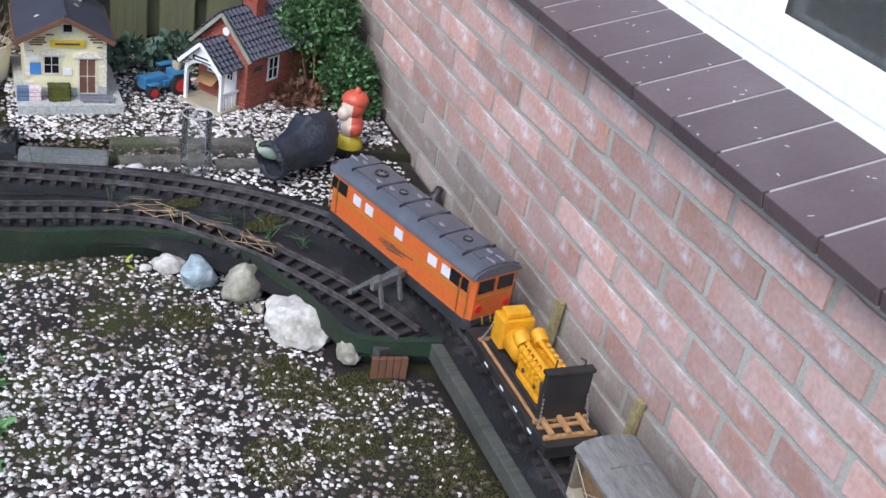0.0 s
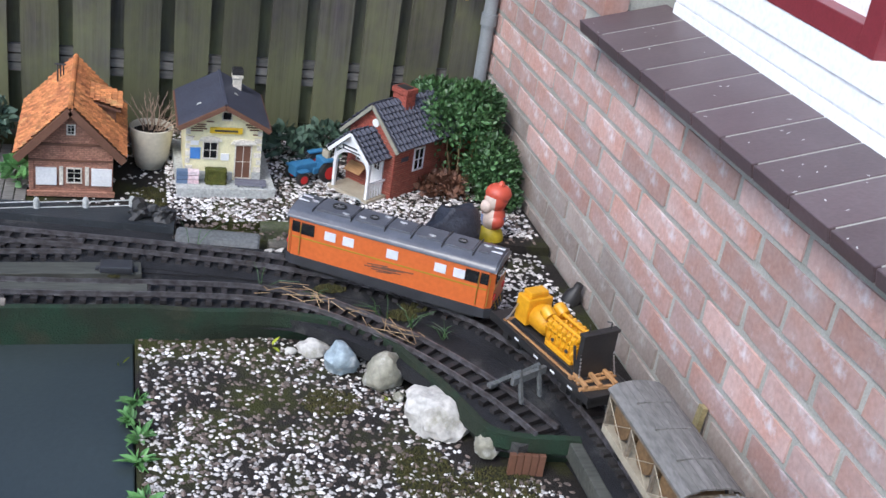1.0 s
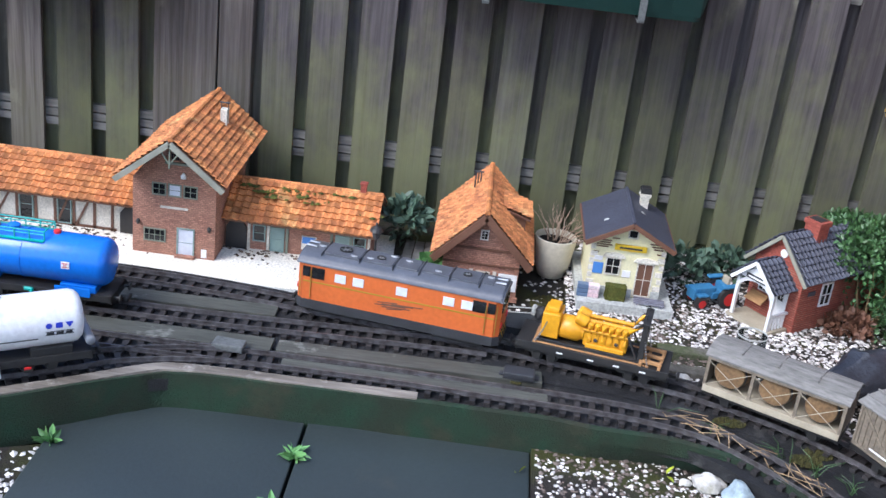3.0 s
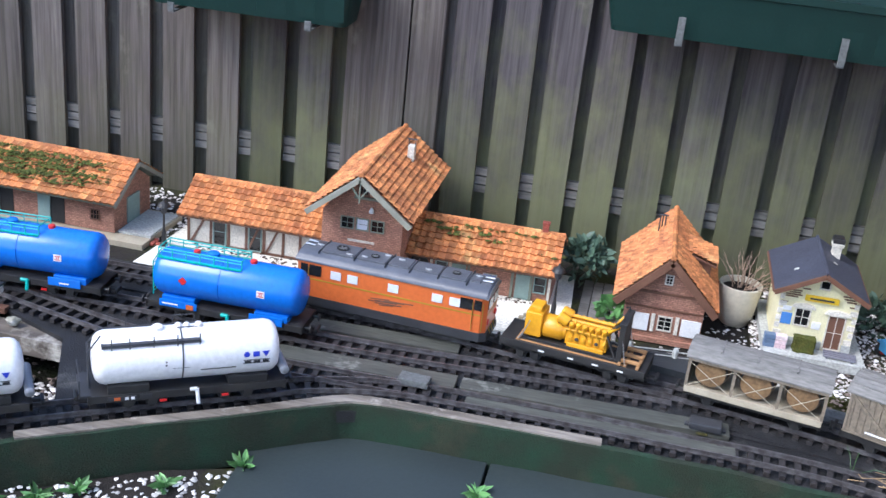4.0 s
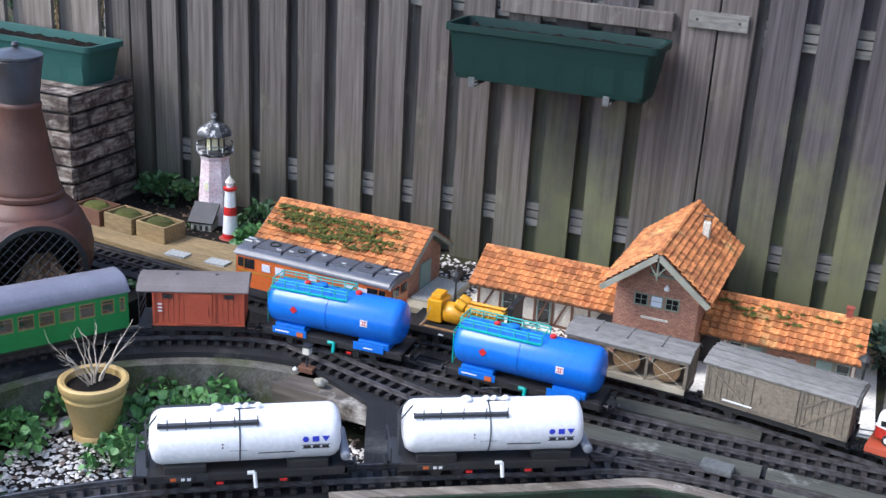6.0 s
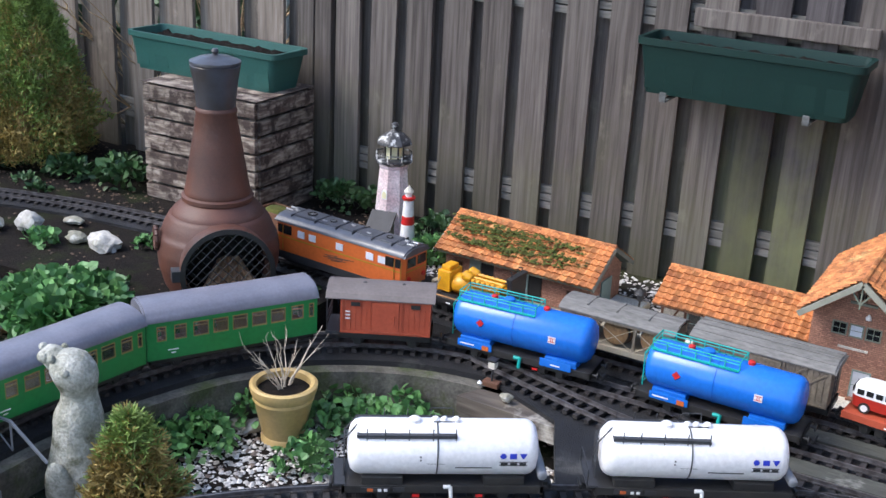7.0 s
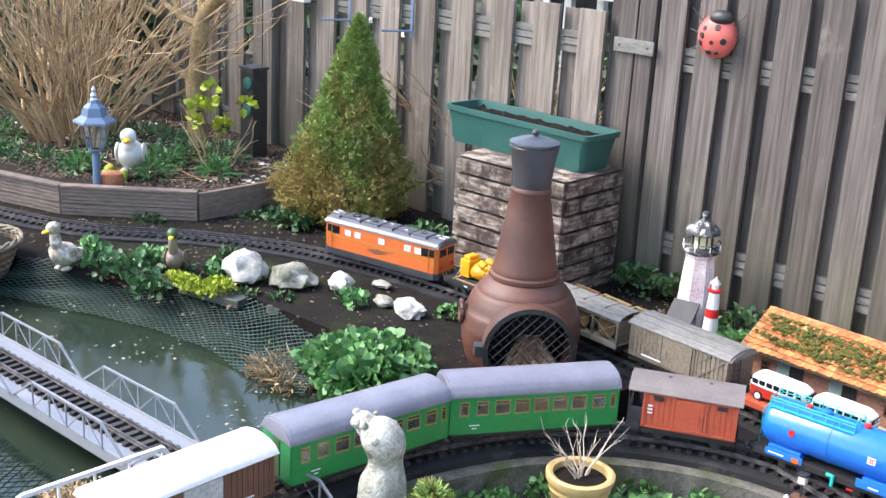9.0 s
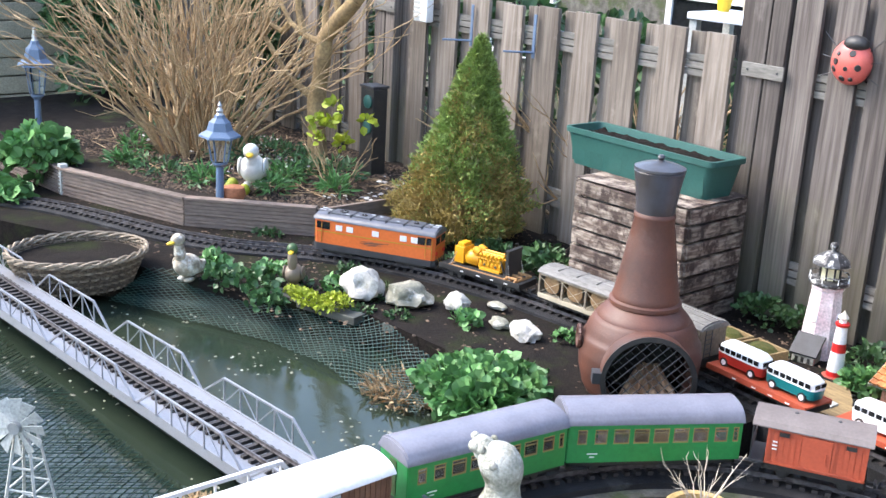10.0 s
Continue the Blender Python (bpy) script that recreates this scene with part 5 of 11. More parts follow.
def coach():
    root = thing("passenger_coach", "bright green model passenger coach with a violet-grey rounded roof", "coach", group="parked train")
    H = 0.184
    gear(root, (-0.120, 0.120), H - 0.004, 0.032)
    z0, z1 = 0.030, 0.116
    for s in (-1, 1):
        wins = [(-0.154, 0.010), (-0.115, 0.013), (-0.072, 0.0165), (-0.030, 0.0165), (0.012, 0.0165), (0.054, 0.0165), (0.096, 0.0165), (0.140, 0.014), (0.172, 0.006)]
        yy = s * 0.050
        bm = bmesh.new()
        box(bm, -H, H, yy - 0.0015, yy + 0.0015, z0, 0.070)
        box(bm, -H, H, yy - 0.0015, yy + 0.0015, 0.103, z1)
        xs = [-H] + [v for c, w in wins for v in (c - w, c + w)] + [H]
        for a, b in zip(xs[0::2], xs[1::2]):
            box(bm, a, b, yy - 0.0015, yy + 0.0015, 0.070, 0.103)
        part("side_wall", bm, GREEN_COACH, root)
        for c, w in wins:
            f = part("window", boxes([(c - w, c + w, yy - 0.001, yy + 0.0018, 0.070, 0.0728), (c - w, c + w, yy - 0.001, yy + 0.0018, 0.1002, 0.103), (c - w, c - w + 0.002, yy - 0.001, yy + 0.0018, 0.0728, 0.1002), (c + w - 0.002, c + w, yy - 0.001, yy + 0.0018, 0.0728, 0.1002), (c - w, c + w, yy - 0.001, yy + 0.0012, 0.0930, 0.0945)]), GOLDFRAME, root, "golden-brown window frame")
            part("pane", B(c - w + 0.002, c + w - 0.002, yy - 0.0008, yy + 0.0002, 0.0728, 0.1002), THIN, f)
        for strip in [(-0.142, -0.120, s * 0.0517 - 0.0004, s * 0.0517 + 0.0004, 0.048, 0.0505), (-0.136, -0.126, s * 0.0517 - 0.0004, s * 0.0517 + 0.0004, 0.041, 0.0435)]:
            part("lettering", B(*strip), WHITE, root)
        part("step", boxes([(-0.17, -0.14, s * 0.052 - 0.004, s * 0.052 + 0.004, 0.016, 0.018), (0.14, 0.17, s * 0.052 - 0.004, s * 0.052 + 0.004, 0.016, 0.018)]), BLACK, root)
    for e in (-1, 1):
        part("end_wall", boxes([(e * H - 0.002, e * H + 0.002, -0.050, 0.050, z0, z1)], 0.0008), GREEN_COACH, root)
        part("end_door", B(e * (H + 0.0025) - 0.001, e * (H + 0.0025) + 0.001, -0.012, 0.012, 0.034, 0.106), LEAF_DARK, root)
    part("interior", boxes([(-H + 0.01, H - 0.01, -0.046, 0.046, 0.032, 0.036)] + [(x, x + 0.006, -0.044, 0.044, 0.036, 0.085) for x in (-0.13, -0.09, -0.05, -0.01, 0.03, 0.07, 0.11)]), TIMBER, root, "brown seats inside")
    roof_shell(root, 2 * H + 0.010, 0.0545, 0.116, 0.146, COACH_ROOF, "violet-grey rounded roof", power=2.1)
    return root


def red_wagon():
    root = box_wagon("goods_wagon", "brick-red goods wagon with a brown-grey roof and an end platform", 0.098, RED_WAGON, RED_ROOF, "parked train", braces=False, small_windows=True)
    bm = bmesh.new()
    roof = arch(0.054, 0.118, 0.137, 12, 1.7)
    poly = roof[::-1] + [(-0.054, 0.1155), (0.054, 0.1155)]
    prism(bm, poly, -0.130, 0.106, m=UPX)
    part("roof", bm, RED_ROOF, root, "brown-grey bowed roof")
    for x in (-0.05, 0.035):
        part("roof_vent", lathe(bmesh.new(), [(0.005, 0.130), (0.005, 0.1365), (0.003, 0.1385)], 12, at=(x, 0, 0)), DARK, root)
    part("platform", boxes([(-0.130, -0.100, -0.046, 0.046, 0.030, 0.036)]), DARK, root)
    bm = bmesh.new()
    for y in (-0.044, 0.044):
        rod(bm, (-0.127, y, 0.036), (-0.127, y, 0.118), 0.0015, 6)
    rod(bm, (-0.127, -0.044, 0.072), (-0.127, 0.044, 0.072), 0.0015, 6)
    rod(bm, (-0.127, -0.044, 0.056), (-0.127, 0.044, 0.056), 0.0012, 6)
    part("railing", bm, DARK, root)
    return root


def tank_wagon(name, label, paint, half, radius, zc, chassis, group):
    root = thing(name, label, "tank wagon", group=group)
    gear(root, (-half + 0.06, -half + 0.10, half - 0.10, half - 0.06), half + 0.008, 0.036, 0.012)
    bm = bmesh.new()
    m = Matrix.Translation((-half, 0, zc)) @ Matrix.Rotation(radians(90), 4, "Y")
    L = 2 * half
    prof = [(0.001, 0), (radius * 0.5, 0.002), (radius * 0.8, 0.006), (radius * 0.94, 0.013), (radius, 0.022), (radius, L - 0.022), (radius * 0.94, L - 0.013), (radius * 0.8, L - 0.006), (radius * 0.5, L - 0.002), (0.001, L)]
    lathe(bm, prof, 40, m=m)
    part("tank", bm, paint, root, smooth=True)
    bm = bmesh.new()
    for x in (-0.012,):
        lathe(bm, [(radius + 0.0004, half + x - 0.0012), (radius + 0.0014, half + x - 0.0010), (radius + 0.0014, half + x + 0.0010), (radius + 0.0004, half + x + 0.0012)], 40, m=m, cap=False)
    part("seam", bm, DARK if paint is WHITE_TANK else paint, root)
    for e in (-1, 1):
        part("saddle", B(e * (half - 0.06) - 0.035, e * (half - 0.06) + 0.035, -0.040, 0.040, 0.034, zc - radius * 0.78, bevel=0.002), paint if paint is BLUE_TANK else BLACK, root)
    return root


def blue_tank():
    half, r, zc = 0.158, 0.0485, 0.088
    root = tank_wagon("tank_wagon", "glossy blue model tank wagon with a turquoise walkway", BLUE_TANK, half, r, zc, BLACK, "parked train")
    bm = bmesh.new()
    x0, x1 = -half + 0.012, 0.030
    for y in (-0.027, 0.027):
        rod(bm, (x0, y, zc + r + 0.0095), (x1, y, zc + r + 0.0095), 0.0014, 6)
        rod(bm, (x0, y, zc + r + 0.003), (x1, y, zc + r + 0.003), 0.0012, 6)
        n = 7
        for i in range(n):
            x = x0 + (x1 - x0) * i / (n - 1)
            rod(bm, (x, y, zc + r * 0.78), (x, y, zc + r + 0.0095), 0.0013, 6)
    for x in (x0, x1):
        rod(bm, (x, -0.027, zc + r + 0.0095), (x, 0.027, zc + r + 0.0095), 0.0014, 6)
    part("railing", bm, TEAL, root, "turquoise walkway railing")
    part("walkway", boxes([(x0, x1, s * 0.027 - 0.007, s * 0.027 + 0.007, zc + r * 0.80, zc + r * 0.80 + 0.002) for s in (-1, 1)]), TEAL, root)
    bm = bmesh.new()
    for y in (-0.016, 0.016):
        pts = [(-half - 0.004, y, 0.036), (-half - 0.005, y, zc + 0.02), (-half + 0.014, y, zc + r + 0.004)]
        for a, b in zip(pts, pts[1:]):
            rod(bm, a, b, 0.0013, 6)
    for i in range(8):
        rod(bm, (-half - 0.0045, -0.016, 0.042 + i * 0.009), (-half - 0.0045, 0.016, 0.042 + i * 0.009), 0.0011, 6)
    part("ladder", bm, TEAL, root)
    bm = bmesh.new()
    lathe(bm, [(0.012, zc + r - 0.003), (0.012, zc + r + 0.006), (0.007, zc + r + 0.009)], 16, at=(-0.04, 0, 0))
    part("manhole", bm, BLUE_TANK, root, smooth=True)
    for x in (-0.075, 0.045):
        bm = bmesh.new()
        lathe(bm, [(0.007, zc + r - 0.003), (0.007, zc + r + 0.005), (0.004, zc + r + 0.007)], 14, at=(x, 0.0, 0))
        part("valve_cap", bm, RED, root, "red valve cap", smooth=True)
    for s in (-1, 1):
        yy = s * (r + 0.0006)
        m = Matrix.Translation((-0.085, yy, zc + 0.004)) @ Matrix.Rotation(radians(45), 4, "Y")
        part("hazard_sign", box(bmesh.new(), -0.0062, 0.0062, -0.0008, 0.0008, -0.0062, 0.0062, m=m), RED, root, "red diamond sign")
        bm = boxes([(0.070, 0.086, yy - 0.0008, yy + 0.0008, zc - 0.002, zc + 0.012)])
        sg = part("sign", bm, WHITE, root)
        part("border", boxes([(0.0715, 0.0845, yy - 0.0012, yy + 0.0012, zc + 0.0005, zc + 0.0018), (0.0715, 0.0845, yy - 0.0012, yy + 0.0012, zc + 0.0085, zc + 0.0098), (0.0755, 0.0770, yy - 0.0012, yy + 0.0012, zc + 0.0018, zc + 0.0085), (0.0795, 0.0810, yy - 0.0012, yy + 0.0012, zc + 0.0018, zc + 0.0085)]), RED, sg)
        part("skirt_panel", B(-0.135, -0.055, s * 0.047 - 0.0015, s * 0.047 + 0.0015, 0.030, 0.045, bevel=0.001), BLUE_TANK, root)
        part("skirt_panel", B(0.055, 0.125, s * 0.047 - 0.0015, s * 0.047 + 0.0015, 0.030, 0.048, bevel=0.001), BLUE_TANK, root)
        part("plate", B(-0.077, -0.062, s * 0.049 - 0.0006, s * 0.049 + 0.0006, 0.031, 0.041), ORANGE, root, "orange hazard plate")
        for strip in [(-0.128, -0.095, s * 0.049 - 0.0006, s * 0.049 + 0.0006, 0.036, 0.0385), (0.08, 0.10, s * 0.049 - 0.0006, s * 0.049 + 0.0006, 0.036, 0.0385)]:
            part("lettering", B(*strip), WHITE, root)
        bm = bmesh.new()
        rod(bm, (0.010, s * 0.046, 0.034), (0.010, s * 0.050, 0.012), 0.004, 10)
        rod(bm, (0.010, s * 0.046, 0.032), (-0.004, s * 0.046, 0.032), 0.004, 10)
        part("outlet", bm, TEAL, root, smooth=True)
        for strip in [(0.040, 0.052, s * 0.048 - 0.001, s * 0.048 + 0.001, 0.016, 0.020)]:
            part("handwheel", B(*strip), RED, root)
    for e in (-1, 1):
        for y in (-0.028, 0.028):
            m = Matrix.Translation((e * (half + 0.008), y, 0.028)) @ Matrix.Rotation(radians(90 * e), 4, "Y")
            part("buffer", lathe(bmesh.new(), [(0.003, 0), (0.003, 0.010), (0.008, 0.011), (0.008, 0.013)], 12, m=m), BLACK, root)
    return root


def white_tank():
    half, r, zc = 0.163, 0.0475, 0.088
    root = tank_wagon("tank_wagon", "white model tank wagon with blue company marks and a black walkway", WHITE_TANK, half, r, zc, BLACK, "parked tank wagons")
    part("walkway", boxes([(-half + 0.016, 0.020, s * 0.030 - 0.006, s * 0.030 + 0.006, zc + r * 0.76, zc + r * 0.76 + 0.003) for s in (-1, 1)], 0.0005), DARK, root, "dark walkway")
    bm = bmesh.new()
    for s in (-1, 1):
        rod(bm, (-half + 0.016, s * 0.036, zc + r * 0.74), (0.020, s * 0.036, zc + r * 0.74), 0.0016, 6)
        for x in (-0.13, -0.10, -0.06, -0.02, 0.018):
            rod(bm, (x, s * 0.036, zc + r * 0.5), (x, s * 0.036, zc + r + 0.004), 0.001, 6)
        rod(bm, (-0.02, s * 0.024, zc + r + 0.012), (0.015, s * 0.024, zc + r + 0.012), 0.001, 6)
    for y in (-0.016, 0.016):
        pts = [(-half - 0.004, y, 0.034), (-half - 0.005, y, zc + 0.02), (-half + 0.016, y, zc + r + 0.002)]
        for a, b in zip(pts, pts[1:]):
            rod(bm, a, b, 0.0013, 6)
    for i in range(9):
        rod(bm, (-half - 0.0045, -0.016, 0.040 + i * 0.009), (-half - 0.0045, 0.016, 0.040 + i * 0.009), 0.0011, 6)
    part("ladder", bm, DARK, root)
    bm = bmesh.new()
    for x, rr in ((-0.05, 0.010), (-0.015, 0.007), (0.0, 0.006), (0.02, 0.007)):
        lathe(bm, [(rr, zc + r - 0.004), (rr, zc + r + 0.005), (rr * 0.6, zc + r + 0.008)], 14, at=(x, 0, 0))
    part("manhole", bm, WHITE_TANK, root, smooth=True)
    for s in (-1, 1):
        # three blue marks and a grey bar below them, flat on the tank
        def put(bm, x0, x1, z0, z1):
            for k in range(4):
                za, zb = z0 + (z1 - z0) * k / 4, z0 + (z1 - z0) * (k + 1) / 4
                q = []
                for zz in (za, zb):
                    yy = math.sqrt(max((r + 0.0005) ** 2 - (zz - zc) ** 2, 1e-8)) * s
                    q.append((yy, zz))
                v = [bm.verts.new((s * -1 * 0 + x, y, z)) for x, (y, z) in ((x0, q[0]), (x1, q[0]), (x1, q[1]), (x0, q[1]))]
                bm.faces.new(v)
        bm = bmesh.new()
        k = -s
        for k, w in ((0, 0.0032), (1, 0.0050), (2, 0.0056), (3, 0.0050), (4, 0.0032)):
            put(bm, 0.098 - w, 0.098 + w, zc + 0.003 + k * 0.0019, zc + 0.0049 + k * 0.0019)
        put(bm, 0.1092, 0.1208, zc + 0.003, zc + 0.0125)
        for k in range(5):
            w = 0.0008 + 0.0012 * (k + 0.5)
            put(bm, 0.132 - w, 0.132 + w, zc + 0.003 + k * 0.0019, zc + 0.0049 + k * 0.0019)
        part("mark", bm, LOGO_BLUE, root, "three blue company marks")
        bm = bmesh.new()
        put(bm, 0.092, 0.139, zc - 0.0105, zc - 0.0085)
        put(bm, 0.092, 0.139, zc - 0.0035, zc - 0.0020)
        put(bm, 0.094, 0.106, zc - 0.0085, zc - 0.0040)
        put(bm, 0.110, 0.122, zc - 0.0085, zc - 0.0040)
        put(bm, 0.126, 0.137, zc - 0.0085, zc - 0.0040)
        put(bm, 0.018, 0.080, zc - 0.0165, zc - 0.0140)
        put(bm, -0.030, 0.000, zc - 0.0080, zc - 0.0072)
        put(bm, -0.042, -0.039, zc - 0.002, zc + 0.001)
        put(bm, -0.042, -0.039, zc + 0.004, zc + 0.007)
        part("lettering", bm, DARK, root, "dark grey lettering bars")
        bm = bmesh.new()
        rod(bm, (0.012, s * 0.046, 0.036), (0.014, s * 0.052, 0.010), 0.0035, 10)
        rod(bm, (0.012, s * 0.046, 0.036), (0.0, s * 0.046, 0.036), 0.0035, 10)
        part("outlet", bm, WHITE, root, "white outlet pipe", smooth=True)
        part("plate", boxes([(-0.138, -0.09, s * 0.0458 - 0.001, s * 0.0458 + 0.001, 0.026, 0.034), (-0.085, -0.065, s * 0.0458 - 0.001, s * 0.0458 + 0.001, 0.026, 0.034)]), DARK, root)
        part("plate", B(-0.128, -0.118, s * 0.0470 - 0.0006, s * 0.0470 + 0.0006, 0.027, 0.0325), ORANGE, root, "orange plate")
        for strip in [(-0.110, -0.104, s * 0.0470 - 0.0006, s * 0.0470 + 0.0006, 0.027, 0.032), (-0.1, -0.094, s * 0.0470 - 0.0006, s * 0.0470 + 0.0006, 0.027, 0.032)]:
            part("lettering", B(*strip), WHITE, root)
        for strip in [(-0.052, -0.040, s * 0.048 - 0.001, s * 0.048 + 0.001, 0.018, 0.022), (0.055, 0.067, s * 0.048 - 0.001, s * 0.048 + 0.001, 0.018, 0.022)]:
            part("handwheel", B(*strip), RED, root)
    bm = bmesh.new()
    m = Matrix.Translation((half + 0.004, -0.048, 0.058)) @ Matrix.Rotation(radians(-90), 4, "X")
    lathe(bm, [(0.006, 0), (0.0085, 0.002), (0.0085, 0.094), (0.006, 0.096)], 16, m=m)
    part("cross_tank", bm, BRIDGE, root, "grey cylinder across the end", smooth=True)
    part("platform", boxes([(-half - 0.022, -half - 0.002, -0.042, 0.042, 0.034, 0.038)]), DARK, root)
    bm = bmesh.new()
    for y in (-0.04, 0.04):
        rod(bm, (-half - 0.021, y, 0.038), (-half - 0.021, y, 0.066), 0.0012, 6)
    rod(bm, (-half - 0.021, -0.04, 0.066), (-half - 0.021, 0.04, 0.066), 0.0012, 6)
    part("railing", bm, DARK, root)
    return root


def white_roof_wagon():
    root = box_wagon("goods_wagon", "maroon goods wagon with grey doors and a worn white roof", 0.165, BROWN, WHITE, "parked train", braces=False)
    roof_shell(root, 0.345, 0.056, 0.118, 0.140, WHITE_TANK, "worn white roof", power=1.9)
    for s in (-1, 1):
        part("door", boxes([(-0.03, 0.05, s * 0.0535 - 0.001, s * 0.0535 + 0.001, 0.042, 0.112)], 0.0006), SLAB, root, "grey sliding door")
    return root


def at_track(line, s, flip=False, chord=0.08):
    a, b = along(line, s - chord), along(line, s + chord)
    c = (a + b) / 2
    return pose(c[0], c[1], RAILTOP, 0, 0, math.degrees(math.atan2(b[1] - a[1], b[0] - a[0])) + (180 if flip else 0))


def nearest(line, x, y):
    d = np.hypot(line[0][:, 0] - x, line[0][:, 1] - y)
    return line[1][int(np.argmin(d))]


# parked trains: heading to the right is x forward
bt = blue_tank()
bt.matrix_basis = at_track(LOOP, nearest(LOOP, -1.01, 2.02), True)
copy_thing(bt, at_track(LOOP, nearest(LOOP, -1.445, 2.02), True))
rw = red_wagon()
rw.matrix_basis = at_track(LOOP, nearest(LOOP, -1.755, 1.94), True)
gc_ = coach()
gc_.matrix_basis = at_track(LOOP, nearest(LOOP, -2.03, 1.71), True, 0.13)
copy_thing(gc_, at_track(LOOP, nearest(LOOP, -2.135, 1.33), True, 0.13))
ww = white_roof_wagon()
ww.matrix_basis = at_track(LOOP, nearest(LOOP, -2.13, 0.93), True, 0.1)
wt = white_tank()
wt.matrix_basis = at_track(SIDING, nearest(SIDING, -0.985, 1.725), True)
copy_thing(wt, at_track(SIDING, nearest(SIDING, -1.345, 1.48), True))

def shrink(root, k):
    """Bring a model to its true size."""
    done = set()
    for c in root.children_recursive:
        if c.type == "MESH" and c.data.name not in done:
            c.data.transform(Matrix.Diagonal((*k, 1)))
            done.add(c.data.name)


# the moving train
loco = locomotive()
shrink(loco, (0.975, 0.88, 0.84))
flat = flat_wagon("flat_wagon", "black four-axle flat wagon loaded with the generator", 0.148)
gen = generator()
shrink(gen, (0.92, 0.90, 0.88))
pal = pallet()
barrels = barrel_wagon()
shrink(barrels, (0.97, 0.95, 0.95))
car = boxcar()
bus_flat = flat_wagon("flat_wagon", "red flat wagon loaded with two toy buses", 0.150, RED_WAGON)
bus_a = bus("toy_bus", "red and white toy bus on the red flat wagon", RED_BUS, "moving train")
shrink(bus_a, (1.28, 1.18, 1.25))
bus_b = bus("toy_bus", "teal and white toy bus on the red flat wagon", TEAL_BUS, "moving train")
shrink(bus_b, (1.28, 1.18, 1.25))
van_flat = flat_wagon("flat_wagon", "orange-red flat wagon behind the buses", 0.150, RED_WAGON)
bus_c = bus("toy_bus", "white toy van on the last flat wagon", WHITE, "moving train")
shrink(bus_c, (1.28, 1.18, 1.25))

# ---- model buildings behind the tracks ----
def pantiles(parent, a, b, down, tw, th, material=PANTILE, name="roof_tile", lift=0.002):
    """Rows of rolled tiles on a slope: ridge from a to b, down is the vector of the slope."""
    a, b, down = Vector(a), Vector(b), Vector(down)
    u = (b - a)
    nx, ny = max(1, round(u.length / tw)), max(1, round(down.length / th))
    ud, vd = u / nx, down / ny
    n = u.cross(down).normalized()
    if n.z < 0:
        n = -n
    verts, faces = [], []
    prof = ((0.0, 0.0010), (0.22, 0.0034), (0.5, 0.0012), (0.8, -0.0006), (1.04, 0.0012))
    for j in range(ny):
        for i in range(nx):
            o = a + ud * i + vd * j + n * (lift + random.uniform(-0.0005, 0.0008)) + ud * random.uniform(-0.04, 0.04)
            k = len(verts)
            tip = random.uniform(1.02, 1.12)
            for f, h in prof:
                verts += [tuple(o + ud * f + n * h), tuple(o + ud * f + vd * tip + n * (h + 0.0042)), tuple(o + ud * f + vd * tip + n * (h - 0.0012))]
            for q in range(4):
                p = k + q * 3
                faces += [(p, p + 1, p + 4, p + 3), (p + 1, p + 2, p + 5, p + 4)]
    return cloud(name, verts, faces, material, parent)


def moss_on(parent, spots, seed, size=0.006):
    r = np.random.default_rng(seed)
    verts, faces = [], []
    for c, n in spots:
        for _ in range(n):
            p = np.array(c) + r.normal(0, 1, 3) * np.array((0.016, 0.008, 0.001))
            s = size * r.uniform(0.4, 1.2)
            k = len(verts)
            for dx, dy, dz in ((1, 0, 0), (0.3, 0.9, 0), (-0.8, 0.6, 0), (-0.8, -0.6, 0), (0.3, -0.9, 0), (0, 0, 0.45), (0, 0, -0.3)):
                verts.append((p[0] + dx * s, p[1] + dy * s, p[2] + dz * s))
            for i in range(5):
                faces += [(k + i, k + (i + 1) % 5, k + 5), (k + (i + 1) % 5, k + i, k + 6)]
    return cloud("moss", verts, faces, MOSS, parent)


def gable_walls(parent, x0, x1, y0, y1, z0, ze, zr, material, t=0.006):
    """Four walls, the gables to front and back."""
    xm = (x0 + x1) / 2
    for y in (y0, y1 - t):
        bm = prism(bmesh.new(), [(x0, z0), (x1, z0), (x1, ze), (xm, zr), (x0, ze)], -y - t, -y, m=UPY)
        part("wall", bm, material, parent)
    part("wall", B(x0, x0 + t, y0 + t, y1 - t, z0, ze), material, parent)
    part("wall", B(x1 - t, x1, y0 + t, y1 - t, z0, ze), material, parent)


def long_walls(parent, x0, x1, y0, y1, z0, ze, zr, material, t=0.006):
    """Four walls, the gables to the sides."""
    ym = (y0 + y1) / 2
    for x in (x0, x1 - t):
        bm = prism(bmesh.new(), [(y0, z0), (y1, z0), (y1, ze), (ym, zr), (y0, ze)], x, x + t, m=UPX)
        part("wall", bm, material, parent)
    part("wall", B(x0 + t, x1 - t, y0, y0 + t, z0, ze), material, parent)
    part("wall", B(x0 + t, x1 - t, y1 - t, y1, z0, ze), material, parent)


def slab_roof(parent, a, b, down, thick, material, name="roof"):
    a, b, down = Vector(a), Vector(b), Vector(down)
    n = (b - a).cross(down).normalized()
    if n.z < 0:
        n = -n
    bm = bmesh.new()
    c = [a, b, b + down, a + down]
    lo, hi = [bm.verts.new(p - n * thick) for p in c], [bm.verts.new(p) for p in c]
    bm.faces.new(hi)
    bm.faces.new(lo[::-1])
    for i in range(4):
        bm.faces.new((lo[i], lo[(i + 1) % 4], hi[(i + 1) % 4], hi[i]))
    bmesh.ops.recalc_face_normals(bm, faces=bm.faces[:])
    return part(name, bm, material, parent)


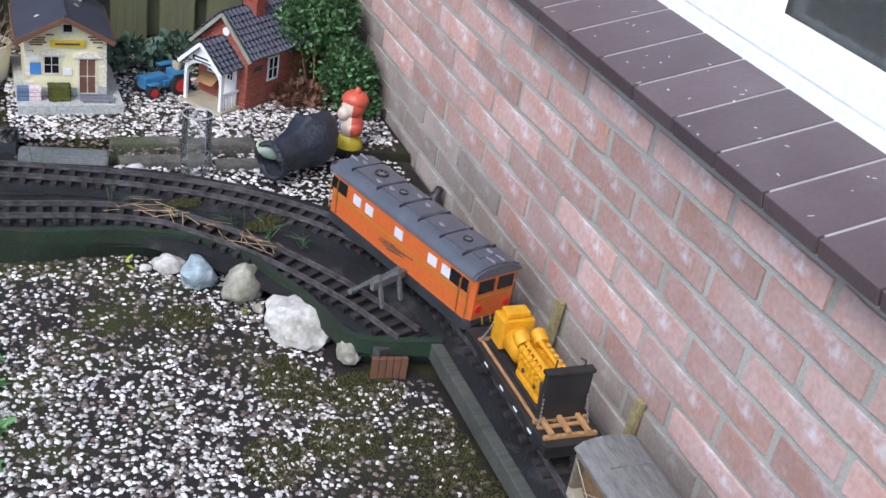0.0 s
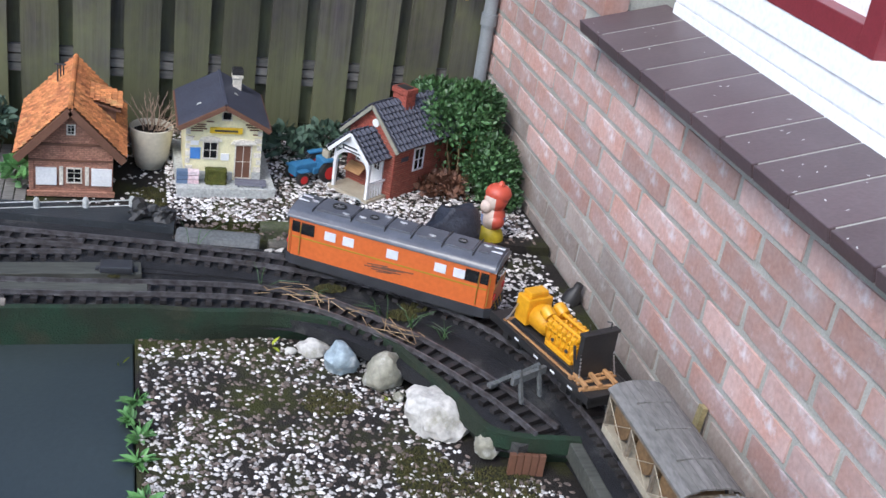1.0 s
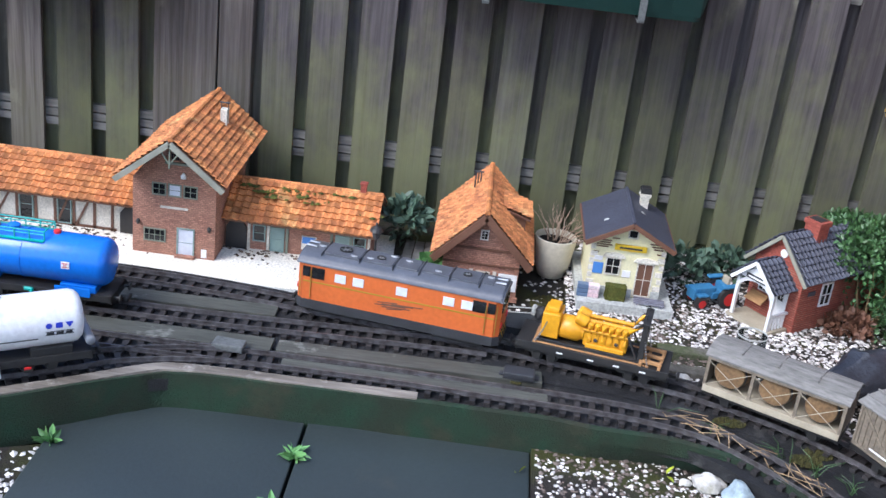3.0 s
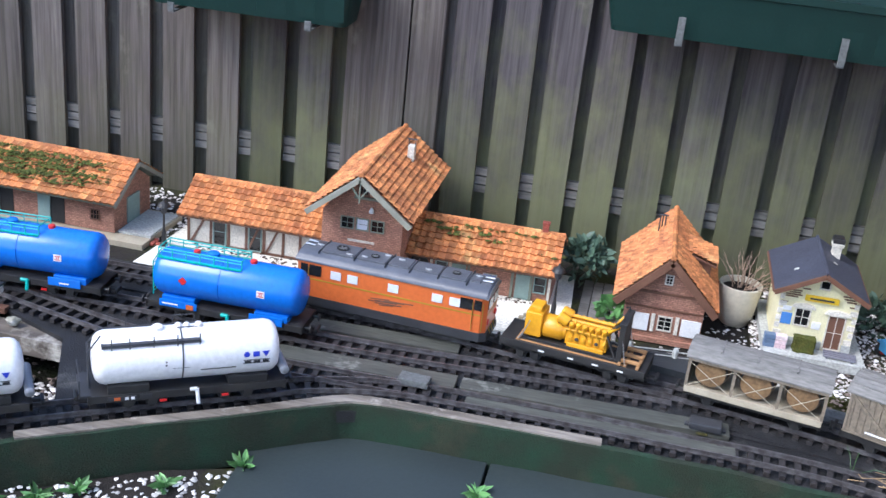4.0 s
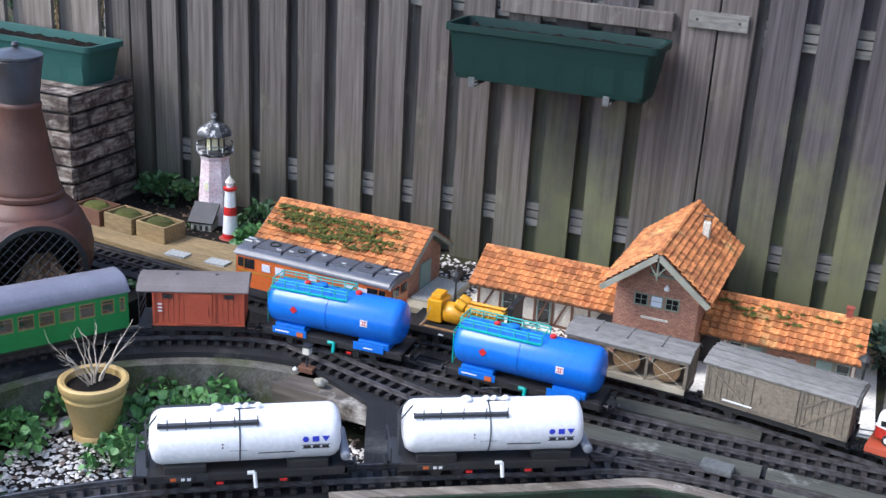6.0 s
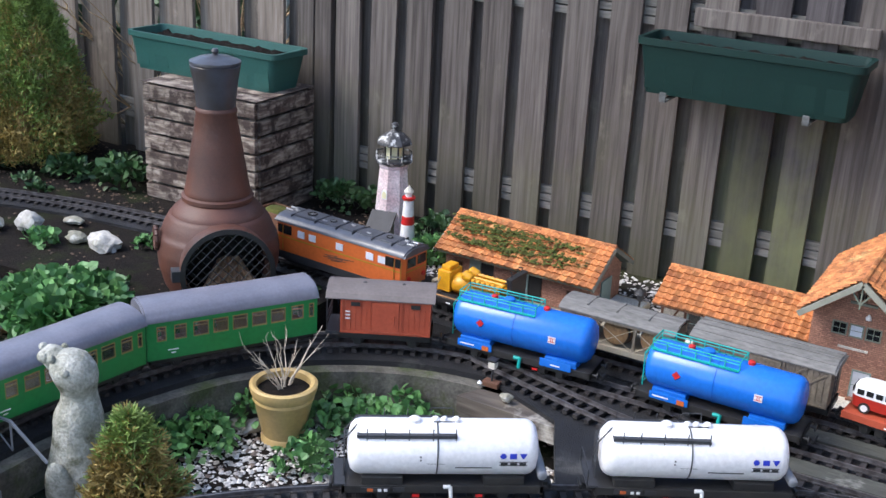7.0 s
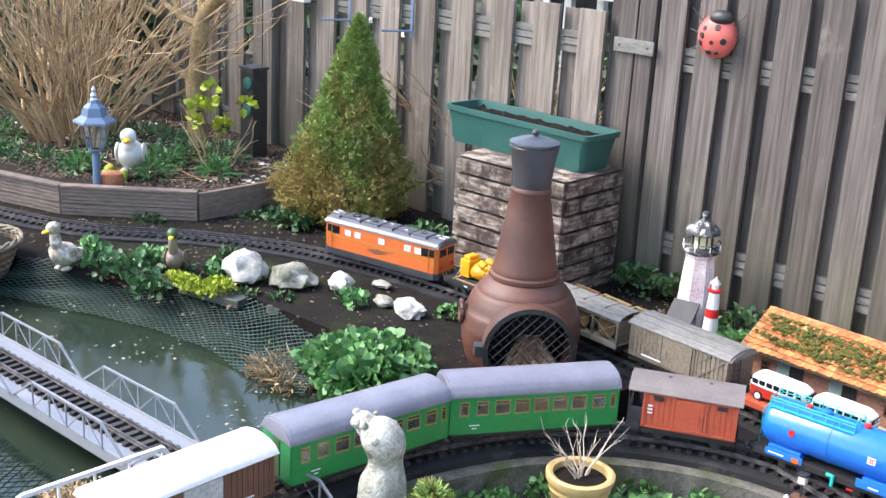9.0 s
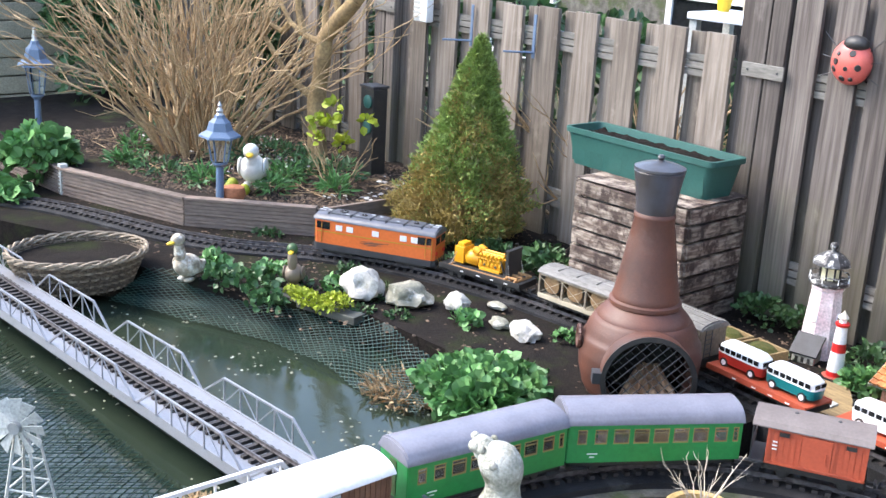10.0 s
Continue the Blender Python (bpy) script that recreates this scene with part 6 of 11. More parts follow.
def opening(parent, x, z, w, h, y, frame, pane=GLASSY, bars=(1, 1), name="window", proud=0.0025, label=""):
    """A framed opening on a wall that faces -y, middle x, foot z."""
    f = 0.0030
    rows = [(x - w / 2, x + w / 2, y - proud, y + 0.001, z, z + f), (x - w / 2, x + w / 2, y - proud, y + 0.001, z + h - f, z + h), (x - w / 2, x - w / 2 + f, y - proud, y + 0.001, z + f, z + h - f), (x + w / 2 - f, x + w / 2, y - proud, y + 0.001, z + f, z + h - f)]
    for i in range(1, bars[0] + 1):
        c = x - w / 2 + w * i / (bars[0] + 1)
        rows.append((c - 0.0007, c + 0.0007, y - proud * 0.7, y + 0.001, z + f, z + h - f))
    for i in range(1, bars[1] + 1):
        c = z + h * i / (bars[1] + 1)
        rows.append((x - w / 2 + f, x + w / 2 - f, y - proud * 0.6, y + 0.001, c - 0.0006, c + 0.0006))
    o = part(name, boxes(rows), frame, parent, label)
    part("pane", B(x - w / 2 + f, x + w / 2 - f, y - 0.0008, y + 0.0004, z + f, z + h - f), pane, o)
    return o


def station():
    root = thing("station_building", "model station with orange pantile roofs, brick gable and half-timbered wing", "model building", group="model village")
    z0 = -0.03
    x0, x1, y0, y1 = -0.932, -0.746, 2.355, 2.64
    gable_walls(root, x0, x1, y0, y1, z0, 0.150, 0.246, MODEL_BRICK)
    xm, zr = -0.832, 0.262
    for s in (-1, 1):
        down = Vector((s * 0.118, 0, -0.094))
        slab_roof(root, (xm, 2.285, zr), (xm, 2.70, zr), down, 0.006, BROWN)
        pantiles(root, (xm, 2.292, zr + 0.001), (xm, 2.70, zr + 0.001), down, 0.018, 0.0145)
        bm = bmesh.new()
        bar(bm, (xm, 2.284, zr - 0.004), (xm + s * 0.118, 2.284, zr - 0.098), 0.006, 0.012)
        part("bargeboard", bm, BARGE, root, "pale grey-beige bargeboard")
    bm = bmesh.new()
    for i in range(22):
        y = 2.29 + i * 0.0187
        rod(bm, (xm, y, zr + 0.002), (xm, y + 0.0195, zr + 0.0030), 0.0062, 8)
    part("ridge_tile", bm, PANTILE, root, kind="stuff")
    for s in (-1, 1):
        part("bracket", bar(bmesh.new(), (xm, 2.288, zr - 0.05), (xm + s * 0.018, 2.288, zr - 0.026), 0.003, 0.003), GREY_GREEN, root)
    part("bracket", boxes([(xm - 0.0015, xm + 0.0015, 2.286, 2.290, zr - 0.06, zr - 0.008), (xm - 0.028, xm + 0.028, 2.350, 2.355, 0.188, 0.193)]), GREY_GREEN, root)
    yy = y0
    opening(root, -0.873, 0.112, 0.032, 0.030, yy, GREY_GREEN, bars=(1, 1), label="green-framed upper window")
    opening(root, -0.838, 0.112, 0.030, 0.030, yy, GREY_GREEN, PALE_PANE, bars=(0, 1))
    opening(root, -0.803, 0.112, 0.032, 0.030, yy, GREY_GREEN, bars=(1, 1))
    opening(root, -0.838, 0.196, 0.022, 0.020, yy, BROWN, bars=(2, 0))
    part("sign", B(-0.870, -0.808, yy - 0.002, yy + 0.001, 0.083, 0.088), OFFWHITE, root, "pale lettering strip")
    part("lamp", lathe(bmesh.new(), [(0.002, 0.172), (0.006, 0.165), (0.006, 0.160)], 12, at=(-0.818, yy - 0.006, 0)), WHITE, root)
    opening(root, -0.882, 0.000, 0.050, 0.032, yy, GREY_GREEN, bars=(3, 1))
    opening(root, -0.812, z0, 0.040, 0.070, yy, GREEN_DOOR, PALE_PANE, bars=(0, 1), name="door", label="pale green glazed door")
    part("step", B(-0.834, -0.790, yy - 0.012, yy, z0, z0 + 0.006), MODEL_BRICK, root)
    part("notice", B(-0.776, -0.764, yy - 0.0015, yy + 0.001, z0 + 0.004, z0 + 0.024), WHITE, root)
    for x in (-0.918, -0.758):
        part("wall_lamp", lathe(bmesh.new(), [(0.002, 0.052), (0.005, 0.048), (0.003, 0.040)], 10, at=(x, yy - 0.006, 0)), BLACK, root)
    # chimney
    bm = boxes([(-0.792, -0.776, 2.555, 2.575, 0.20, 0.262)], 0.001)
    part("chimney", bm, OFFWHITE, root, "pale chimney with metal cowl")
    bm = bmesh.new()
    for dx in (-0.008, 0.008):
        rod(bm, (-0.784 + dx, 2.565, 0.262), (-0.784 + dx, 2.565, 0.275), 0.001, 6)
    rod(bm, (-0.796, 2.565, 0.276), (-0.772, 2.565, 0.276), 0.002, 6)
    part("cowl", bm, DARK, root)
    # wings
    for wx0, wx1, half_timber in ((-1.295, x0, True), (x1, -0.405, False)):
        zc, ze = 0.112, 0.056
        wm = OFFWHITE if half_timber else MODEL_BRICK
        part("wall", B(wx0, wx1, 2.448, 2.454, z0, ze + 0.012), wm, root)
        part("wall", B(wx0, wx1, 2.585, 2.592, z0, ze + 0.012), wm, root)
        ex = wx0 if half_timber else wx1 - 0.006
        bm = prism(bmesh.new(), [(2.454, z0), (2.585, z0), (2.585, ze + 0.012), (2.521, zc - 0.006), (2.454, ze + 0.012)], ex, ex + 0.006, m=UPX)
        part("wall", bm, wm, root)
        rx0, rx1 = (wx0 - 0.012, wx1) if half_timber else (wx0, wx1 + 0.012)
        for s in (-1, 1):
            down = Vector((0, s * 0.108, -0.062 if s < 0 else -0.060))
            slab_roof(root, (rx0, 2.521, zc), (rx1, 2.521, zc), down, 0.005, BROWN)
            pantiles(root, (rx0, 2.521, zc + 0.001), (rx1, 2.521, zc + 0.001), down, 0.0185, 0.0185)
        bm = bmesh.new()
        n = int((rx1 - rx0) / 0.019)
        for i in range(n):
            x = rx0 + i * (rx1 - rx0) / n
            rod(bm, (x, 2.521, zc + 0.002), (x + 0.0195, 2.521, zc + 0.003), 0.006, 8)
        part("ridge_tile", bm, PANTILE, root, kind="stuff")
    # half-timbered face
    bm = bmesh.new()
    for x in (-1.292, -1.235, -1.19, -1.145, -1.10, -1.052, -1.01):
        box(bm, x - 0.003, x + 0.003, 2.445, 2.449, z0, 0.062)
    for a, b in ((-1.285, -1.24), (-1.095, -1.055), (-1.14, -1.105)):
        bar(bm, (a, 2.4455, z0 + 0.004), (b, 2.4455, 0.058), 0.003, 0.005)
    box(bm, -1.295, -1.0, 2.445, 2.449, z0, z0 + 0.006)
    part("timber_frame", bm, BROWN, root, "brown timber framing")
    for x in (-1.212, -1.122):
        opening(root, x, z0 + 0.004, 0.034, 0.072, 2.446, GREEN_DOOR, name="door", bars=(0, 1))
        part("lintel", B(x - 0.02, x + 0.02, 2.443, 2.447, 0.048, 0.058), SLAB, root)
    part("archway", prism(bmesh.new(), [(-0.99, z0), (-0.94, z0), (-0.94, 0.02), (-0.952, 0.036), (-0.978, 0.036), (-0.99, 0.02)], -2.4465, -2.4405, m=UPY), BLACK, root, "dark open archway")
    # right wing face
    part("archway", prism(bmesh.new(), [(-0.742, z0), (-0.694, z0), (-0.694, 0.022), (-0.706, 0.040), (-0.730, 0.040), (-0.742, 0.022)], -2.4465, -2.4405, m=UPY), BLACK, root, "dark open archway")
    for x, kind in ((-0.665, "window"), (-0.623, "door"), (-0.472, "door"), (-0.432, "window")):
        opening(root, x, z0 + (0.022 if kind == "window" else 0.002), 0.030 if kind == "window" else 0.033, 0.042 if kind == "window" else 0.060, 2.446, GREEN_DOOR, GREEN_DOOR if kind == "door" else GLASSY, bars=(0, 1), name=kind)
        part("lintel", B(x - 0.019, x + 0.019, 2.443, 2.447, 0.036, 0.047), SLAB, root, "pale board above")
    for x in (-0.689, -0.644, -0.600, -0.497, -0.452, -0.410):
        part("pillar", B(x - 0.003, x + 0.003, 2.443, 2.449, z0, 0.056), OFFWHITE if x < -0.6 or x > -0.42 else GREY_GREEN, root)
    p = part("poster", B(-0.566, -0.532, 2.4445, 2.4475, -0.014, 0.020), OFFWHITE, root)
    part("picture", B(-0.564, -0.534, 2.4435, 2.4447, 0.002, 0.018), POSTER_BLUE, p)
    part("wing_chimney", boxes([(-0.448, -0.434, 2.516, 2.530, 0.108, 0.136), (-0.450, -0.432, 2.514, 2.532, 0.136, 0.140)], 0.001), RED_BRICK, root)
    moss_on(root, [((-0.70 + i * 0.03, 2.500 - (i % 3) * 0.012, 0.108 - (i % 3) * 0.007), 14) for i in range(6)] + [((-0.53 + i * 0.02, 2.505, 0.108), 6) for i in range(4)] + [((-0.42, 2.46, 0.082), 6)], 5, 0.0085)
    return root


def shed():
    root = thing("goods_shed", "model goods shed with an orange pantile roof under green moss", "model building", pose(-1.662, 2.492, 0, 0, 0, -1.5), group="model village")
    z0, L, D = -0.03, 0.205, 0.092
    long_walls(root, -L, L, -D, D, z0 + 0.012, 0.068, 0.128, MODEL_BRICK)
    part("plinth", B(-L - 0.02, L + 0.09, -D - 0.035, D, z0 - 0.012, z0 + 0.010, bevel=0.001), BEIGE, root, "tan loading platform")
    part("ramp", B(L + 0.004, L + 0.088, -D + 0.01, D - 0.02, z0 + 0.010, z0 + 0.016), SLAB, root)
    zc = 0.137
    for s in (-1, 1):
        down = Vector((0, s * 0.124, -0.072))
        slab_roof(root, (-L - 0.018, 0, zc), (L + 0.018, 0, zc), down, 0.005, GREY_GREEN)
        pantiles(root, (-L - 0.018, 0, zc + 0.001), (L + 0.018, 0, zc + 0.001), down, 0.0185, 0.0175)
        for e in (-1, 1):
            bm = bmesh.new()
            bar(bm, (e * (L + 0.019), 0, zc - 0.003), (e * (L + 0.019), s * 0.124, zc - 0.075), 0.004, 0.010)
            part("bargeboard", bm, BARGE, root, "pale grey-beige bargeboard")
    bm = bmesh.new()
    for i in range(24):
        x = -L - 0.018 + i * 0.0186
        rod(bm, (x, 0, zc + 0.002), (x + 0.0195, 0, zc + 0.003), 0.006, 8)
    part("ridge_tile", bm, PANTILE, root, kind="stuff")
    y = -D
    opening(root, -0.165, 0.012, 0.024, 0.026, y, BROWN, bars=(2, 1))
    opening(root, 0.155, 0.008, 0.026, 0.028, y, BROWN, bars=(2, 1))
    for x in (-0.085, 0.052):
        part("doorway", B(x - 0.022, x + 0.022, y - 0.002, y + 0.001, z0 + 0.014, 0.050), BLACK, root, "dark doorway")
        part("door", B(x - 0.046, x - 0.014, y - 0.006, y - 0.002, z0 + 0.014, 0.050), GREEN_DOOR, root, "grey-green sliding door")
    part("door", box(bmesh.new(), L, L + 0.004, -0.03, 0.03, z0 + 0.016, 0.052), GREEN_DOOR, root)
    r = np.random.default_rng(8)
    spots = []
    for _ in range(105):
        u, v = r.uniform(-0.20, 0.14), r.uniform(0.12, 0.82)
        if abs(v - 0.45 - 0.25 * u) < 0.30:
            spots.append(((u, -0.124 * v, zc - 0.072 * v + 0.006), int(r.integers(14, 44))))
    moss_on(root, spots, 6, 0.0062)
    return root


def brick_cottage():
    root = thing("brick_cottage", "small model cottage with a steep orange roof and white shutters", "model building", pose(-0.150, 2.345, -0.03), group="model village")
    x0, x1, y1, ze, zr = -0.085, 0.085, 0.285, 0.116, 0.209
    gable_walls(root, x0, x1, 0, y1, 0, ze, zr - 0.010, MODEL_BRICK)
    for s in (-1, 1):
        down = Vector((s * 0.108, 0, -0.110))
        slab_roof(root, (0, -0.026, zr), (0, y1 + 0.015, zr), down, 0.006, BROWN)
        pantiles(root, (0, -0.022, zr + 0.001), (0, y1 + 0.015, zr + 0.001), down, 0.0125, 0.0130)
        part("bargeboard", bar(bmesh.new(), (0, -0.028, zr - 0.006), (s * 0.108, -0.028, zr - 0.116), 0.006, 0.016), BROWN, root, "wide brown bargeboard")
    bm = bmesh.new()
    for i in range(19):
        rod(bm, (0, -0.024 + i * 0.0168, zr + 0.002), (0, -0.024 + (i + 1) * 0.0173, zr + 0.003), 0.006, 8)
    part("ridge_tile", bm, PANTILE, root, kind="stuff")
    dormer = part("dormer", prism(bmesh.new(), [(0.034, zr - 0.036), (0.090, zr - 0.054), (0.090, zr - 0.092)], -0.205, -0.115, m=UPY), BROWN, root, "brown boarded dormer on the roof slope")
    slab_roof(dormer, (0.028, 0.106, zr - 0.028), (0.028, 0.214, zr - 0.028), Vector((0.072, 0, -0.023)), 0.005, BROWN, "dormer_roof")
    pantiles(dormer, (0.028, 0.106, zr - 0.027), (0.028, 0.214, zr - 0.027), Vector((0.072, 0, -0.023)), 0.0125, 0.0130)
    part("beam", boxes([(x0, x1, -0.003, 0.001, 0.116, 0.121), (x0, x1, -0.003, 0.001, 0.080, 0.084)], 0.0005), BROWN, root)
    opening(root, 0.000, 0.140, 0.018, 0.024, 0, OFFWHITE, bars=(1, 2))
    opening(root, 0.006, 0.030, 0.032, 0.036, 0, OFFWHITE, bars=(1, 2))
    for x in (-0.050, 0.062):
        part("shutter", B(x - 0.021, x + 0.021, -0.005, -0.001, 0.026, 0.066, bevel=0.001), WHITE, root, "white shutter")
    for x in (-0.020, 0.032):
        part("pilaster", B(x - 0.004, x + 0.004, -0.003, 0.001, 0.026, 0.068), OFFWHITE, root)
    part("cornice", boxes([(x0 - 0.004, x1 + 0.004, -0.006, 0.001, 0.0, 0.012), (x0, x0 + 0.010, -0.003, 0.001, 0.012, 0.08), (x1 - 0.010, x1, -0.003, 0.001, 0.012, 0.08)], 0.0008), MODEL_BRICK, root)
    bm = bmesh.new()
    for dx, dy in ((-0.006, 0), (0.006, 0), (0, 0.008)):
        rod(bm, (-0.03 + dx, 0.21 + dy, 0.175), (-0.03 + dx, 0.21 + dy, 0.222), 0.0018, 6)
    rod(bm, (-0.042, 0.21, 0.222), (-0.018, 0.21, 0.222), 0.002, 6)
    part("weather_vane", bm, DARK, root)
    return root


def yellow_house():
    root = thing("yellow_house", "cream-yellow model house with a dark slate roof on a grey slab", "model building", group="model village")
    part("slab", prism(bmesh.new(), [(0.069, 2.317), (0.281, 2.322), (0.276, 2.60), (0.066, 2.60)], -0.03, 0.007), SLAB, root, "pale grey base slab")
    z0, x0, x1, y0, y1 = 0.0072, 0.086, 0.250, 2.372, 2.555
    gable_walls(root, x0, x1, y0, y1, z0, 0.134, 0.186, CREAM)
    xm, zr = (x0 + x1) / 2 - 0.002, 0.192
    for s in (-1, 1):
        down = Vector((s * 0.098, 0, -0.052))
        slab_roof(root, (xm, y0 - 0.026, zr), (xm, y1 + 0.022, zr), down, 0.005, SLATE)
        part("bargeboard", bar(bmesh.new(), (xm, y0 - 0.028, zr - 0.005), (xm + s * 0.098, y0 - 0.028, zr - 0.057), 0.005, 0.010), BROWN, root, "red-brown bargeboard")
        part("gutter", rod(bmesh.new(), (xm + s * 0.099, y0 - 0.024, zr - 0.056), (xm + s * 0.099, y1 + 0.02, zr - 0.056), 0.003, 8), BROWN, root)
    part("ridge", bar(bmesh.new(), (xm, y0 - 0.026, zr + 0.001), (xm, y1 + 0.022, zr + 0.001), 0.006, 0.003), SLATE, root)
    for x, k in ((xm - 0.052, 0), (xm + 0.030, 1)):
        part("roof_stain", prism(bmesh.new(), [(-0.006, -0.004), (0.006, -0.003), (0.004, 0.004), (-0.003, 0.005)], 0.0005, 0.0015, m=Matrix.Translation((x, y0 + 0.05 + 0.04 * k, zr - abs(x - xm) * 0.53)) @ Matrix.Rotation((-1 if x < xm else 1) * 0.487, 4, "Y")), SLAB, root)
    opening(root, 0.172, 0.147, 0.023, 0.022, y0, OFFWHITE, bars=(0, 0))
    opening(root, 0.139, 0.056, 0.034, 0.042, y0, OFFWHITE, bars=(1, 1))
    opening(root, 0.211, z0 + 0.004, 0.038, 0.082, y0, OFFWHITE, BROWN, bars=(1, 1), name="door", label="brown door in a pale frame")
    for x, w in ((0.139, 0.050), (0.211, 0.056)):
        part("arch", prism(bmesh.new(), [(x - w / 2, 0.0), (x + w / 2, 0.0), (x + w * 0.4, 0.008), (x, 0.012), (x - w * 0.4, 0.008)], -y0, -y0 + 0.006, m=UPY @ Matrix.Translation((0, 0.099 if x < 0.2 else 0.094, 0))), OFFWHITE, root)
    sg = part("sign", B(0.136, 0.206, y0 - 0.007, y0 - 0.002, 0.119, 0.132, bevel=0.0005), SIGN_YELLOW, root, "yellow name board")
    part("lettering", B(0.146, 0.196, y0 - 0.008, y0 - 0.0068, 0.1235, 0.1275), DARK, sg)
    for r, m_ in (((0.096, 0.118, 0.056, 0.082), POSTER_BLUE), ((0.162, 0.180, 0.054, 0.070), WHITE), ((0.096, 0.114, 0.088, 0.098), WHITE)):
        part("poster", B(r[0], r[1], y0 - 0.002, y0 + 0.001, r[2], r[3]), m_, root)
    rows = []
    for i in range(7):
        for x in ((x0 - 0.0005, x0 + 0.010 + 0.006 * (i % 2)), (x1 - 0.010 - 0.006 * (i % 2), x1 + 0.0005)):
            rows.append((x[0], x[1], y0 - 0.0018, y0 + 0.001, z0 + 0.004 + i * 0.017, z0 + 0.016 + i * 0.017))
    part("quoin", boxes(rows, 0.0006), OFFWHITE, root, kind="stuff")
    part("plinth", boxes([(x0 - 0.001, 0.19, y0 - 0.0026, y0 + 0.001, z0, z0 + 0.020), (0.232, x1 + 0.001, y0 - 0.0026, y0 + 0.001, z0, z0 + 0.020)]), SLAB, root)
    rows = [(x, x + l, y0 - 0.0016, y0 + 0.001, z, z + 0.0028) for x, z, l in ((0.092, 0.120, 0.03), (0.096, 0.125, 0.034), (0.102, 0.130, 0.024), (0.108, 0.135, 0.02), (0.212, 0.138, 0.02), (0.216, 0.132, 0.024), (0.222, 0.126, 0.02), (0.230, 0.115, 0.014), (0.128, 0.142, 0.016), (0.09, 0.106, 0.014))]
    part("bare_brick", boxes(rows), BROWN, root, kind="stuff")
    part("chimney", boxes([(0.194, 0.213, 2.512, 2.532, 0.15, 0.196), (0.191, 0.216, 2.509, 2.535, 0.196, 0.204)], 0.001), OFFWHITE, root, "white chimney with a dark cap")
    part("chimney_cap", boxes([(0.191, 0.216, 2.509, 2.535, 0.2045, 0.2145), (0.193, 0.214, 2.511, 2.533, 0.2145, 0.218)], 0.001), BLACK, root)
    return root


def house_front():
    """Small things on the yellow house's slab."""
    foliage_box = thing("hedge_box", "dark clipped model hedge before the yellow house", "model hedge", pose(0.152, 2.350, 0.0072))
    v, f_ = [], []
    r = np.random.default_rng(5)
    bm = bmesh.new()
    box(bm, -0.022, 0.022, -0.011, 0.011, 0, 0.034, bevel=0.003)
    bmesh.ops.subdivide_edges(bm, edges=bm.edges[:], cuts=3, use_grid_fill=True)
    for vv in bm.verts:
        vv.co += Vector(r.normal(0, 0.0012, 3)) if vv.co.z > 0.002 else Vector()
    part("hedge", bm, MOSS, foliage_box)
    for x, m_, lab in ((0.104, PINK, "pink stacked model crates before the yellow house"), (0.080, LAMP_BLUE, "blue-grey model barrel beside the yellow house")):
        cr = thing("model_crate", lab, "model crate", pose(x, 2.352, 0.0072))
        for k in range(3):
            part("slat", B(-0.012, 0.012, -0.009, 0.009, k * 0.010, 0.009 + k * 0.010, bevel=0.001), m_, cr)
    bn = thing("model_bench", "blue-grey model bench lying before the yellow house", "bench", pose(0.228, 2.345, 0.0075, 0, 0, -4))
    for k in range(4):
        part("slat", B(-0.034, 0.034, -0.014 + k * 0.007, -0.009 + k * 0.007, 0.004 + 0.001 * k, 0.0065 + 0.001 * k), COACH_ROOF, bn)
    for x in (-0.026, 0.026):
        part("leg", B(x - 0.002, x + 0.002, -0.014, 0.012, 0, 0.004), COACH_ROOF, bn)


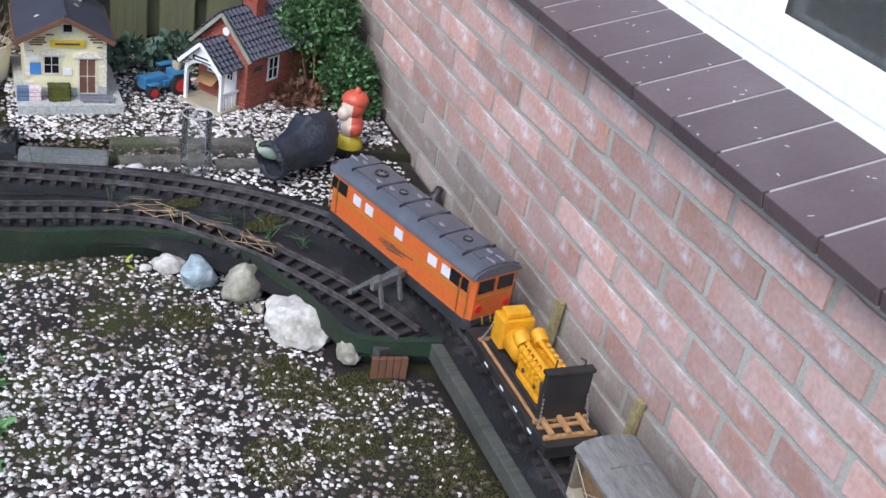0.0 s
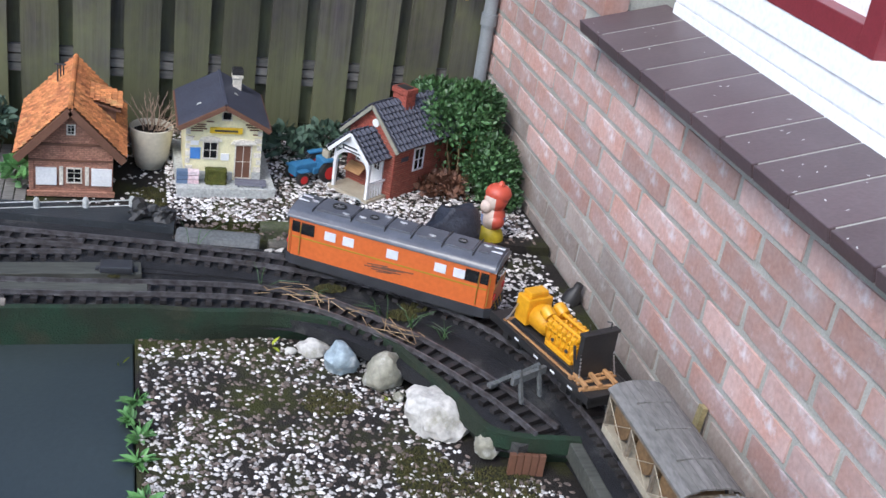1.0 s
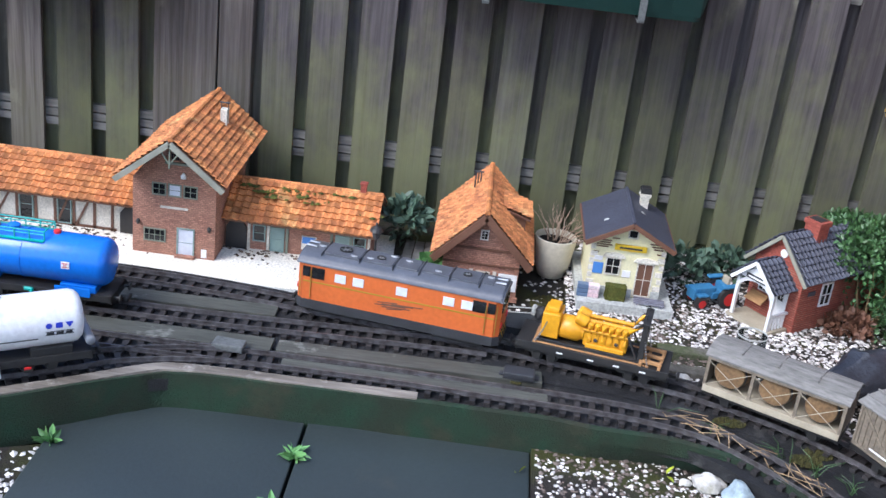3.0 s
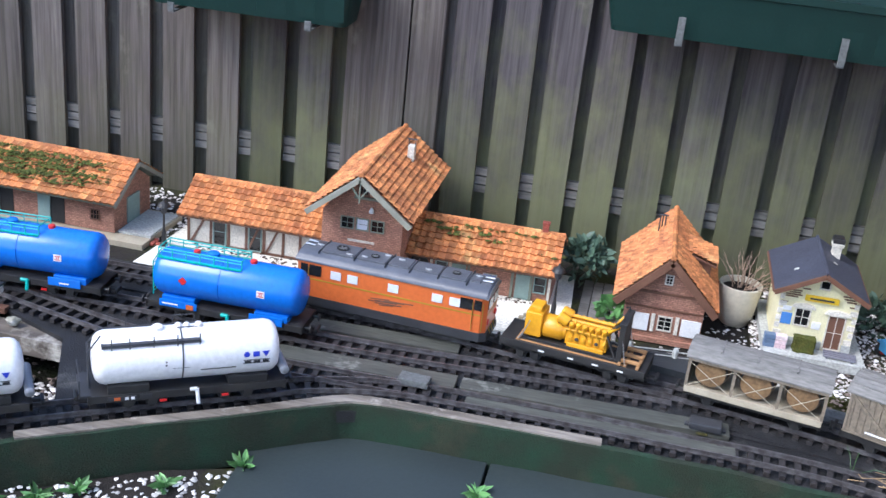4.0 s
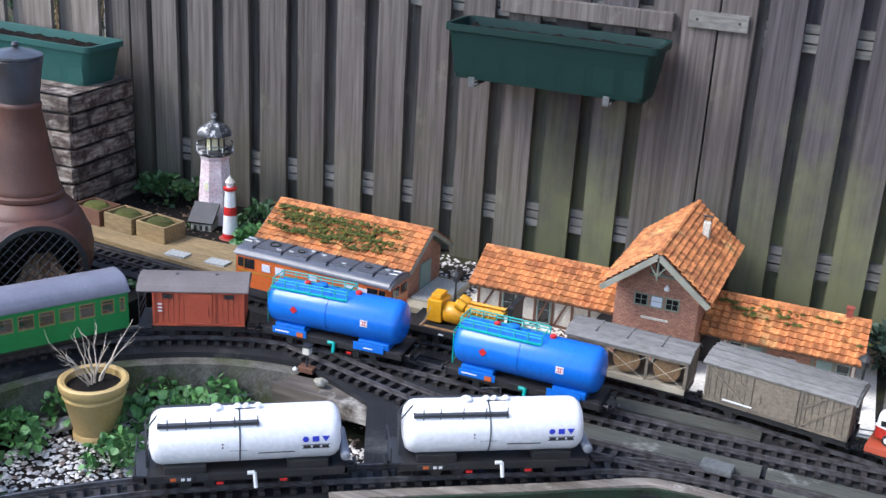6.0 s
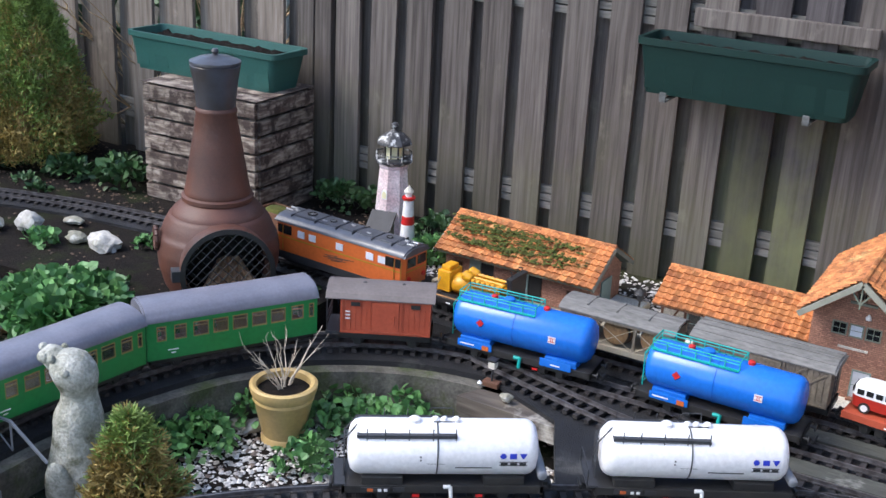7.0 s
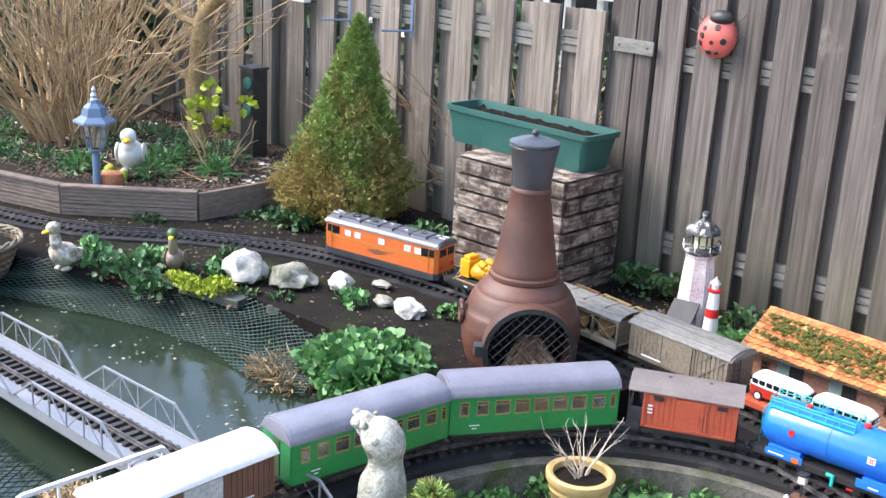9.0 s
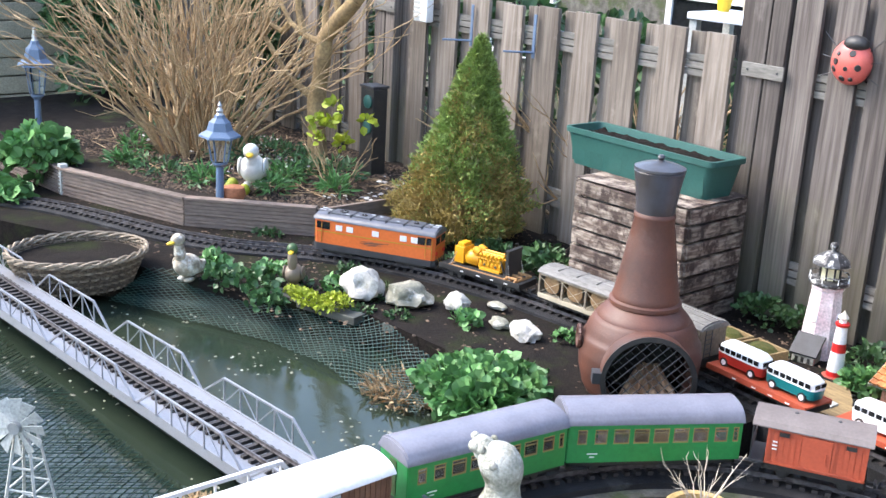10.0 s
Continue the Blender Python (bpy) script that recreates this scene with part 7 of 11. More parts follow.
def red_house():
    root = thing("red_house", "red brick model house with slate roof and white porch", "model building", pose(0.545, 2.333, -0.014, 0, 0, -52), group="model village")
    W, D, ze, zr = 0.138, 0.31, 0.142, 0.212
    gable_walls(root, -W, 0, 0, D, 0, ze, zr - 0.006, RED_BRICK)
    rows = []
    for i in range(26):
        rows.append((-W + 0.002, -0.002, -0.0006, 0.001, 0.004 + i * 0.0054, 0.0050 + i * 0.0054))
    part("brick_course", boxes(rows), MODEL_BRICK, root, kind="stuff")
    rows = [(-0.001, 0.0006, 0.002, D - 0.002, 0.004 + i * 0.0054, 0.0050 + i * 0.0054) for i in range(25)]
    part("brick_course", boxes(rows), MODEL_BRICK, root, kind="stuff")
    xm = -W / 2
    for s in (-1, 1):
        down = Vector((s * 0.087, 0, -0.086))
        slab_roof(root, (xm, -0.012, zr), (xm, D + 0.012, zr), down, 0.005, SLATE)
        pantiles(root, (xm, -0.010, zr), (xm, D + 0.012, zr), down, 0.0135, 0.0145, SLATE, "slate")
        part("bargeboard", bar(bmesh.new(), (xm, -0.014, zr - 0.004), (xm + s * 0.087, -0.014, zr - 0.090), 0.004, 0.008), BARGE, root)
    part("chimney", boxes([(-0.082, -0.042, 0.070, 0.104, 0.170, 0.232), (-0.085, -0.039, 0.067, 0.107, 0.226, 0.238)], 0.001), RED_BRICK, root)
    part("flue", B(-0.078, -0.046, 0.074, 0.100, 0.2382, 0.2395), BLACK, root)
    part("plaque", lathe(bmesh.new(), [(0.0095, -0.001), (0.0095, 0.002)], 18, m=Matrix.Translation((-0.064, -0.001, 0.168)) @ Matrix.Rotation(radians(90), 4, "X")), WHITE, root, "round white plaque")
    # porch
    px0, px1, py = -0.122, -0.022, -0.062
    for s, xx in ((-1, px0), (1, px1)):
        part("porch_post", B(xx - 0.0035, xx + 0.0035, py, py + 0.007, 0, 0.100), WHITE, root, "white porch post")
    xc = (px0 + px1) / 2
    for s in (-1, 1):
        down = Vector((s * 0.060, 0, -0.056))
        slab_roof(root, (xc, py - 0.012, 0.156), (xc, 0, 0.156), down, 0.004, SLATE, "porch_roof")
        pantiles(root, (xc, py - 0.010, 0.156), (xc, 0, 0.156), down, 0.0135, 0.0140, SLATE, "slate")
        part("porch_board", bar(bmesh.new(), (xc, py - 0.014, 0.153), (xc + s * 0.060, py - 0.014, 0.097), 0.003, 0.008), WHITE, root)
        pts = [(xc + s * (px1 - xc) * math.cos(a), 0.072 + 0.036 * math.sin(a)) for a in np.linspace(0, math.pi / 2, 7)]
        bm = bmesh.new()
        for (xa, za), (xb, zb) in zip(pts, pts[1:]):
            bar(bm, (xa, py + 0.002, za), (xb, py + 0.002, zb), 0.005, 0.008)
        part("porch_arch", bm, WHITE, root, "white arch of the porch")
    part("porch_gable", prism(bmesh.new(), [(xc - 0.046, 0.106), (xc + 0.046, 0.106), (xc, 0.148)], -py - 0.002, -py + 0.002, m=UPY), WHITE, root)
    part("porch_sign", B(xc - 0.028, xc + 0.028, py - 0.004, py - 0.0015, 0.108, 0.119), DARK, root, "dark sign with pale lettering")
    part("sign_lettering", B(xc - 0.022, xc + 0.022, py - 0.0046, py - 0.0035, 0.1115, 0.1155), WHITE, root)
    part("porch_floor", B(px0 - 0.01, px1 + 0.01, py - 0.005, 0, 0, 0.008), BEIGE, root)
    for i in range(5):
        part("baluster", B(px1 - 0.002, px1 + 0.002, py + 0.012 + i * 0.010, py + 0.0155 + i * 0.010, 0.008, 0.040), WHITE, root)
    part("handrail", B(px1 - 0.003, px1 + 0.003, py, 0, 0.040, 0.045), WHITE, root)
    part("door", B(-0.060, -0.028, -0.003, 0.001, 0.008, 0.090), WHITE, root, "white front door")
    part("awning", box(bmesh.new(), -0.024, 0.024, -0.030, 0.0, -0.001, 0.001, m=Matrix.Translation((-0.098, -0.004, 0.058)) @ Matrix.Rotation(radians(35), 4, "X")), TIMBER, root, "brown sloping cover in the porch")
    opening(root, -0.098, 0.062, 0.026, 0.034, 0, WHITE, bars=(1, 1))
    opening(root, -0.044, 0.060, 0.020, 0.026, -0.003, WHITE, bars=(1, 1))
    # side window on the long wall
    sw = part("side_window", boxes([(-0.001, 0.003, 0.070, 0.074, 0.055, 0.112), (-0.001, 0.003, 0.104, 0.108, 0.055, 0.112), (-0.001, 0.003, 0.070, 0.108, 0.055, 0.059), (-0.001, 0.003, 0.070, 0.108, 0.108, 0.112), (-0.001, 0.003, 0.088, 0.090, 0.059, 0.108), (-0.001, 0.003, 0.074, 0.104, 0.082, 0.084)]), WHITE, root, "white sash window")
    part("pane", B(-0.0005, 0.0012, 0.074, 0.104, 0.059, 0.108), GLASSY, sw)
    part("wall_sign", B(-0.0005, 0.002, 0.026, 0.050, 0.088, 0.098), SLATE, root)
    return root


station()
shed()
brick_cottage()
yellow_house()
house_front()
red_house()

# platform in front of the station
plat = thing("platform", "white station platform slab with worn edges", "platform")
part("slab", prism(bmesh.new(), [(-1.36, 2.262), (-0.345, 2.266), (-0.362, 2.63), (-1.33, 2.63)], -0.05, -0.030), PLATFORM, plat)
part("kerb", prism(bmesh.new(), [(-1.36, 2.250), (-0.345, 2.254), (-0.345, 2.2655), (-1.36, 2.2615)], -0.05, -0.032), SLAB, plat)
deck = thing("plank_path", "grey weathered planks between platform and cottage", "planks")
for i in range(4):
    part("plank", B(-0.336 + i * 0.024, -0.314 + i * 0.024, 2.27, 2.62, -0.045, -0.029 - 0.001 * (i % 2), bevel=0.001), FENCE_SLAT, deck)


def street_lamp(x, y, z, h):
    root = thing("street_lamp", "black cast model street lamp", "street lamp", pose(x, y, z), group="street lamps")
    bm = lathe(bmesh.new(), [(0.010, 0), (0.010, 0.006), (0.006, 0.010), (0.0055, 0.034), (0.003, 0.042), (0.0022, h - 0.03), (0.004, h - 0.026)], 12)
    part("post", bm, BLACK, root, smooth=True)
    part("lantern", lathe(bmesh.new(), [(0.007, h - 0.026), (0.011, h - 0.008)], 8), DARK, root)
    part("hood", lathe(bmesh.new(), [(0.016, h - 0.009), (0.012, h - 0.002), (0.004, h + 0.003), (0.002, h + 0.010)], 12), BLACK, root)
    return root


street_lamp(-0.389, 2.374, -0.030, 0.125)
street_lamp(-1.335, 2.40, -0.030, 0.110)

# low rail fence with grey posts
rail_fence = thing("rail_fence", "low model fence of grey posts and rails", "model fence")
posts = [(-0.392, 2.185), (-0.297, 2.196), (-0.211, 2.206), (-0.117, 2.214), (-0.026, 2.224)]
for x, y in posts:
    part("post", lathe(bmesh.new(), [(0.0062, -0.03), (0.0062, 0.022), (0.0045, 0.027), (0.001, 0.029)], 12, at=(x, y, 0)), SLAB, rail_fence)
for (xa, ya), (xb, yb) in zip(posts, posts[1:]):
    for z in (0.006, 0.018):
        part("rail", rod(bmesh.new(), (xa, ya, z), (xb, yb, z + 0.002), 0.0014, 6), SLAB, rail_fence)

# ---- stones, chips, plants ----
def chips(name, label, area, count, size, z, seed, material, keep=None):
    """Loose angular stone chips on a level ground."""
    r = np.random.default_rng(seed)
    verts, faces = [], []
    (x0, x1), (y0, y1) = area
    n = 0
    while n < count:
        x, y = r.uniform(x0, x1), r.uniform(y0, y1)
        n += 1
        if keep and not keep(x, y, r):
            continue
        s = size * r.uniform(0.45, 1.35)
        a = r.uniform(0, 6.28)
        tilt = r.normal(0, 0.35, 2)
        k = len(verts)
        for dx, dy, dz in ((1, 0.1, 0), (0.35, 0.75, 0.1), (-0.7, 0.6, 0), (-0.9, -0.35, 0.1), (0.1, -0.8, 0), (0.15, 0.1, 0.5), (-0.3, -0.1, 0.45)):
            j = r.uniform(0.75, 1.2)
            u, v = dx * math.cos(a) - dy * math.sin(a), dx * math.sin(a) + dy * math.cos(a)
            verts.append((x + u * s * j, y + v * s * j, z + (dz + 0.12) * s + (u * tilt[0] + v * tilt[1]) * s * 0.4))
        faces += [(k, k + 1, k + 5), (k + 1, k + 2, k + 6, k + 5), (k + 2, k + 3, k + 6), (k + 3, k + 4, k + 6), (k + 4, k, k + 5, k + 6)]
    return cloud(name, verts, faces, material, None, label, "stone chips")


def patch(x, y, f, o):
    return noise.noise(Vector((x * f + o, y * f - o, o)))


def on_pavement(x, y, r):
    if x > 0.30 and y > 1.86 - (x - 0.30) * 1.6:
        return False
    if x > 0.50 and y > 1.375 or x > 0.655:
        return False
    m = patch(x, y, 3.1, 1.3) + 0.5 * patch(x, y, 9, 4)
    d = (x - 0.10) * 1.0 + (1.5 - y) * 0.12
    return r.random() < 0.74 - 0.95 * max(0.0, m + d * 1.45) - (0.35 if abs(y - 1.83) < 0.03 else 0)


chips("stone_chips", "white angular stone chips strewn on the pavement", ((-0.015, 0.80), (0.70, 1.84)), 15500, 0.0045, -0.062, 1, CHIP, on_pavement)
chips("stone_chips", "brown and grey stone chips among the white ones", ((-0.015, 0.80), (0.70, 1.84)), 5200, 0.0050, -0.062, 2, CHIP_DARK, lambda x, y, r: x < 0.655 and not (x > 0.50 and y > 1.375) and not (x > 0.44 and y > 1.60))


def rear(x, y, r):
    if y < 2.19 - 0.1 * max(0, x) * 2 or x < -1.34 and y < 2.42:
        return False
    return r.random() < 0.85 - 0.8 * max(0, patch(x, y, 6, 7)) - 0.9 * max(0, (y - 2.58) * 3)


chips("stone_chips", "white stone chips round the model houses", ((-0.26, 0.85), (1.98, 2.76)), 1600, 0.0058, -0.034, 3, CHIP, lambda x, y, r: x < 0.05 and rear(x, y, r) and y > 2.24)
chips("stone_chips", "white gravel round the yellow and red houses", ((0.05, 0.85), (2.12, 2.72)), 6800, 0.0056, -0.014, 33, CHIP, lambda x, y, r: y > 2.20 - 0.10 * max(0, x - 0.3) and r.random() < 0.95 - 0.9 * max(0, patch(x, y, 6, 7)) - max(0, (y - 2.56) * 3))
chips("stone_chips", "brown grit among the white gravel", ((0.05, 0.85), (2.12, 2.72)), 3000, 0.005, -0.014, 34, CHIP_DARK)
chips("stone_chips", "white gravel between kerb stones and main track", ((0.25, 0.83), (1.70, 2.18)), 3800, 0.0052, -0.030, 35, CHIP, lambda x, y, r: np.min(np.hypot(MAIN[0][:, 0] - x, MAIN[0][:, 1] - y)) > 0.074 and y > 2.05 - (x - 0.25) * 0.62 and r.random() < 0.85 - 0.6 * max(0, patch(x, y, 8, 3)))
chips("stone_chips", "dark crumbs of dirt along the station wall", ((-1.29, -0.41), (2.345, 2.445)), 900, 0.0042, -0.030, 36, BARKBIT, lambda x, y, r: y > 2.445 - 0.09 * abs(patch(x, y, 9, 2)) - 0.015 or r.random() < 0.05)
chips("stone_chips", "white stone chips by the shed and lighthouse", ((-2.0, -1.28), (2.42, 2.76)), 2300, 0.0062, -0.034, 4, CHIP, lambda x, y, r: r.random() < 0.7 - 0.8 * max(0, patch(x, y, 7, 2)))
chips("stone_chips", "white stone chips in the loop garden", ((-1.92, -0.95), (0.9, 1.93)), 11000, 0.0064, -0.125, 5, CHIP, lambda x, y, r: y < 1.86 and patch(x, y, 5, 3) > -0.3)
chips("stone_chips", "white chips in the corner beside the slabs", ((-1.40, -0.80), (0.75, 1.70)), 3200, 0.0058, -0.086, 37, CHIP, lambda x, y, r: (x < -0.86 or y > 1.70 + 0.4 * (-0.80 - x)) and y < 1.66 + (x + 0.857) * 0.55 and patch(x, y, 6, 8) > -0.25)
chips("stone_chips", "brown pebbles and chips in the loop garden", ((-1.95, -0.95), (0.9, 1.95)), 1600, 0.0075, -0.125, 6, CHIP_DARK)
chips("stone_chips", "pale pebbles and chips scattered on the raised bed", ((-5.4, -3.82), (1.56, 2.7)), 1500, 0.011, 0.062, 7, CHIP, lambda x, y, r: y > 2.07 - 1.0 * (x + 3.79) * -1 * 0 and patch(x, y, 4, 5) > 0.02 and y > 1.56 + max(0, (x + 4.68)) * 0.62)
chips("stone_chips", "bits of bark and dry litter on the soil bank", ((-4.6, -2.05), (1.5, 2.75)), 7000, 0.0060, -0.016, 8, BARKBIT, lambda x, y, r: r.random() < (0.55 if x < -3.3 or y > 2.3 else 0.14))
chips("stone_chips", "bark and litter on the raised bed", ((-5.4, -3.82), (1.75, 2.75)), 7500, 0.0085, 0.062, 9, BARKBIT, lambda x, y, r: y > 1.56 + max(0, (x + 4.68)) * 0.62)


def stone(x, y, z, size, seed, material, label, rot=0, name="stone", group="edge stones", rough=0.22):
    ob = solo(name, rock_mesh(size, seed, rough), material, label, "stone", pose(x, y, z, 0, 0, rot), smooth=True, group=group)
    return ob


stone(0.288, 1.752, -0.048, (0.028, 0.016, 0.018), 1, STONE_W, "flat white stone on the pavement", -15)
stone(0.330, 1.700, -0.042, (0.030, 0.028, 0.032), 2, STONE_B, "blue-grey stone on the pavement", 20)
stone(0.402, 1.655, -0.038, (0.040, 0.036, 0.036), 3, STONE_G, "rounded grey-green stone on the pavement", 40)
stone(0.466, 1.530, -0.040, (0.056, 0.048, 0.038), 4, STONE_W, "large white quartz stone on the pavement", -35, rough=0.28)
stone(0.532, 1.440, -0.036, (0.024, 0.022, 0.029), 5, STONE_G, "small white-grey stone on the pavement", 10)
stone(0.418, 1.606, -0.056, (0.011, 0.010, 0.009), 6, STONE_G, "pebble beside the large stone", 0)
stone(0.250, 1.758, -0.056, (0.011, 0.008, 0.007), 7, STONE_W, "pebble on the pavement", 0)
stone(0.242, 2.058, -0.02, (0.016, 0.013, 0.014), 8, STONE_W, "white pebble beside the main track", 0)
stone(0.272, 2.062, -0.02, (0.019, 0.014, 0.016), 9, STONE_W, "cream pebble beside the main track", 0)
stone(-0.066, 1.974, 0.004, (0.007, 0.006, 0.005), 10, STONE_W, "white pebble on the walkway", 0)
stone(-3.19, 1.83, 0.02, (0.062, 0.055, 0.055), 11, STONE_W, "white quartz rock at the pond edge", 15, "rock", "pond rocks", 0.26)
stone(-3.07, 1.905, 0.012, (0.070, 0.050, 0.042), 12, STONE_G, "angular grey-tan rock at the pond edge", 40, "rock", "pond rocks", 0.30)
stone(-2.95, 1.985, 0.008, (0.040, 0.030, 0.030), 13, STONE_W, "cream rock beside the main track", 0, "rock", "pond rocks", 0.27)
stone(-2.70, 2.02, -0.002, (0.052, 0.034, 0.026), 14, STONE_W, "white rock on the soil bank", -20, "rock", "pond rocks", 0.27)
stone(-2.79, 2.01, -0.004, (0.036, 0.024, 0.016), 15, STONE_G, "flat grey rock on the soil bank", 0, "rock", "pond rocks")
stone(-2.90, 2.10, -0.004, (0.034, 0.020, 0.010), 16, STONE_G, "flat stone beside the main track", 0, "rock", "pond rocks")
stone(-1.42, 1.885, -0.010, (0.014, 0.012, 0.010), 17, STONE_G, "grey pebble on the plank", 0, "stone", "pond rocks")
for i in range(16):
    a = i / 15
    stone(-1.95 + 0.55 * a + 0.02 * math.sin(i * 3), 1.62 + 0.28 * math.sin(a * 2.2) - 0.03 * (i % 3), -0.115, (0.020 + 0.008 * (i % 3), 0.017, 0.014), 20 + i, (STONE_G, STONE_G, STONE_W, CONCRETE)[i % 4], "rounded brown-grey cobble beside the loop track", i * 40, "cobble", "loop cobbles")


def foliage(name, label, category, blobs, count, size, seed, material, flat=0.7, ratio=0.7, cup=0.25):
    """Leaves over lumps: each lump is centre, radii. Plants that stand apart become things of their own."""
    if name in ("plant", "ground_cover", "pond_plant") and len(blobs) > 1:
        total = sum(b[1][0] * (b[1][1] + b[1][2]) for b in blobs)
        for k, b in enumerate(blobs):
            foliage(name, label, category, [b], max(12, int(count * b[1][0] * (b[1][1] + b[1][2]) / total)), size, seed + 1000 + k, material, flat, ratio, cup)
        return None
    r = np.random.default_rng(seed)
    spots = []
    w = np.array([b[1][0] * b[1][1] + b[1][0] * b[1][2] for b in blobs])
    pick = r.choice(len(blobs), count, p=w / w.sum())
    for i in pick:
        c, rad = np.array(blobs[i][0]), np.array(blobs[i][1])
        d = r.normal(0, 1, 3)
        d /= np.linalg.norm(d)
        d[2] = abs(d[2]) if r.random() < 0.8 else d[2]
        k = r.uniform(0.55, 1.05)
        spots.append((c + d * rad * k, d))
    v, f = leaf_cloud(spots, size, r, flat, cup, ratio)
    return cloud(name, v, f, material, None, label, category, kind="")


def weeds(name, label, spots, size, leaves, seed, material):
    r = np.random.default_rng(seed)
    out = []
    for x, y, z in spots:
        for i in range(leaves):
            a = r.uniform(0, 6.28)
            out.append(((x + r.normal(0, size * 0.12), y + r.normal(0, size * 0.12), z), (math.cos(a), math.sin(a), r.uniform(0.05, 0.7))))
    v, f = leaf_cloud(out, size, r, 0.12, 0.2, 0.32)
    return cloud(name, v, f, material, None, label, "weeds", kind="stuff")


ivy = thing("ivy_bush", "dense dark-green feathery bush in the corner by the wall", "bush")
for nm, lumps, n_, size_, seed_, m_ in (("crown", [((0.735, 2.52, 0.09), (0.115, 0.12, 0.115)), ((0.79, 2.37, 0.04), (0.065, 0.08, 0.10)), ((0.69, 2.55, 0.13), (0.09, 0.08, 0.08)), ((0.80, 2.31, -0.005), (0.05, 0.05, 0.07)), ((0.77, 2.50, 0.165), (0.07, 0.08, 0.055))], 11500, 0.0105, 11, LEAF_DARK),
                                        ("spray", [((0.71, 2.44, 0.12), (0.10, 0.075, 0.095)), ((0.68, 2.50, 0.14), (0.085, 0.06, 0.075)), ((0.78, 2.32, 0.03), (0.05, 0.05, 0.09))], 2600, 0.011, 12, LEAF_MID)):
    ob = foliage(nm, "", "", lumps, n_, size_, seed_, m_, ratio=0.55)
    ob.parent = ivy
for k in range(9):
    a_ = k * 0.7
    part("stem", rod(bmesh.new(), (0.74 + 0.02 * math.cos(a_), 2.45 + 0.03 * math.sin(a_), -0.03), (0.74 + 0.06 * math.cos(a_), 2.46 + 0.07 * math.sin(a_), 0.14), 0.004, 6, 0.002), BARK, ivy)
foliage("dead_plant", "dry dark-red shrub beside the red house", "plant", [((0.68, 2.39, -0.01), (0.06, 0.05, 0.035))], 500, 0.014, 13, BROWN)
foliage("hosta_plant", "clump of grey-green leaves beside the platform", "plant", [((-0.335, 2.60, 0.03), (0.05, 0.05, 0.055))], 260, 0.021, 14, LEAF_GREY, ratio=0.5)
foliage("plant", "small green plant at the cottage wall", "plant", [((-0.262, 2.40, -0.005), (0.022, 0.03, 0.03))], 60, 0.022, 15, LEAF)
foliage("plant", "grey-green plants behind the tractor", "plant", [((0.33, 2.57, 0.01), (0.05, 0.05, 0.05)), ((0.44, 2.62, 0.0), (0.08, 0.05, 0.05))], 480, 0.018, 16, LEAF_GREY)
marsh = thing("marsh_plant", "lush round-leaved green clump at the pond edge", "plant")
for k in range(26):
    a_, q_ = k * 2.4, 0.02 + 0.0045 * k
    part("stalk", rod(bmesh.new(), (-2.46 + 0.4 * q_ * math.cos(a_), 1.65 + 0.4 * q_ * math.sin(a_), -0.03), (-2.46 + q_ * math.cos(a_), 1.65 + q_ * math.sin(a_), 0.05), 0.003, 5, 0.002), LEAF, marsh)
foliage("leaves", "", "", [((-2.46, 1.66, -0.01), (0.15, 0.14, 0.085)), ((-2.40, 1.60, 0.0), (0.09, 0.09, 0.075)), ((-2.58, 1.66, -0.03), (0.09, 0.09, 0.06))], 2300, 0.021, 17, LEAF, flat=0.5, ratio=0.95, cup=0.35).parent = marsh
foliage("strawberry_patch", "leafy ground cover close to the loop kerb", "plants", [((-1.793, 1.819, -0.105), (0.060, 0.045, 0.058)), ((-1.739, 1.892, -0.105), (0.060, 0.045, 0.058)), ((-1.651, 1.857, -0.105), (0.050, 0.038, 0.058)), ((-1.841, 1.801, -0.105), (0.050, 0.038, 0.058)), ((-1.993, 1.475, -0.105), (0.060, 0.045, 0.058)), ((-1.962, 1.540, -0.105), (0.060, 0.045, 0.058)), ((-1.676, 1.576, -0.105), (0.040, 0.030, 0.058)), ((-1.988, 1.408, -0.105), (0.050, 0.038, 0.058)), ((-1.901, 1.645, -0.105), (0.040, 0.030, 0.058))], 1150, 0.016, 118, LEAF, ratio=0.85)
foliage("strawberry_patch", "low green leafy ground cover in the loop garden", "plants", [((-1.62, 1.80, -0.10), (0.16, 0.055, 0.03)), ((-1.77, 1.70, -0.10), (0.06, 0.06, 0.03)), ((-2.0, 1.47, -0.10), (0.05, 0.12, 0.03))], 750, 0.017, 18, LEAF, ratio=0.85)
foliage("strawberry_patch", "green ground cover round the tan pot", "plants", [((-1.93, 1.52, -0.10), (0.09, 0.08, 0.03)), ((-1.72, 1.58, -0.11), (0.05, 0.06, 0.02)), ((-1.86, 1.30, -0.10), (0.08, 0.1, 0.03))], 520, 0.017, 19, LEAF, ratio=0.8)
foliage("pond_plant", "green and reddish water plants at the pond edge", "plants", [((-3.40, 1.58, 0.01), (0.10, 0.06, 0.035)), ((-3.50, 1.54, 0.0), (0.06, 0.05, 0.03)), ((-3.28, 1.56, -0.01), (0.06, 0.05, 0.025))], 300, 0.019, 20, LEAF_MID, ratio=0.9)
foliage("sedum", "bright yellow-green sedum on a plank", "plant", [((-3.22, 1.66, 0.0), (0.11, 0.035, 0.018)), ((-3.14, 1.70, 0.005), (0.05, 0.04, 0.025))], 1500, 0.0085, 21, LEAF_YELLOW)
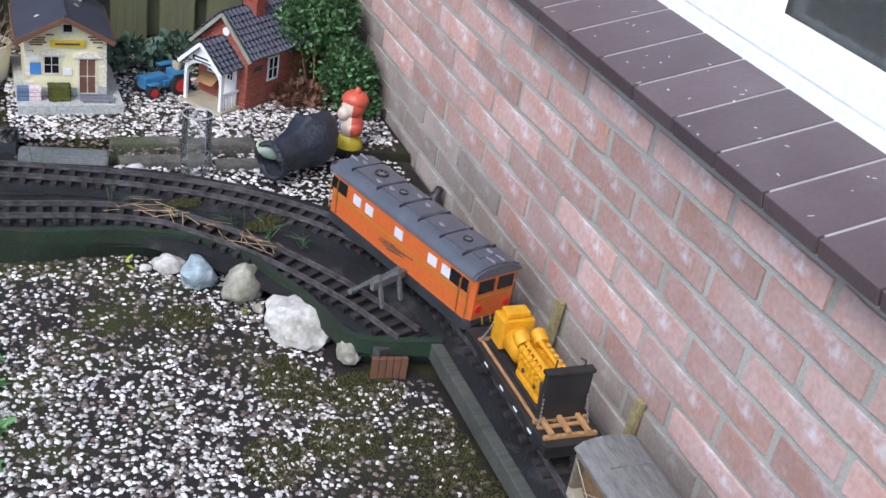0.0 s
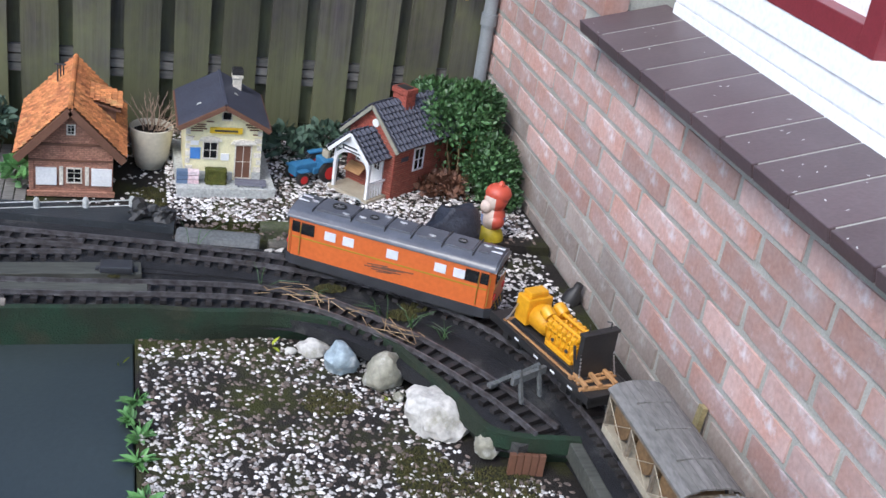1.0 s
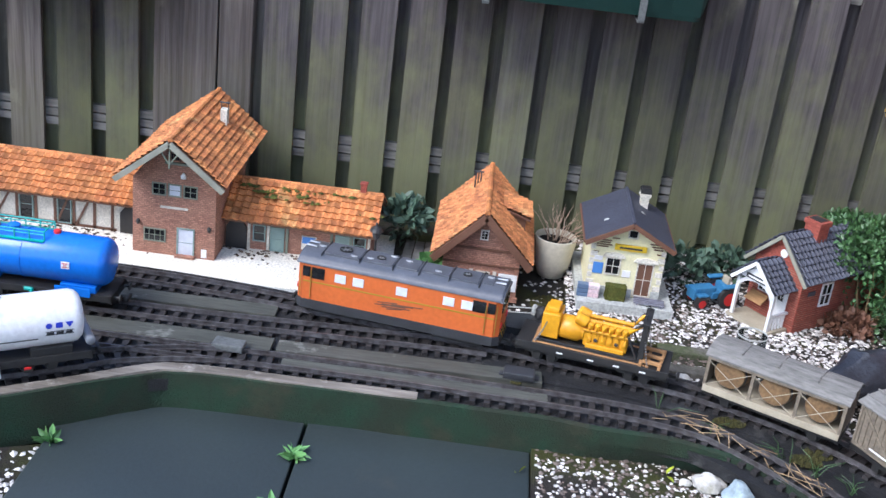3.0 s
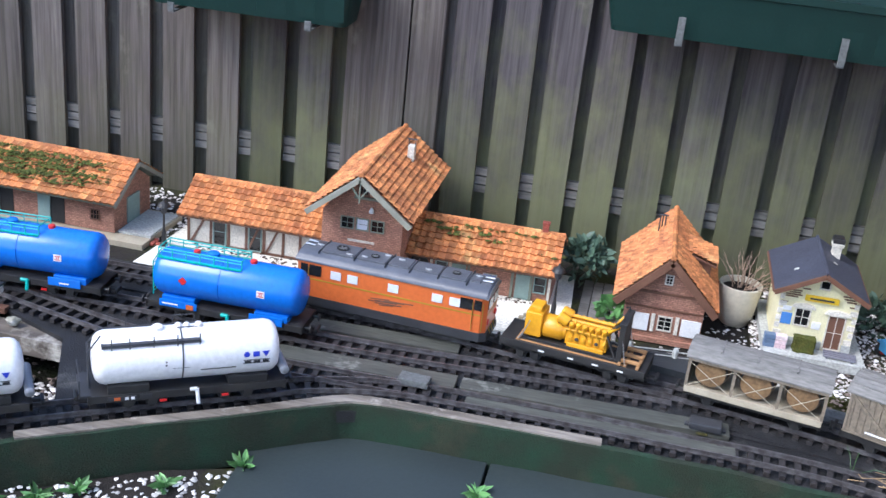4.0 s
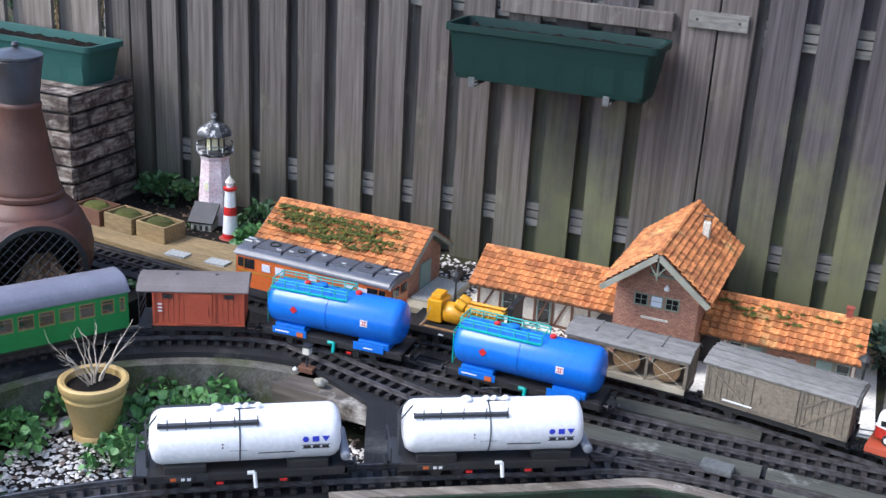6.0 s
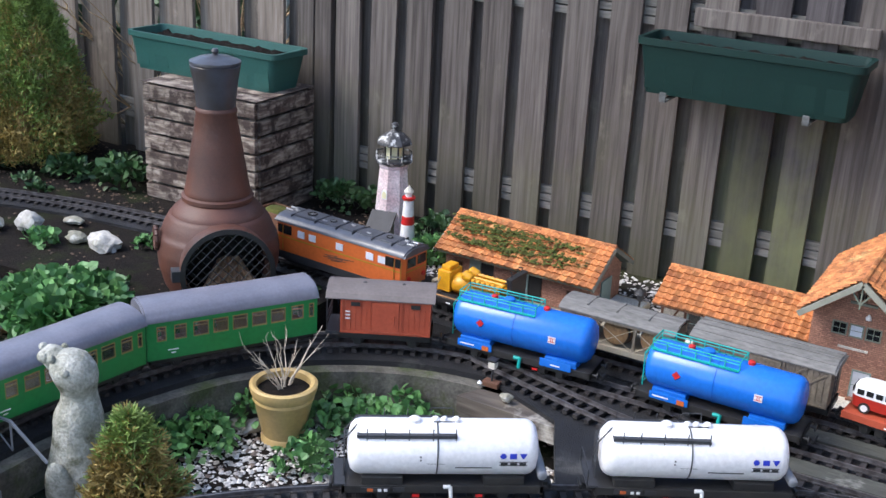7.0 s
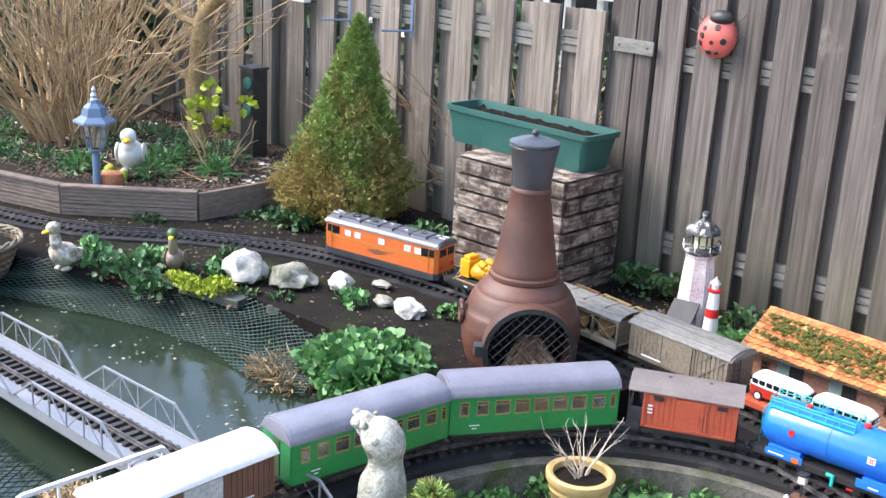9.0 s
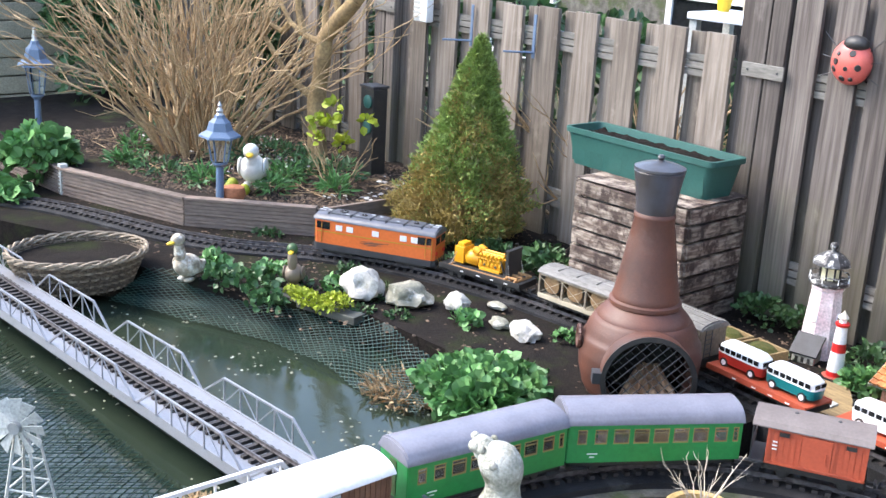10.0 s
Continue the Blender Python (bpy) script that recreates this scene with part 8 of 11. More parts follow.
foliage("plant", "leafy weeds between crate and fence", "plants", [((-2.40, 2.68, 0.02), (0.09, 0.05, 0.05)), ((-2.27, 2.70, 0.01), (0.06, 0.04, 0.06)), ((-2.02, 2.62, 0.01), (0.06, 0.06, 0.05))], 650, 0.017, 22, LEAF_DARK)
foliage("plant", "green plant beside the small lighthouse", "plants", [((-1.98, 2.52, -0.01), (0.055, 0.05, 0.035))], 280, 0.020, 23, LEAF)
foliage("plant", "leafy weeds beside the wooden crate", "plants", [((-3.06, 2.44, 0.02), (0.09, 0.07, 0.05)), ((-3.25, 2.40, 0.01), (0.08, 0.05, 0.035)), ((-3.55, 2.28, 0.0), (0.10, 0.05, 0.03))], 560, 0.024, 24, LEAF_DARK)
foliage("plant", "mixed green plants on the raised bed", "plants", [((-4.55, 2.32, 0.08), (0.35, 0.20, 0.05)), ((-4.15, 2.35, 0.09), (0.20, 0.12, 0.06)), ((-4.55, 1.86, 0.07), (0.28, 0.10, 0.03)), ((-5.1, 2.2, 0.09), (0.2, 0.2, 0.06))], 1500, 0.024, 25, LEAF_MID, ratio=0.3)
foliage("plant", "narrow fresh green blades of bulbs on the raised bed", "plants", [((-4.06, 2.06, 0.08), (0.05, 0.05, 0.05)), ((-4.35, 1.95, 0.07), (0.08, 0.05, 0.03)), ((-4.75, 1.80, 0.07), (0.06, 0.05, 0.03)), ((-4.95, 1.95, 0.07), (0.05, 0.05, 0.04)), ((-4.20, 2.20, 0.08), (0.07, 0.06, 0.04)), ((-3.95, 2.25, 0.08), (0.05, 0.05, 0.05))], 620, 0.040, 125, LEAF, ratio=0.16)
twigs_ = bmesh.new()
r_ = np.random.default_rng(126)
for _ in range(170):
    gx, gy, a_, l_ = r_.uniform(-5.3, -3.85), r_.uniform(1.85, 2.65), r_.uniform(0, 6.28), r_.uniform(0.04, 0.14)
    if gy > 1.60 + max(0, gx + 4.68) * 0.62:
        rod(twigs_, (gx, gy, 0.066), (gx + l_ * math.cos(a_), gy + l_ * math.sin(a_), 0.068 + r_.uniform(0, 0.02)), 0.0022, 5, 0.0012)
solo("fallen_twigs", twigs_, DRY, "dry fallen twigs on the raised bed", "twigs", kind="stuff")
r_ = np.random.default_rng(211)
cover = []
for _ in range(46):
    gx, gy = r_.uniform(-4.0, -2.1), r_.uniform(1.72, 2.68)
    if np.min(np.hypot(MAIN[0][:, 0] - gx, MAIN[0][:, 1] - gy)) > 0.11 and not (-2.98 < gx < -2.48 and gy > 2.40) and math.hypot(gx + 2.298, gy - 2.015) > 0.2 and not (gx > -2.55 and 2.25 < gy < 2.48):
        k_ = r_.uniform(0.02, 0.055)
        cover.append(((gx, gy, -0.018), (k_, k_ * 0.8, k_ * 0.45)))
foliage("ground_cover", "low mixed green weeds scattered on the soil bank", "weeds", cover, 1500, 0.015, 212, LEAF_DARK, ratio=0.55)
foliage("ground_cover", "small fresh green weeds beside the pond rocks", "weeds", [((-2.86, 1.95, -0.01), (0.05, 0.04, 0.03)), ((-3.28, 1.80, -0.01), (0.05, 0.04, 0.03)), ((-3.45, 1.68, 0.0), (0.07, 0.05, 0.04)), ((-3.62, 1.58, 0.0), (0.06, 0.04, 0.04)), ((-2.62, 2.10, -0.012), (0.04, 0.03, 0.02))], 520, 0.018, 213, LEAF, ratio=0.8)
foliage("primula_plant", "big fresh green leafy plant beside the far track", "plant", [((-4.86, 1.52, 0.09), (0.12, 0.13, 0.10)), ((-4.70, 1.33, 0.0), (0.09, 0.07, 0.04))], 640, 0.040, 26, LEAF, ratio=0.9)
weeds("slab_weeds", "fresh green dandelion weeds in the slab joints", [(-0.435, 1.70, -0.072), (-0.44, 1.545, -0.072), (-0.02, 1.62, -0.065), (-0.015, 1.52, -0.065), (-0.02, 1.46, -0.065), (-0.01, 1.36, -0.065), (-0.02, 1.28, -0.065), (-0.03, 1.57, -0.065), (-0.025, 1.20, -0.065), (-0.845, 1.655, -0.075), (-1.13, 1.46, -0.08), (-1.20, 1.42, -0.08), (-1.08, 1.50, -0.08), (-0.95, 1.56, -0.08)], 0.025, 22, 30, LEAF)
bm = bmesh.new()
r = np.random.default_rng(31)
for x, y, n_, l in ((0.09, 2.06, 3, 0.075), (0.42, 1.80, 6, 0.06), (0.47, 1.76, 7, 0.05), (0.30, 1.86, 4, 0.05), (0.52, 1.72, 6, 0.05), (-1.0, 2.12, 3, 0.04), (0.21, 1.91, 3, 0.05)):
    for _ in range(n_):
        d = Vector((r.normal(0, 0.5), r.normal(0, 0.5), 1.0)).normalized() * l * r.uniform(0.6, 1.2)
        p = Vector((x + r.normal(0, 0.006), y + r.normal(0, 0.006), -0.008))
        q = p + d * 0.55
        rod(bm, p, q, 0.0009, 4, 0.0008)
        rod(bm, q, q + Vector((d.x * 0.9, d.y * 0.9, d.z * 0.2)), 0.0008, 4, 0.0003)
solo("grass_tufts", bm, LEAF_DARK, "thin green grass blades among the tracks", "grass", kind="stuff")
weeds("yellow_leaf", "fallen pale yellow leaves on the paving", [(-0.045, 1.74, -0.068), (0.30, 1.05, -0.055), (0.40, 1.6, -0.056), (0.22, 1.77, -0.056)], 0.022, 2, 32, LEAF_YELLOW)
for k, (x, y, rx, ry) in enumerate(((0.02, 2.36, 0.05, 0.05), (0.00, 2.29, 0.03, 0.025), (0.49, 1.83, 0.025, 0.02), (0.385, 2.34, 0.03, 0.012), (0.63, 2.30, 0.035, 0.02), (-0.06, 1.945, 0.012, 0.006), (0.52, 1.04, 0.07, 0.10), (0.60, 1.22, 0.06, 0.09), (0.42, 1.40, 0.05, 0.07), (0.53, 1.36, 0.07, 0.05), (0.36, 1.22, 0.05, 0.06), (0.30, 1.60, 0.05, 0.04), (0.47, 1.25, 0.06, 0.05), (0.60, 1.10, 0.07, 0.06), (0.46, 1.80, 0.03, 0.02), (0.34, 1.90, 0.03, 0.016), (0.18, 2.24, 0.02, 0.012), (0.31, 2.29, 0.025, 0.014), (0.38, 2.30, 0.03, 0.02), (0.66, 2.25, 0.035, 0.018), (0.58, 1.70, 0.03, 0.03))):
    verts, faces = [], []
    r = np.random.default_rng(40 + k)
    zz = (-0.016 if x > 0.05 else -0.034) if y > 2.2 else (-0.006 if y > 1.75 else -0.061)
    for _ in range(900 if rx > 0.03 else 330):
        a, q = r.uniform(0, 6.28), math.sqrt(r.uniform(0, 1))
        px, py = x + rx * q * math.cos(a), y + ry * q * math.sin(a)
        s = r.uniform(0.0012, 0.0032)
        b = len(verts)
        verts += [(px + s, py, zz), (px, py + s, zz), (px - s, py, zz), (px, py - s, zz), (px, py, zz + s * r.uniform(0.8, 2))]
        faces += [(b, b + 1, b + 4), (b + 1, b + 2, b + 4), (b + 2, b + 3, b + 4), (b + 3, b, b + 4)]
    cloud("moss_cushion", verts, faces, MOSS_DARK, None, "soft green-brown moss cushion on the ground", "moss")

# straw on the siding
bm = bmesh.new()
r = np.random.default_rng(50)
for _ in range(34):
    s = r.uniform(0.28, 0.62)
    p = along(SIDING, s)
    a = r.uniform(-0.5, 0.5) + heading(SIDING, s)
    l = r.uniform(0.02, 0.07)
    z = r.uniform(0.009, 0.014)
    rod(bm, (p[0] + r.normal(0, 0.02), p[1] + r.normal(0, 0.02), z), (p[0] + l * math.cos(a), p[1] + l * math.sin(a), z + r.uniform(-0.001, 0.008)), 0.0007, 5)
solo("straw", bm, DRY, "dry straw lying across the siding", "straw", kind="stuff")

# conifers: layered clumps of needles
NEEDLE = mat("fresh_conifer_needles", (0.155, 0.245, 0.050), 0.65, (0.21, 0.28, 0.07), 9, 0.55, 160, 0.2, island=0.35)
NEEDLE_BROWN = mat("browning_conifer_needles", (0.36, 0.27, 0.075), 0.7, (0.25, 0.175, 0.055), 9, 0.55, 160, 0.2, island=0.35)


def conifer(name, label, x, y, z, h, radius, seed, count, brown=0.55, lean=(0.0, 0.0), slim=0.9):
    root = thing(name, label, "conifer", pose(x, y, z))
    part("trunk", lathe(bmesh.new(), [(radius * 0.12, -0.02), (radius * 0.05, h * 0.6)], 10), BARK, root)
    r = np.random.default_rng(seed)
    verts, faces, tint = [], [], []
    for _ in range(count):
        u = r.beta(1.0, 1.55)
        a = r.uniform(0, 6.28)
        q = Vector((math.cos(a) * 1.9, math.sin(a) * 1.9, u * 6 + seed))
        lump = 1 + 0.30 * noise.noise(q) + 0.26 * noise.noise(q * 2.6)
        rr = radius * (1 - u) ** slim * (1.12 - 0.12 * u) * lump * (0.70 + 0.3 * min(1, u * 7)) * math.sqrt(r.uniform(0.40, 1.0))
        c = np.array((rr * math.cos(a) + lean[0] * u, rr * math.sin(a) + lean[1] * u, h * u + 0.02 + 0.012 * noise.noise(q * 3)))
        d = np.array((math.cos(a), math.sin(a), r.uniform(0.3, 1.5)))
        d /= np.linalg.norm(d)
        dry = 0.5 + 0.9 * noise.noise(q * 0.8 + Vector((9, 0, 0))) + brown - 1.5 * u
        for _k in range(4):
            e = d + r.normal(0, 0.55, 3)
            e /= np.linalg.norm(e)
            t = np.cross(e, r.normal(0, 1, 3))
            t /= np.linalg.norm(t) + 1e-9
            l, w = r.uniform(0.009, 0.021), 0.0019
            b = len(verts)
            verts += [tuple(c - t * w), tuple(c + t * w), tuple(c + e * l + t * w * 0.4), tuple(c + e * l - t * w * 0.4)]
            faces.append((b, b + 1, b + 2, b + 3))
            tint.append(1 if r.random() < dry else 0)
    crown = cloud("crown", verts, faces, [NEEDLE, NEEDLE_BROWN], root, "green needles browning towards the foot", kind="")
    for p, k in zip(crown.data.polygons, tint):
        p.material_index = k
    return root


conifer("conifer", "dwarf conifer, green at the top and browning below", -3.525, 2.475, -0.016, 0.685, 0.230, 61, 17000, 0.40, (0.038, 0.032), 0.85)
conifer("conifer", "small olive-brown dwarf conifer in the loop garden", -1.825, 1.235, -0.125, 0.225, 0.090, 62, 2900, 1.05, (0.0, 0.0), 0.55)
foliage("heather_bush", "dry beige heather bush at the pond", "bush", [((-2.32, 0.83, -0.03), (0.10, 0.10, 0.06))], 1500, 0.013, 63, DRY, ratio=0.3)


def twig_bush(name, label, x, y, z, count, height, spread, seed, thick=0.006, fork=2, base=0.08, material=None):
    root = thing(name, label, "shrub", pose(x, y, z))
    r = np.random.default_rng(seed)
    for i in range(count):
        bm = bmesh.new()
        a = r.uniform(0, 6.28)
        q = r.uniform(0.05, 1.0)
        p = Vector((base * math.cos(a) * q, base * math.sin(a) * q, -0.01))
        a += r.normal(0, 0.25)
        tall = height * r.uniform(0.55, 1.05) * (1.08 - 0.35 * q)
        d = Vector((math.cos(a) * spread * q, math.sin(a) * spread * q, tall))
        bend = r.uniform(1.05, 1.6)
        segs = 6
        last = p
        rad = thick * r.uniform(0.45, 1.0)
        for k in range(1, segs + 1):
            u = k / segs
            nxt = p + Vector((d.x * u ** bend, d.y * u ** bend, d.z * u ** 0.92)) + Vector(r.normal(0, 0.017 * height, 3))
            rod(bm, last, nxt, rad * (1.05 - 0.8 * (k - 1) / segs), 5, rad * (1.05 - 0.8 * u))
            if k >= 2:
                for _ in range(fork if k > 3 else 1):
                    side = Vector(r.normal(0, 1, 3)).normalized()
                    e = (nxt - last).normalized() * r.uniform(0.10, 0.22) * height + side * 0.075 * height
                    mid = nxt + e * 0.55 + Vector(r.normal(0, 0.012 * height, 3))
                    rod(bm, nxt, mid, rad * 0.42, 4, rad * 0.3)
                    rod(bm, mid, nxt + e + Vector((0, 0, 0.02 * height)), rad * 0.3, 4, rad * 0.12)
            last = nxt
        part("stem", bm, material or DRY, root)
    return root


twig_bush("bare_shrub", "bare straw-brown shrub with many upright stems", -4.80, 2.16, 0.06, 120, 0.92, 0.62, 71, 0.0085, 2, 0.17)
twig_bush("budding_shrub", "thin bare shrub with fresh green buds", -4.02, 2.30, 0.06, 9, 0.28, 0.12, 72, 0.004, 1, 0.05)
foliage("buds", "fresh yellow-green leaf buds on the thin shrub", "leaves", [((-4.02 + dx, 2.30 + dy, 0.06 + dz), (0.022, 0.022, 0.022)) for dx, dy, dz in ((0.06, -0.06, 0.27), (-0.10, -0.02, 0.24), (0.12, 0.05, 0.27), (-0.02, -0.07, 0.20), (-0.06, 0.03, 0.30), (0.02, 0.02, 0.18))], 130, 0.026, 73, LEAF_YELLOW)

# small tree with a leaning ochre trunk
tree = thing("bare_tree", "small bare tree with an ochre trunk and forked limbs", "tree", pose(-4.36, 2.46, 0.05))
bm = bmesh.new()
pts = [(0, 0, -0.02), (-0.018, 0, 0.08), (-0.012, -0.012, 0.17), (-0.034, 0, 0.27), (-0.020, 0.006, 0.36), (0.004, 0, 0.45), (0.020, 0, 0.53), (0.090, 0.01, 0.60), (0.195, 0.02, 0.69), (0.30, 0.03, 0.84)]
for i, (a, b) in enumerate(zip(pts, pts[1:])):
    rod(bm, a, b, 0.037 - 0.0014 * i + 0.004 * (i % 2), 12, 0.036 - 0.0014 * i + 0.004 * ((i + 1) % 2))
part("trunk", bm, BARK, tree, smooth=True)
for limb in (((0.010, 0, 0.50), (-0.08, -0.02, 0.52), (-0.20, -0.02, 0.56), (-0.29, -0.03, 0.66), (-0.33, -0.03, 0.82)), ((-0.10, -0.02, 0.525), (-0.13, -0.03, 0.62), (-0.12, -0.03, 0.78)), ((0.02, 0, 0.53), (0.0, 0.01, 0.62), (0.05, 0.02, 0.80)), ((0.10, 0.01, 0.60), (0.09, 0.0, 0.68), (0.13, 0.0, 0.82)), ((-0.03, 0.0, 0.27), (-0.16, -0.06, 0.36), (-0.28, -0.09, 0.50), (-0.22, -0.10, 0.62)), ((-0.20, -0.02, 0.56), (-0.24, -0.03, 0.52), (-0.30, -0.05, 0.54))):
    bm = bmesh.new()
    for i, (a, b) in enumerate(zip(limb, limb[1:])):
        rod(bm, a, b, 0.016 - 0.003 * i, 8, 0.013 - 0.003 * i)
    part("limb", bm, BARK, tree, smooth=True)
foliage("evergreen_shrub", "dark evergreen shrub behind the bare one", "bush", [((-5.20, 2.60, 0.42), (0.20, 0.12, 0.34))], 1700, 0.032, 301, LEAF_DARK)
foliage("evergreen_shrub", "dark green bush before the end wall", "bush", [((-6.05, 2.35, 0.40), (0.16, 0.32, 0.40))], 2600, 0.036, 302, LEAF_MID)

# ---- planters, crate, chiminea ----
def planter(name, label, m, L, W, Ht, material, soil=True):
    root = thing(name, label, "planter", m, group="planters")
    def ring(bm, l, w, z, rad=0.02):
        out = []
        for cx, cy, a0 in ((l / 2 - rad, w / 2 - rad, 0), (-l / 2 + rad, w / 2 - rad, 90), (-l / 2 + rad, -w / 2 + rad, 180), (l / 2 - rad, -w / 2 + rad, 270)):
            for k in range(5):
                a = radians(a0 + k * 22.5)
                out.append(bm.verts.new((cx + rad * math.cos(a), cy + rad * math.sin(a), z)))
        return out
    bm = bmesh.new()
    rings = [ring(bm, L * 0.90, W * 0.80, 0), ring(bm, L * 0.965, W * 0.94, Ht - 0.018), ring(bm, L, W, Ht - 0.016), ring(bm, L, W, Ht), ring(bm, L * 0.965, W * 0.90, Ht), ring(bm, L * 0.95, W * 0.86, Ht - 0.02), ring(bm, L * 0.90, W * 0.78, 0.03)]
    n = len(rings[0])
    for a, b in zip(rings, rings[1:]):
        for i in range(n):
            bm.faces.new((a[i], a[(i + 1) % n], b[(i + 1) % n], b[i]))
    bm.faces.new(rings[0][::-1])
    bm.faces.new(rings[-1])
    part("trough", bm, material, root, smooth=True)
    for i in range(7):
        x = -L * 0.40 + i * L * 0.80 / 6
        pts = [(x - L * 0.045, 0.012), (x + L * 0.045, 0.012), (x + L * 0.045, Ht * 0.55), (x + L * 0.025, Ht * 0.70), (x - L * 0.025, Ht * 0.70), (x - L * 0.045, Ht * 0.55)]
        mm = Matrix.Translation((0, -W * 0.401, 0)) @ Matrix.Rotation(math.atan(0.07 * W / Ht), 4, "X")
        part("panel", prism(bmesh.new(), pts, -0.003, 0.0008, m=mm @ UPY), material, root)
    if soil:
        bm = bmesh.new()
        bmesh.ops.create_grid(bm, x_segments=40, y_segments=12, size=0.5)
        for v in bm.verts:
            v.co = Vector((v.co.x * L * 0.93, v.co.y * W * 0.84, Ht - 0.022 + 0.014 * noise.noise(Vector((v.co.x * 22, v.co.y * 8, 2)))))
        part("soil", bm, SOIL, root)
    return root


planter("planter", "long green plastic planter full of dark soil, on the wooden crate", pose(-2.815, 2.612, 0.339, 0, 0, -1), 0.585, 0.165, 0.115, PLANTER)
p2 = planter("planter", "dark green plastic planter hung on the fence", pose(-1.218, 2.665, 0.506), 0.535, 0.155, 0.132, PLANTER_D)
p1 = planter("planter", "dark green plastic planter hung high on the fence", pose(-0.052, 2.665, 0.586), 0.70, 0.155, 0.125, PLANTER_D)
for x, p in ((-1.40, p2), (-1.06, p2), (-0.215, p1), (0.13, p1)):
    zz = 0.496 if p is p2 else 0.578
    ob = part("hanger", boxes([(x - 0.008, x + 0.008, 2.58, 2.768, zz - 0.004, zz), (x - 0.008, x + 0.008, 2.578, 2.582, zz, zz + (0.02 if p is p2 else 0.06))], 0.001), GREY_STONE, p, "grey metal hanger")
    ob.matrix_basis = p.matrix_basis.inverted()

crate = thing("wooden_crate", "tall crate of peeling brown planks", "wooden crate", pose(-2.728, 2.568, -0.016, 0, 0, 1.5))
CL, CW = 0.205, 0.138
for k in range(7):
    z0 = 0.002 + k * 0.0505
    for s in (-1, 1):
        part("plank", B(-CL, CL, s * CW - 0.008, s * CW + 0.008, z0, z0 + 0.0415, bevel=0.002), OLD_PLANK, crate)
        part("plank", B(s * CL - 0.008, s * CL + 0.008, -CW + 0.008, CW - 0.008, z0, z0 + 0.0415, bevel=0.002), OLD_PLANK, crate)
for sx in (-1, 1):
    for sy in (-1, 1):
        part("corner_post", B(sx * (CL - 0.02) - 0.011, sx * (CL - 0.02) + 0.011, sy * (CW - 0.02) - 0.011, sy * (CW - 0.02) + 0.011, 0, 0.352), OLD_PLANK, crate)
for k in range(4):
    part("top_plank", B(-CL - 0.006, CL + 0.006, -CW - 0.006 + k * 0.0722, -CW + 0.060 + k * 0.0722, 0.354, 0.3545 + 0.0005, bevel=0.0), OLD_PLANK, crate)
# Added black block close behind the planks; it makes their gaps dark.
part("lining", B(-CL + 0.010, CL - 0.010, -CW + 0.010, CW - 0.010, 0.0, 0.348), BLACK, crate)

chim = thing("chiminea", "rusty terracotta garden stove with round mesh door, grey-blue top", "chiminea", pose(-2.298, 2.015, -0.02))
face = Vector((0.75, -0.66, 0)).normalized()
MZ = 0.092
bm = bmesh.new()
prof = [(0.085, -0.05), (0.112, -0.02), (0.134, 0.02), (0.146, 0.065), (0.149, 0.105), (0.144, 0.14), (0.141, 0.146), (0.138, 0.149), (0.130, 0.172), (0.118, 0.193), (0.112, 0.196), (0.110, 0.203), (0.098, 0.216), (0.088, 0.226), (0.080, 0.231)]
fine = []
for (r0, z0), (r1, z1) in zip(prof, prof[1:]):
    n = max(1, int((z1 - z0) / 0.006))
    fine += [(r0 + (r1 - r0) * k / n, z0 + (z1 - z0) * k / n) for k in range(n)]
fine.append(prof[-1])
lathe(bm, fine, 96)
axis = face
gone = []
for f in bm.faces:
    c = f.calc_center_median()
    d = c - Vector((0, 0, MZ))
    if d.dot(axis) > 0 and (d - axis * d.dot(axis)).length < 0.100:
        gone.append(f)
bmesh.ops.delete(bm, geom=gone, context="FACES")
part("belly", bm, TERRA, chim, smooth=True)
part("neck", lathe(bmesh.new(), [(0.082, 0.226), (0.087, 0.231), (0.087, 0.240), (0.080, 0.244), (0.081, 0.250), (0.078, 0.258), (0.069, 0.310), (0.058, 0.380), (0.0475, 0.440), (0.0500, 0.446), (0.0500, 0.452), (0.0465, 0.457)], 48), TERRA, chim, smooth=True)
part("top", lathe(bmesh.new(), [(0.0462, 0.4575), (0.048, 0.480), (0.053, 0.520), (0.058, 0.548), (0.0595, 0.556), (0.056, 0.560)], 48), CHIM_GREY, chim, "grey-blue glazed flared top", smooth=True)
part("lid", lathe(bmesh.new(), [(0.0605, 0.5605), (0.060, 0.566), (0.040, 0.574), (0.010, 0.579), (0.006, 0.582), (0.009, 0.588), (0.006, 0.594), (0.001, 0.595)], 40), CHIM_GREY, chim, "blue-grey lid with a knob", smooth=True)
turn = Matrix.Translation((0, 0, MZ)) @ axis.to_track_quat("Z", "Y").to_matrix().to_4x4()
bm = bmesh.new()
ring = []
lathe(bm, [(0.098, 0.098), (0.106, 0.094), (0.112, 0.150), (0.110, 0.157), (0.103, 0.157), (0.100, 0.150), (0.096, 0.100)], 56, m=turn, cap=False)
part("mouth_collar", bm, TERRA, chim, "terracotta collar round the mouth", smooth=True)
bm = bmesh.new()
lathe(bm, [(0.100, 0.158), (0.111, 0.158), (0.112, 0.164), (0.100, 0.165), (0.099, 0.160)], 56, m=turn, cap=False)
door = part("mesh_door", bm, BLACK, chim, "round black mesh door", smooth=True)
bm = bmesh.new()
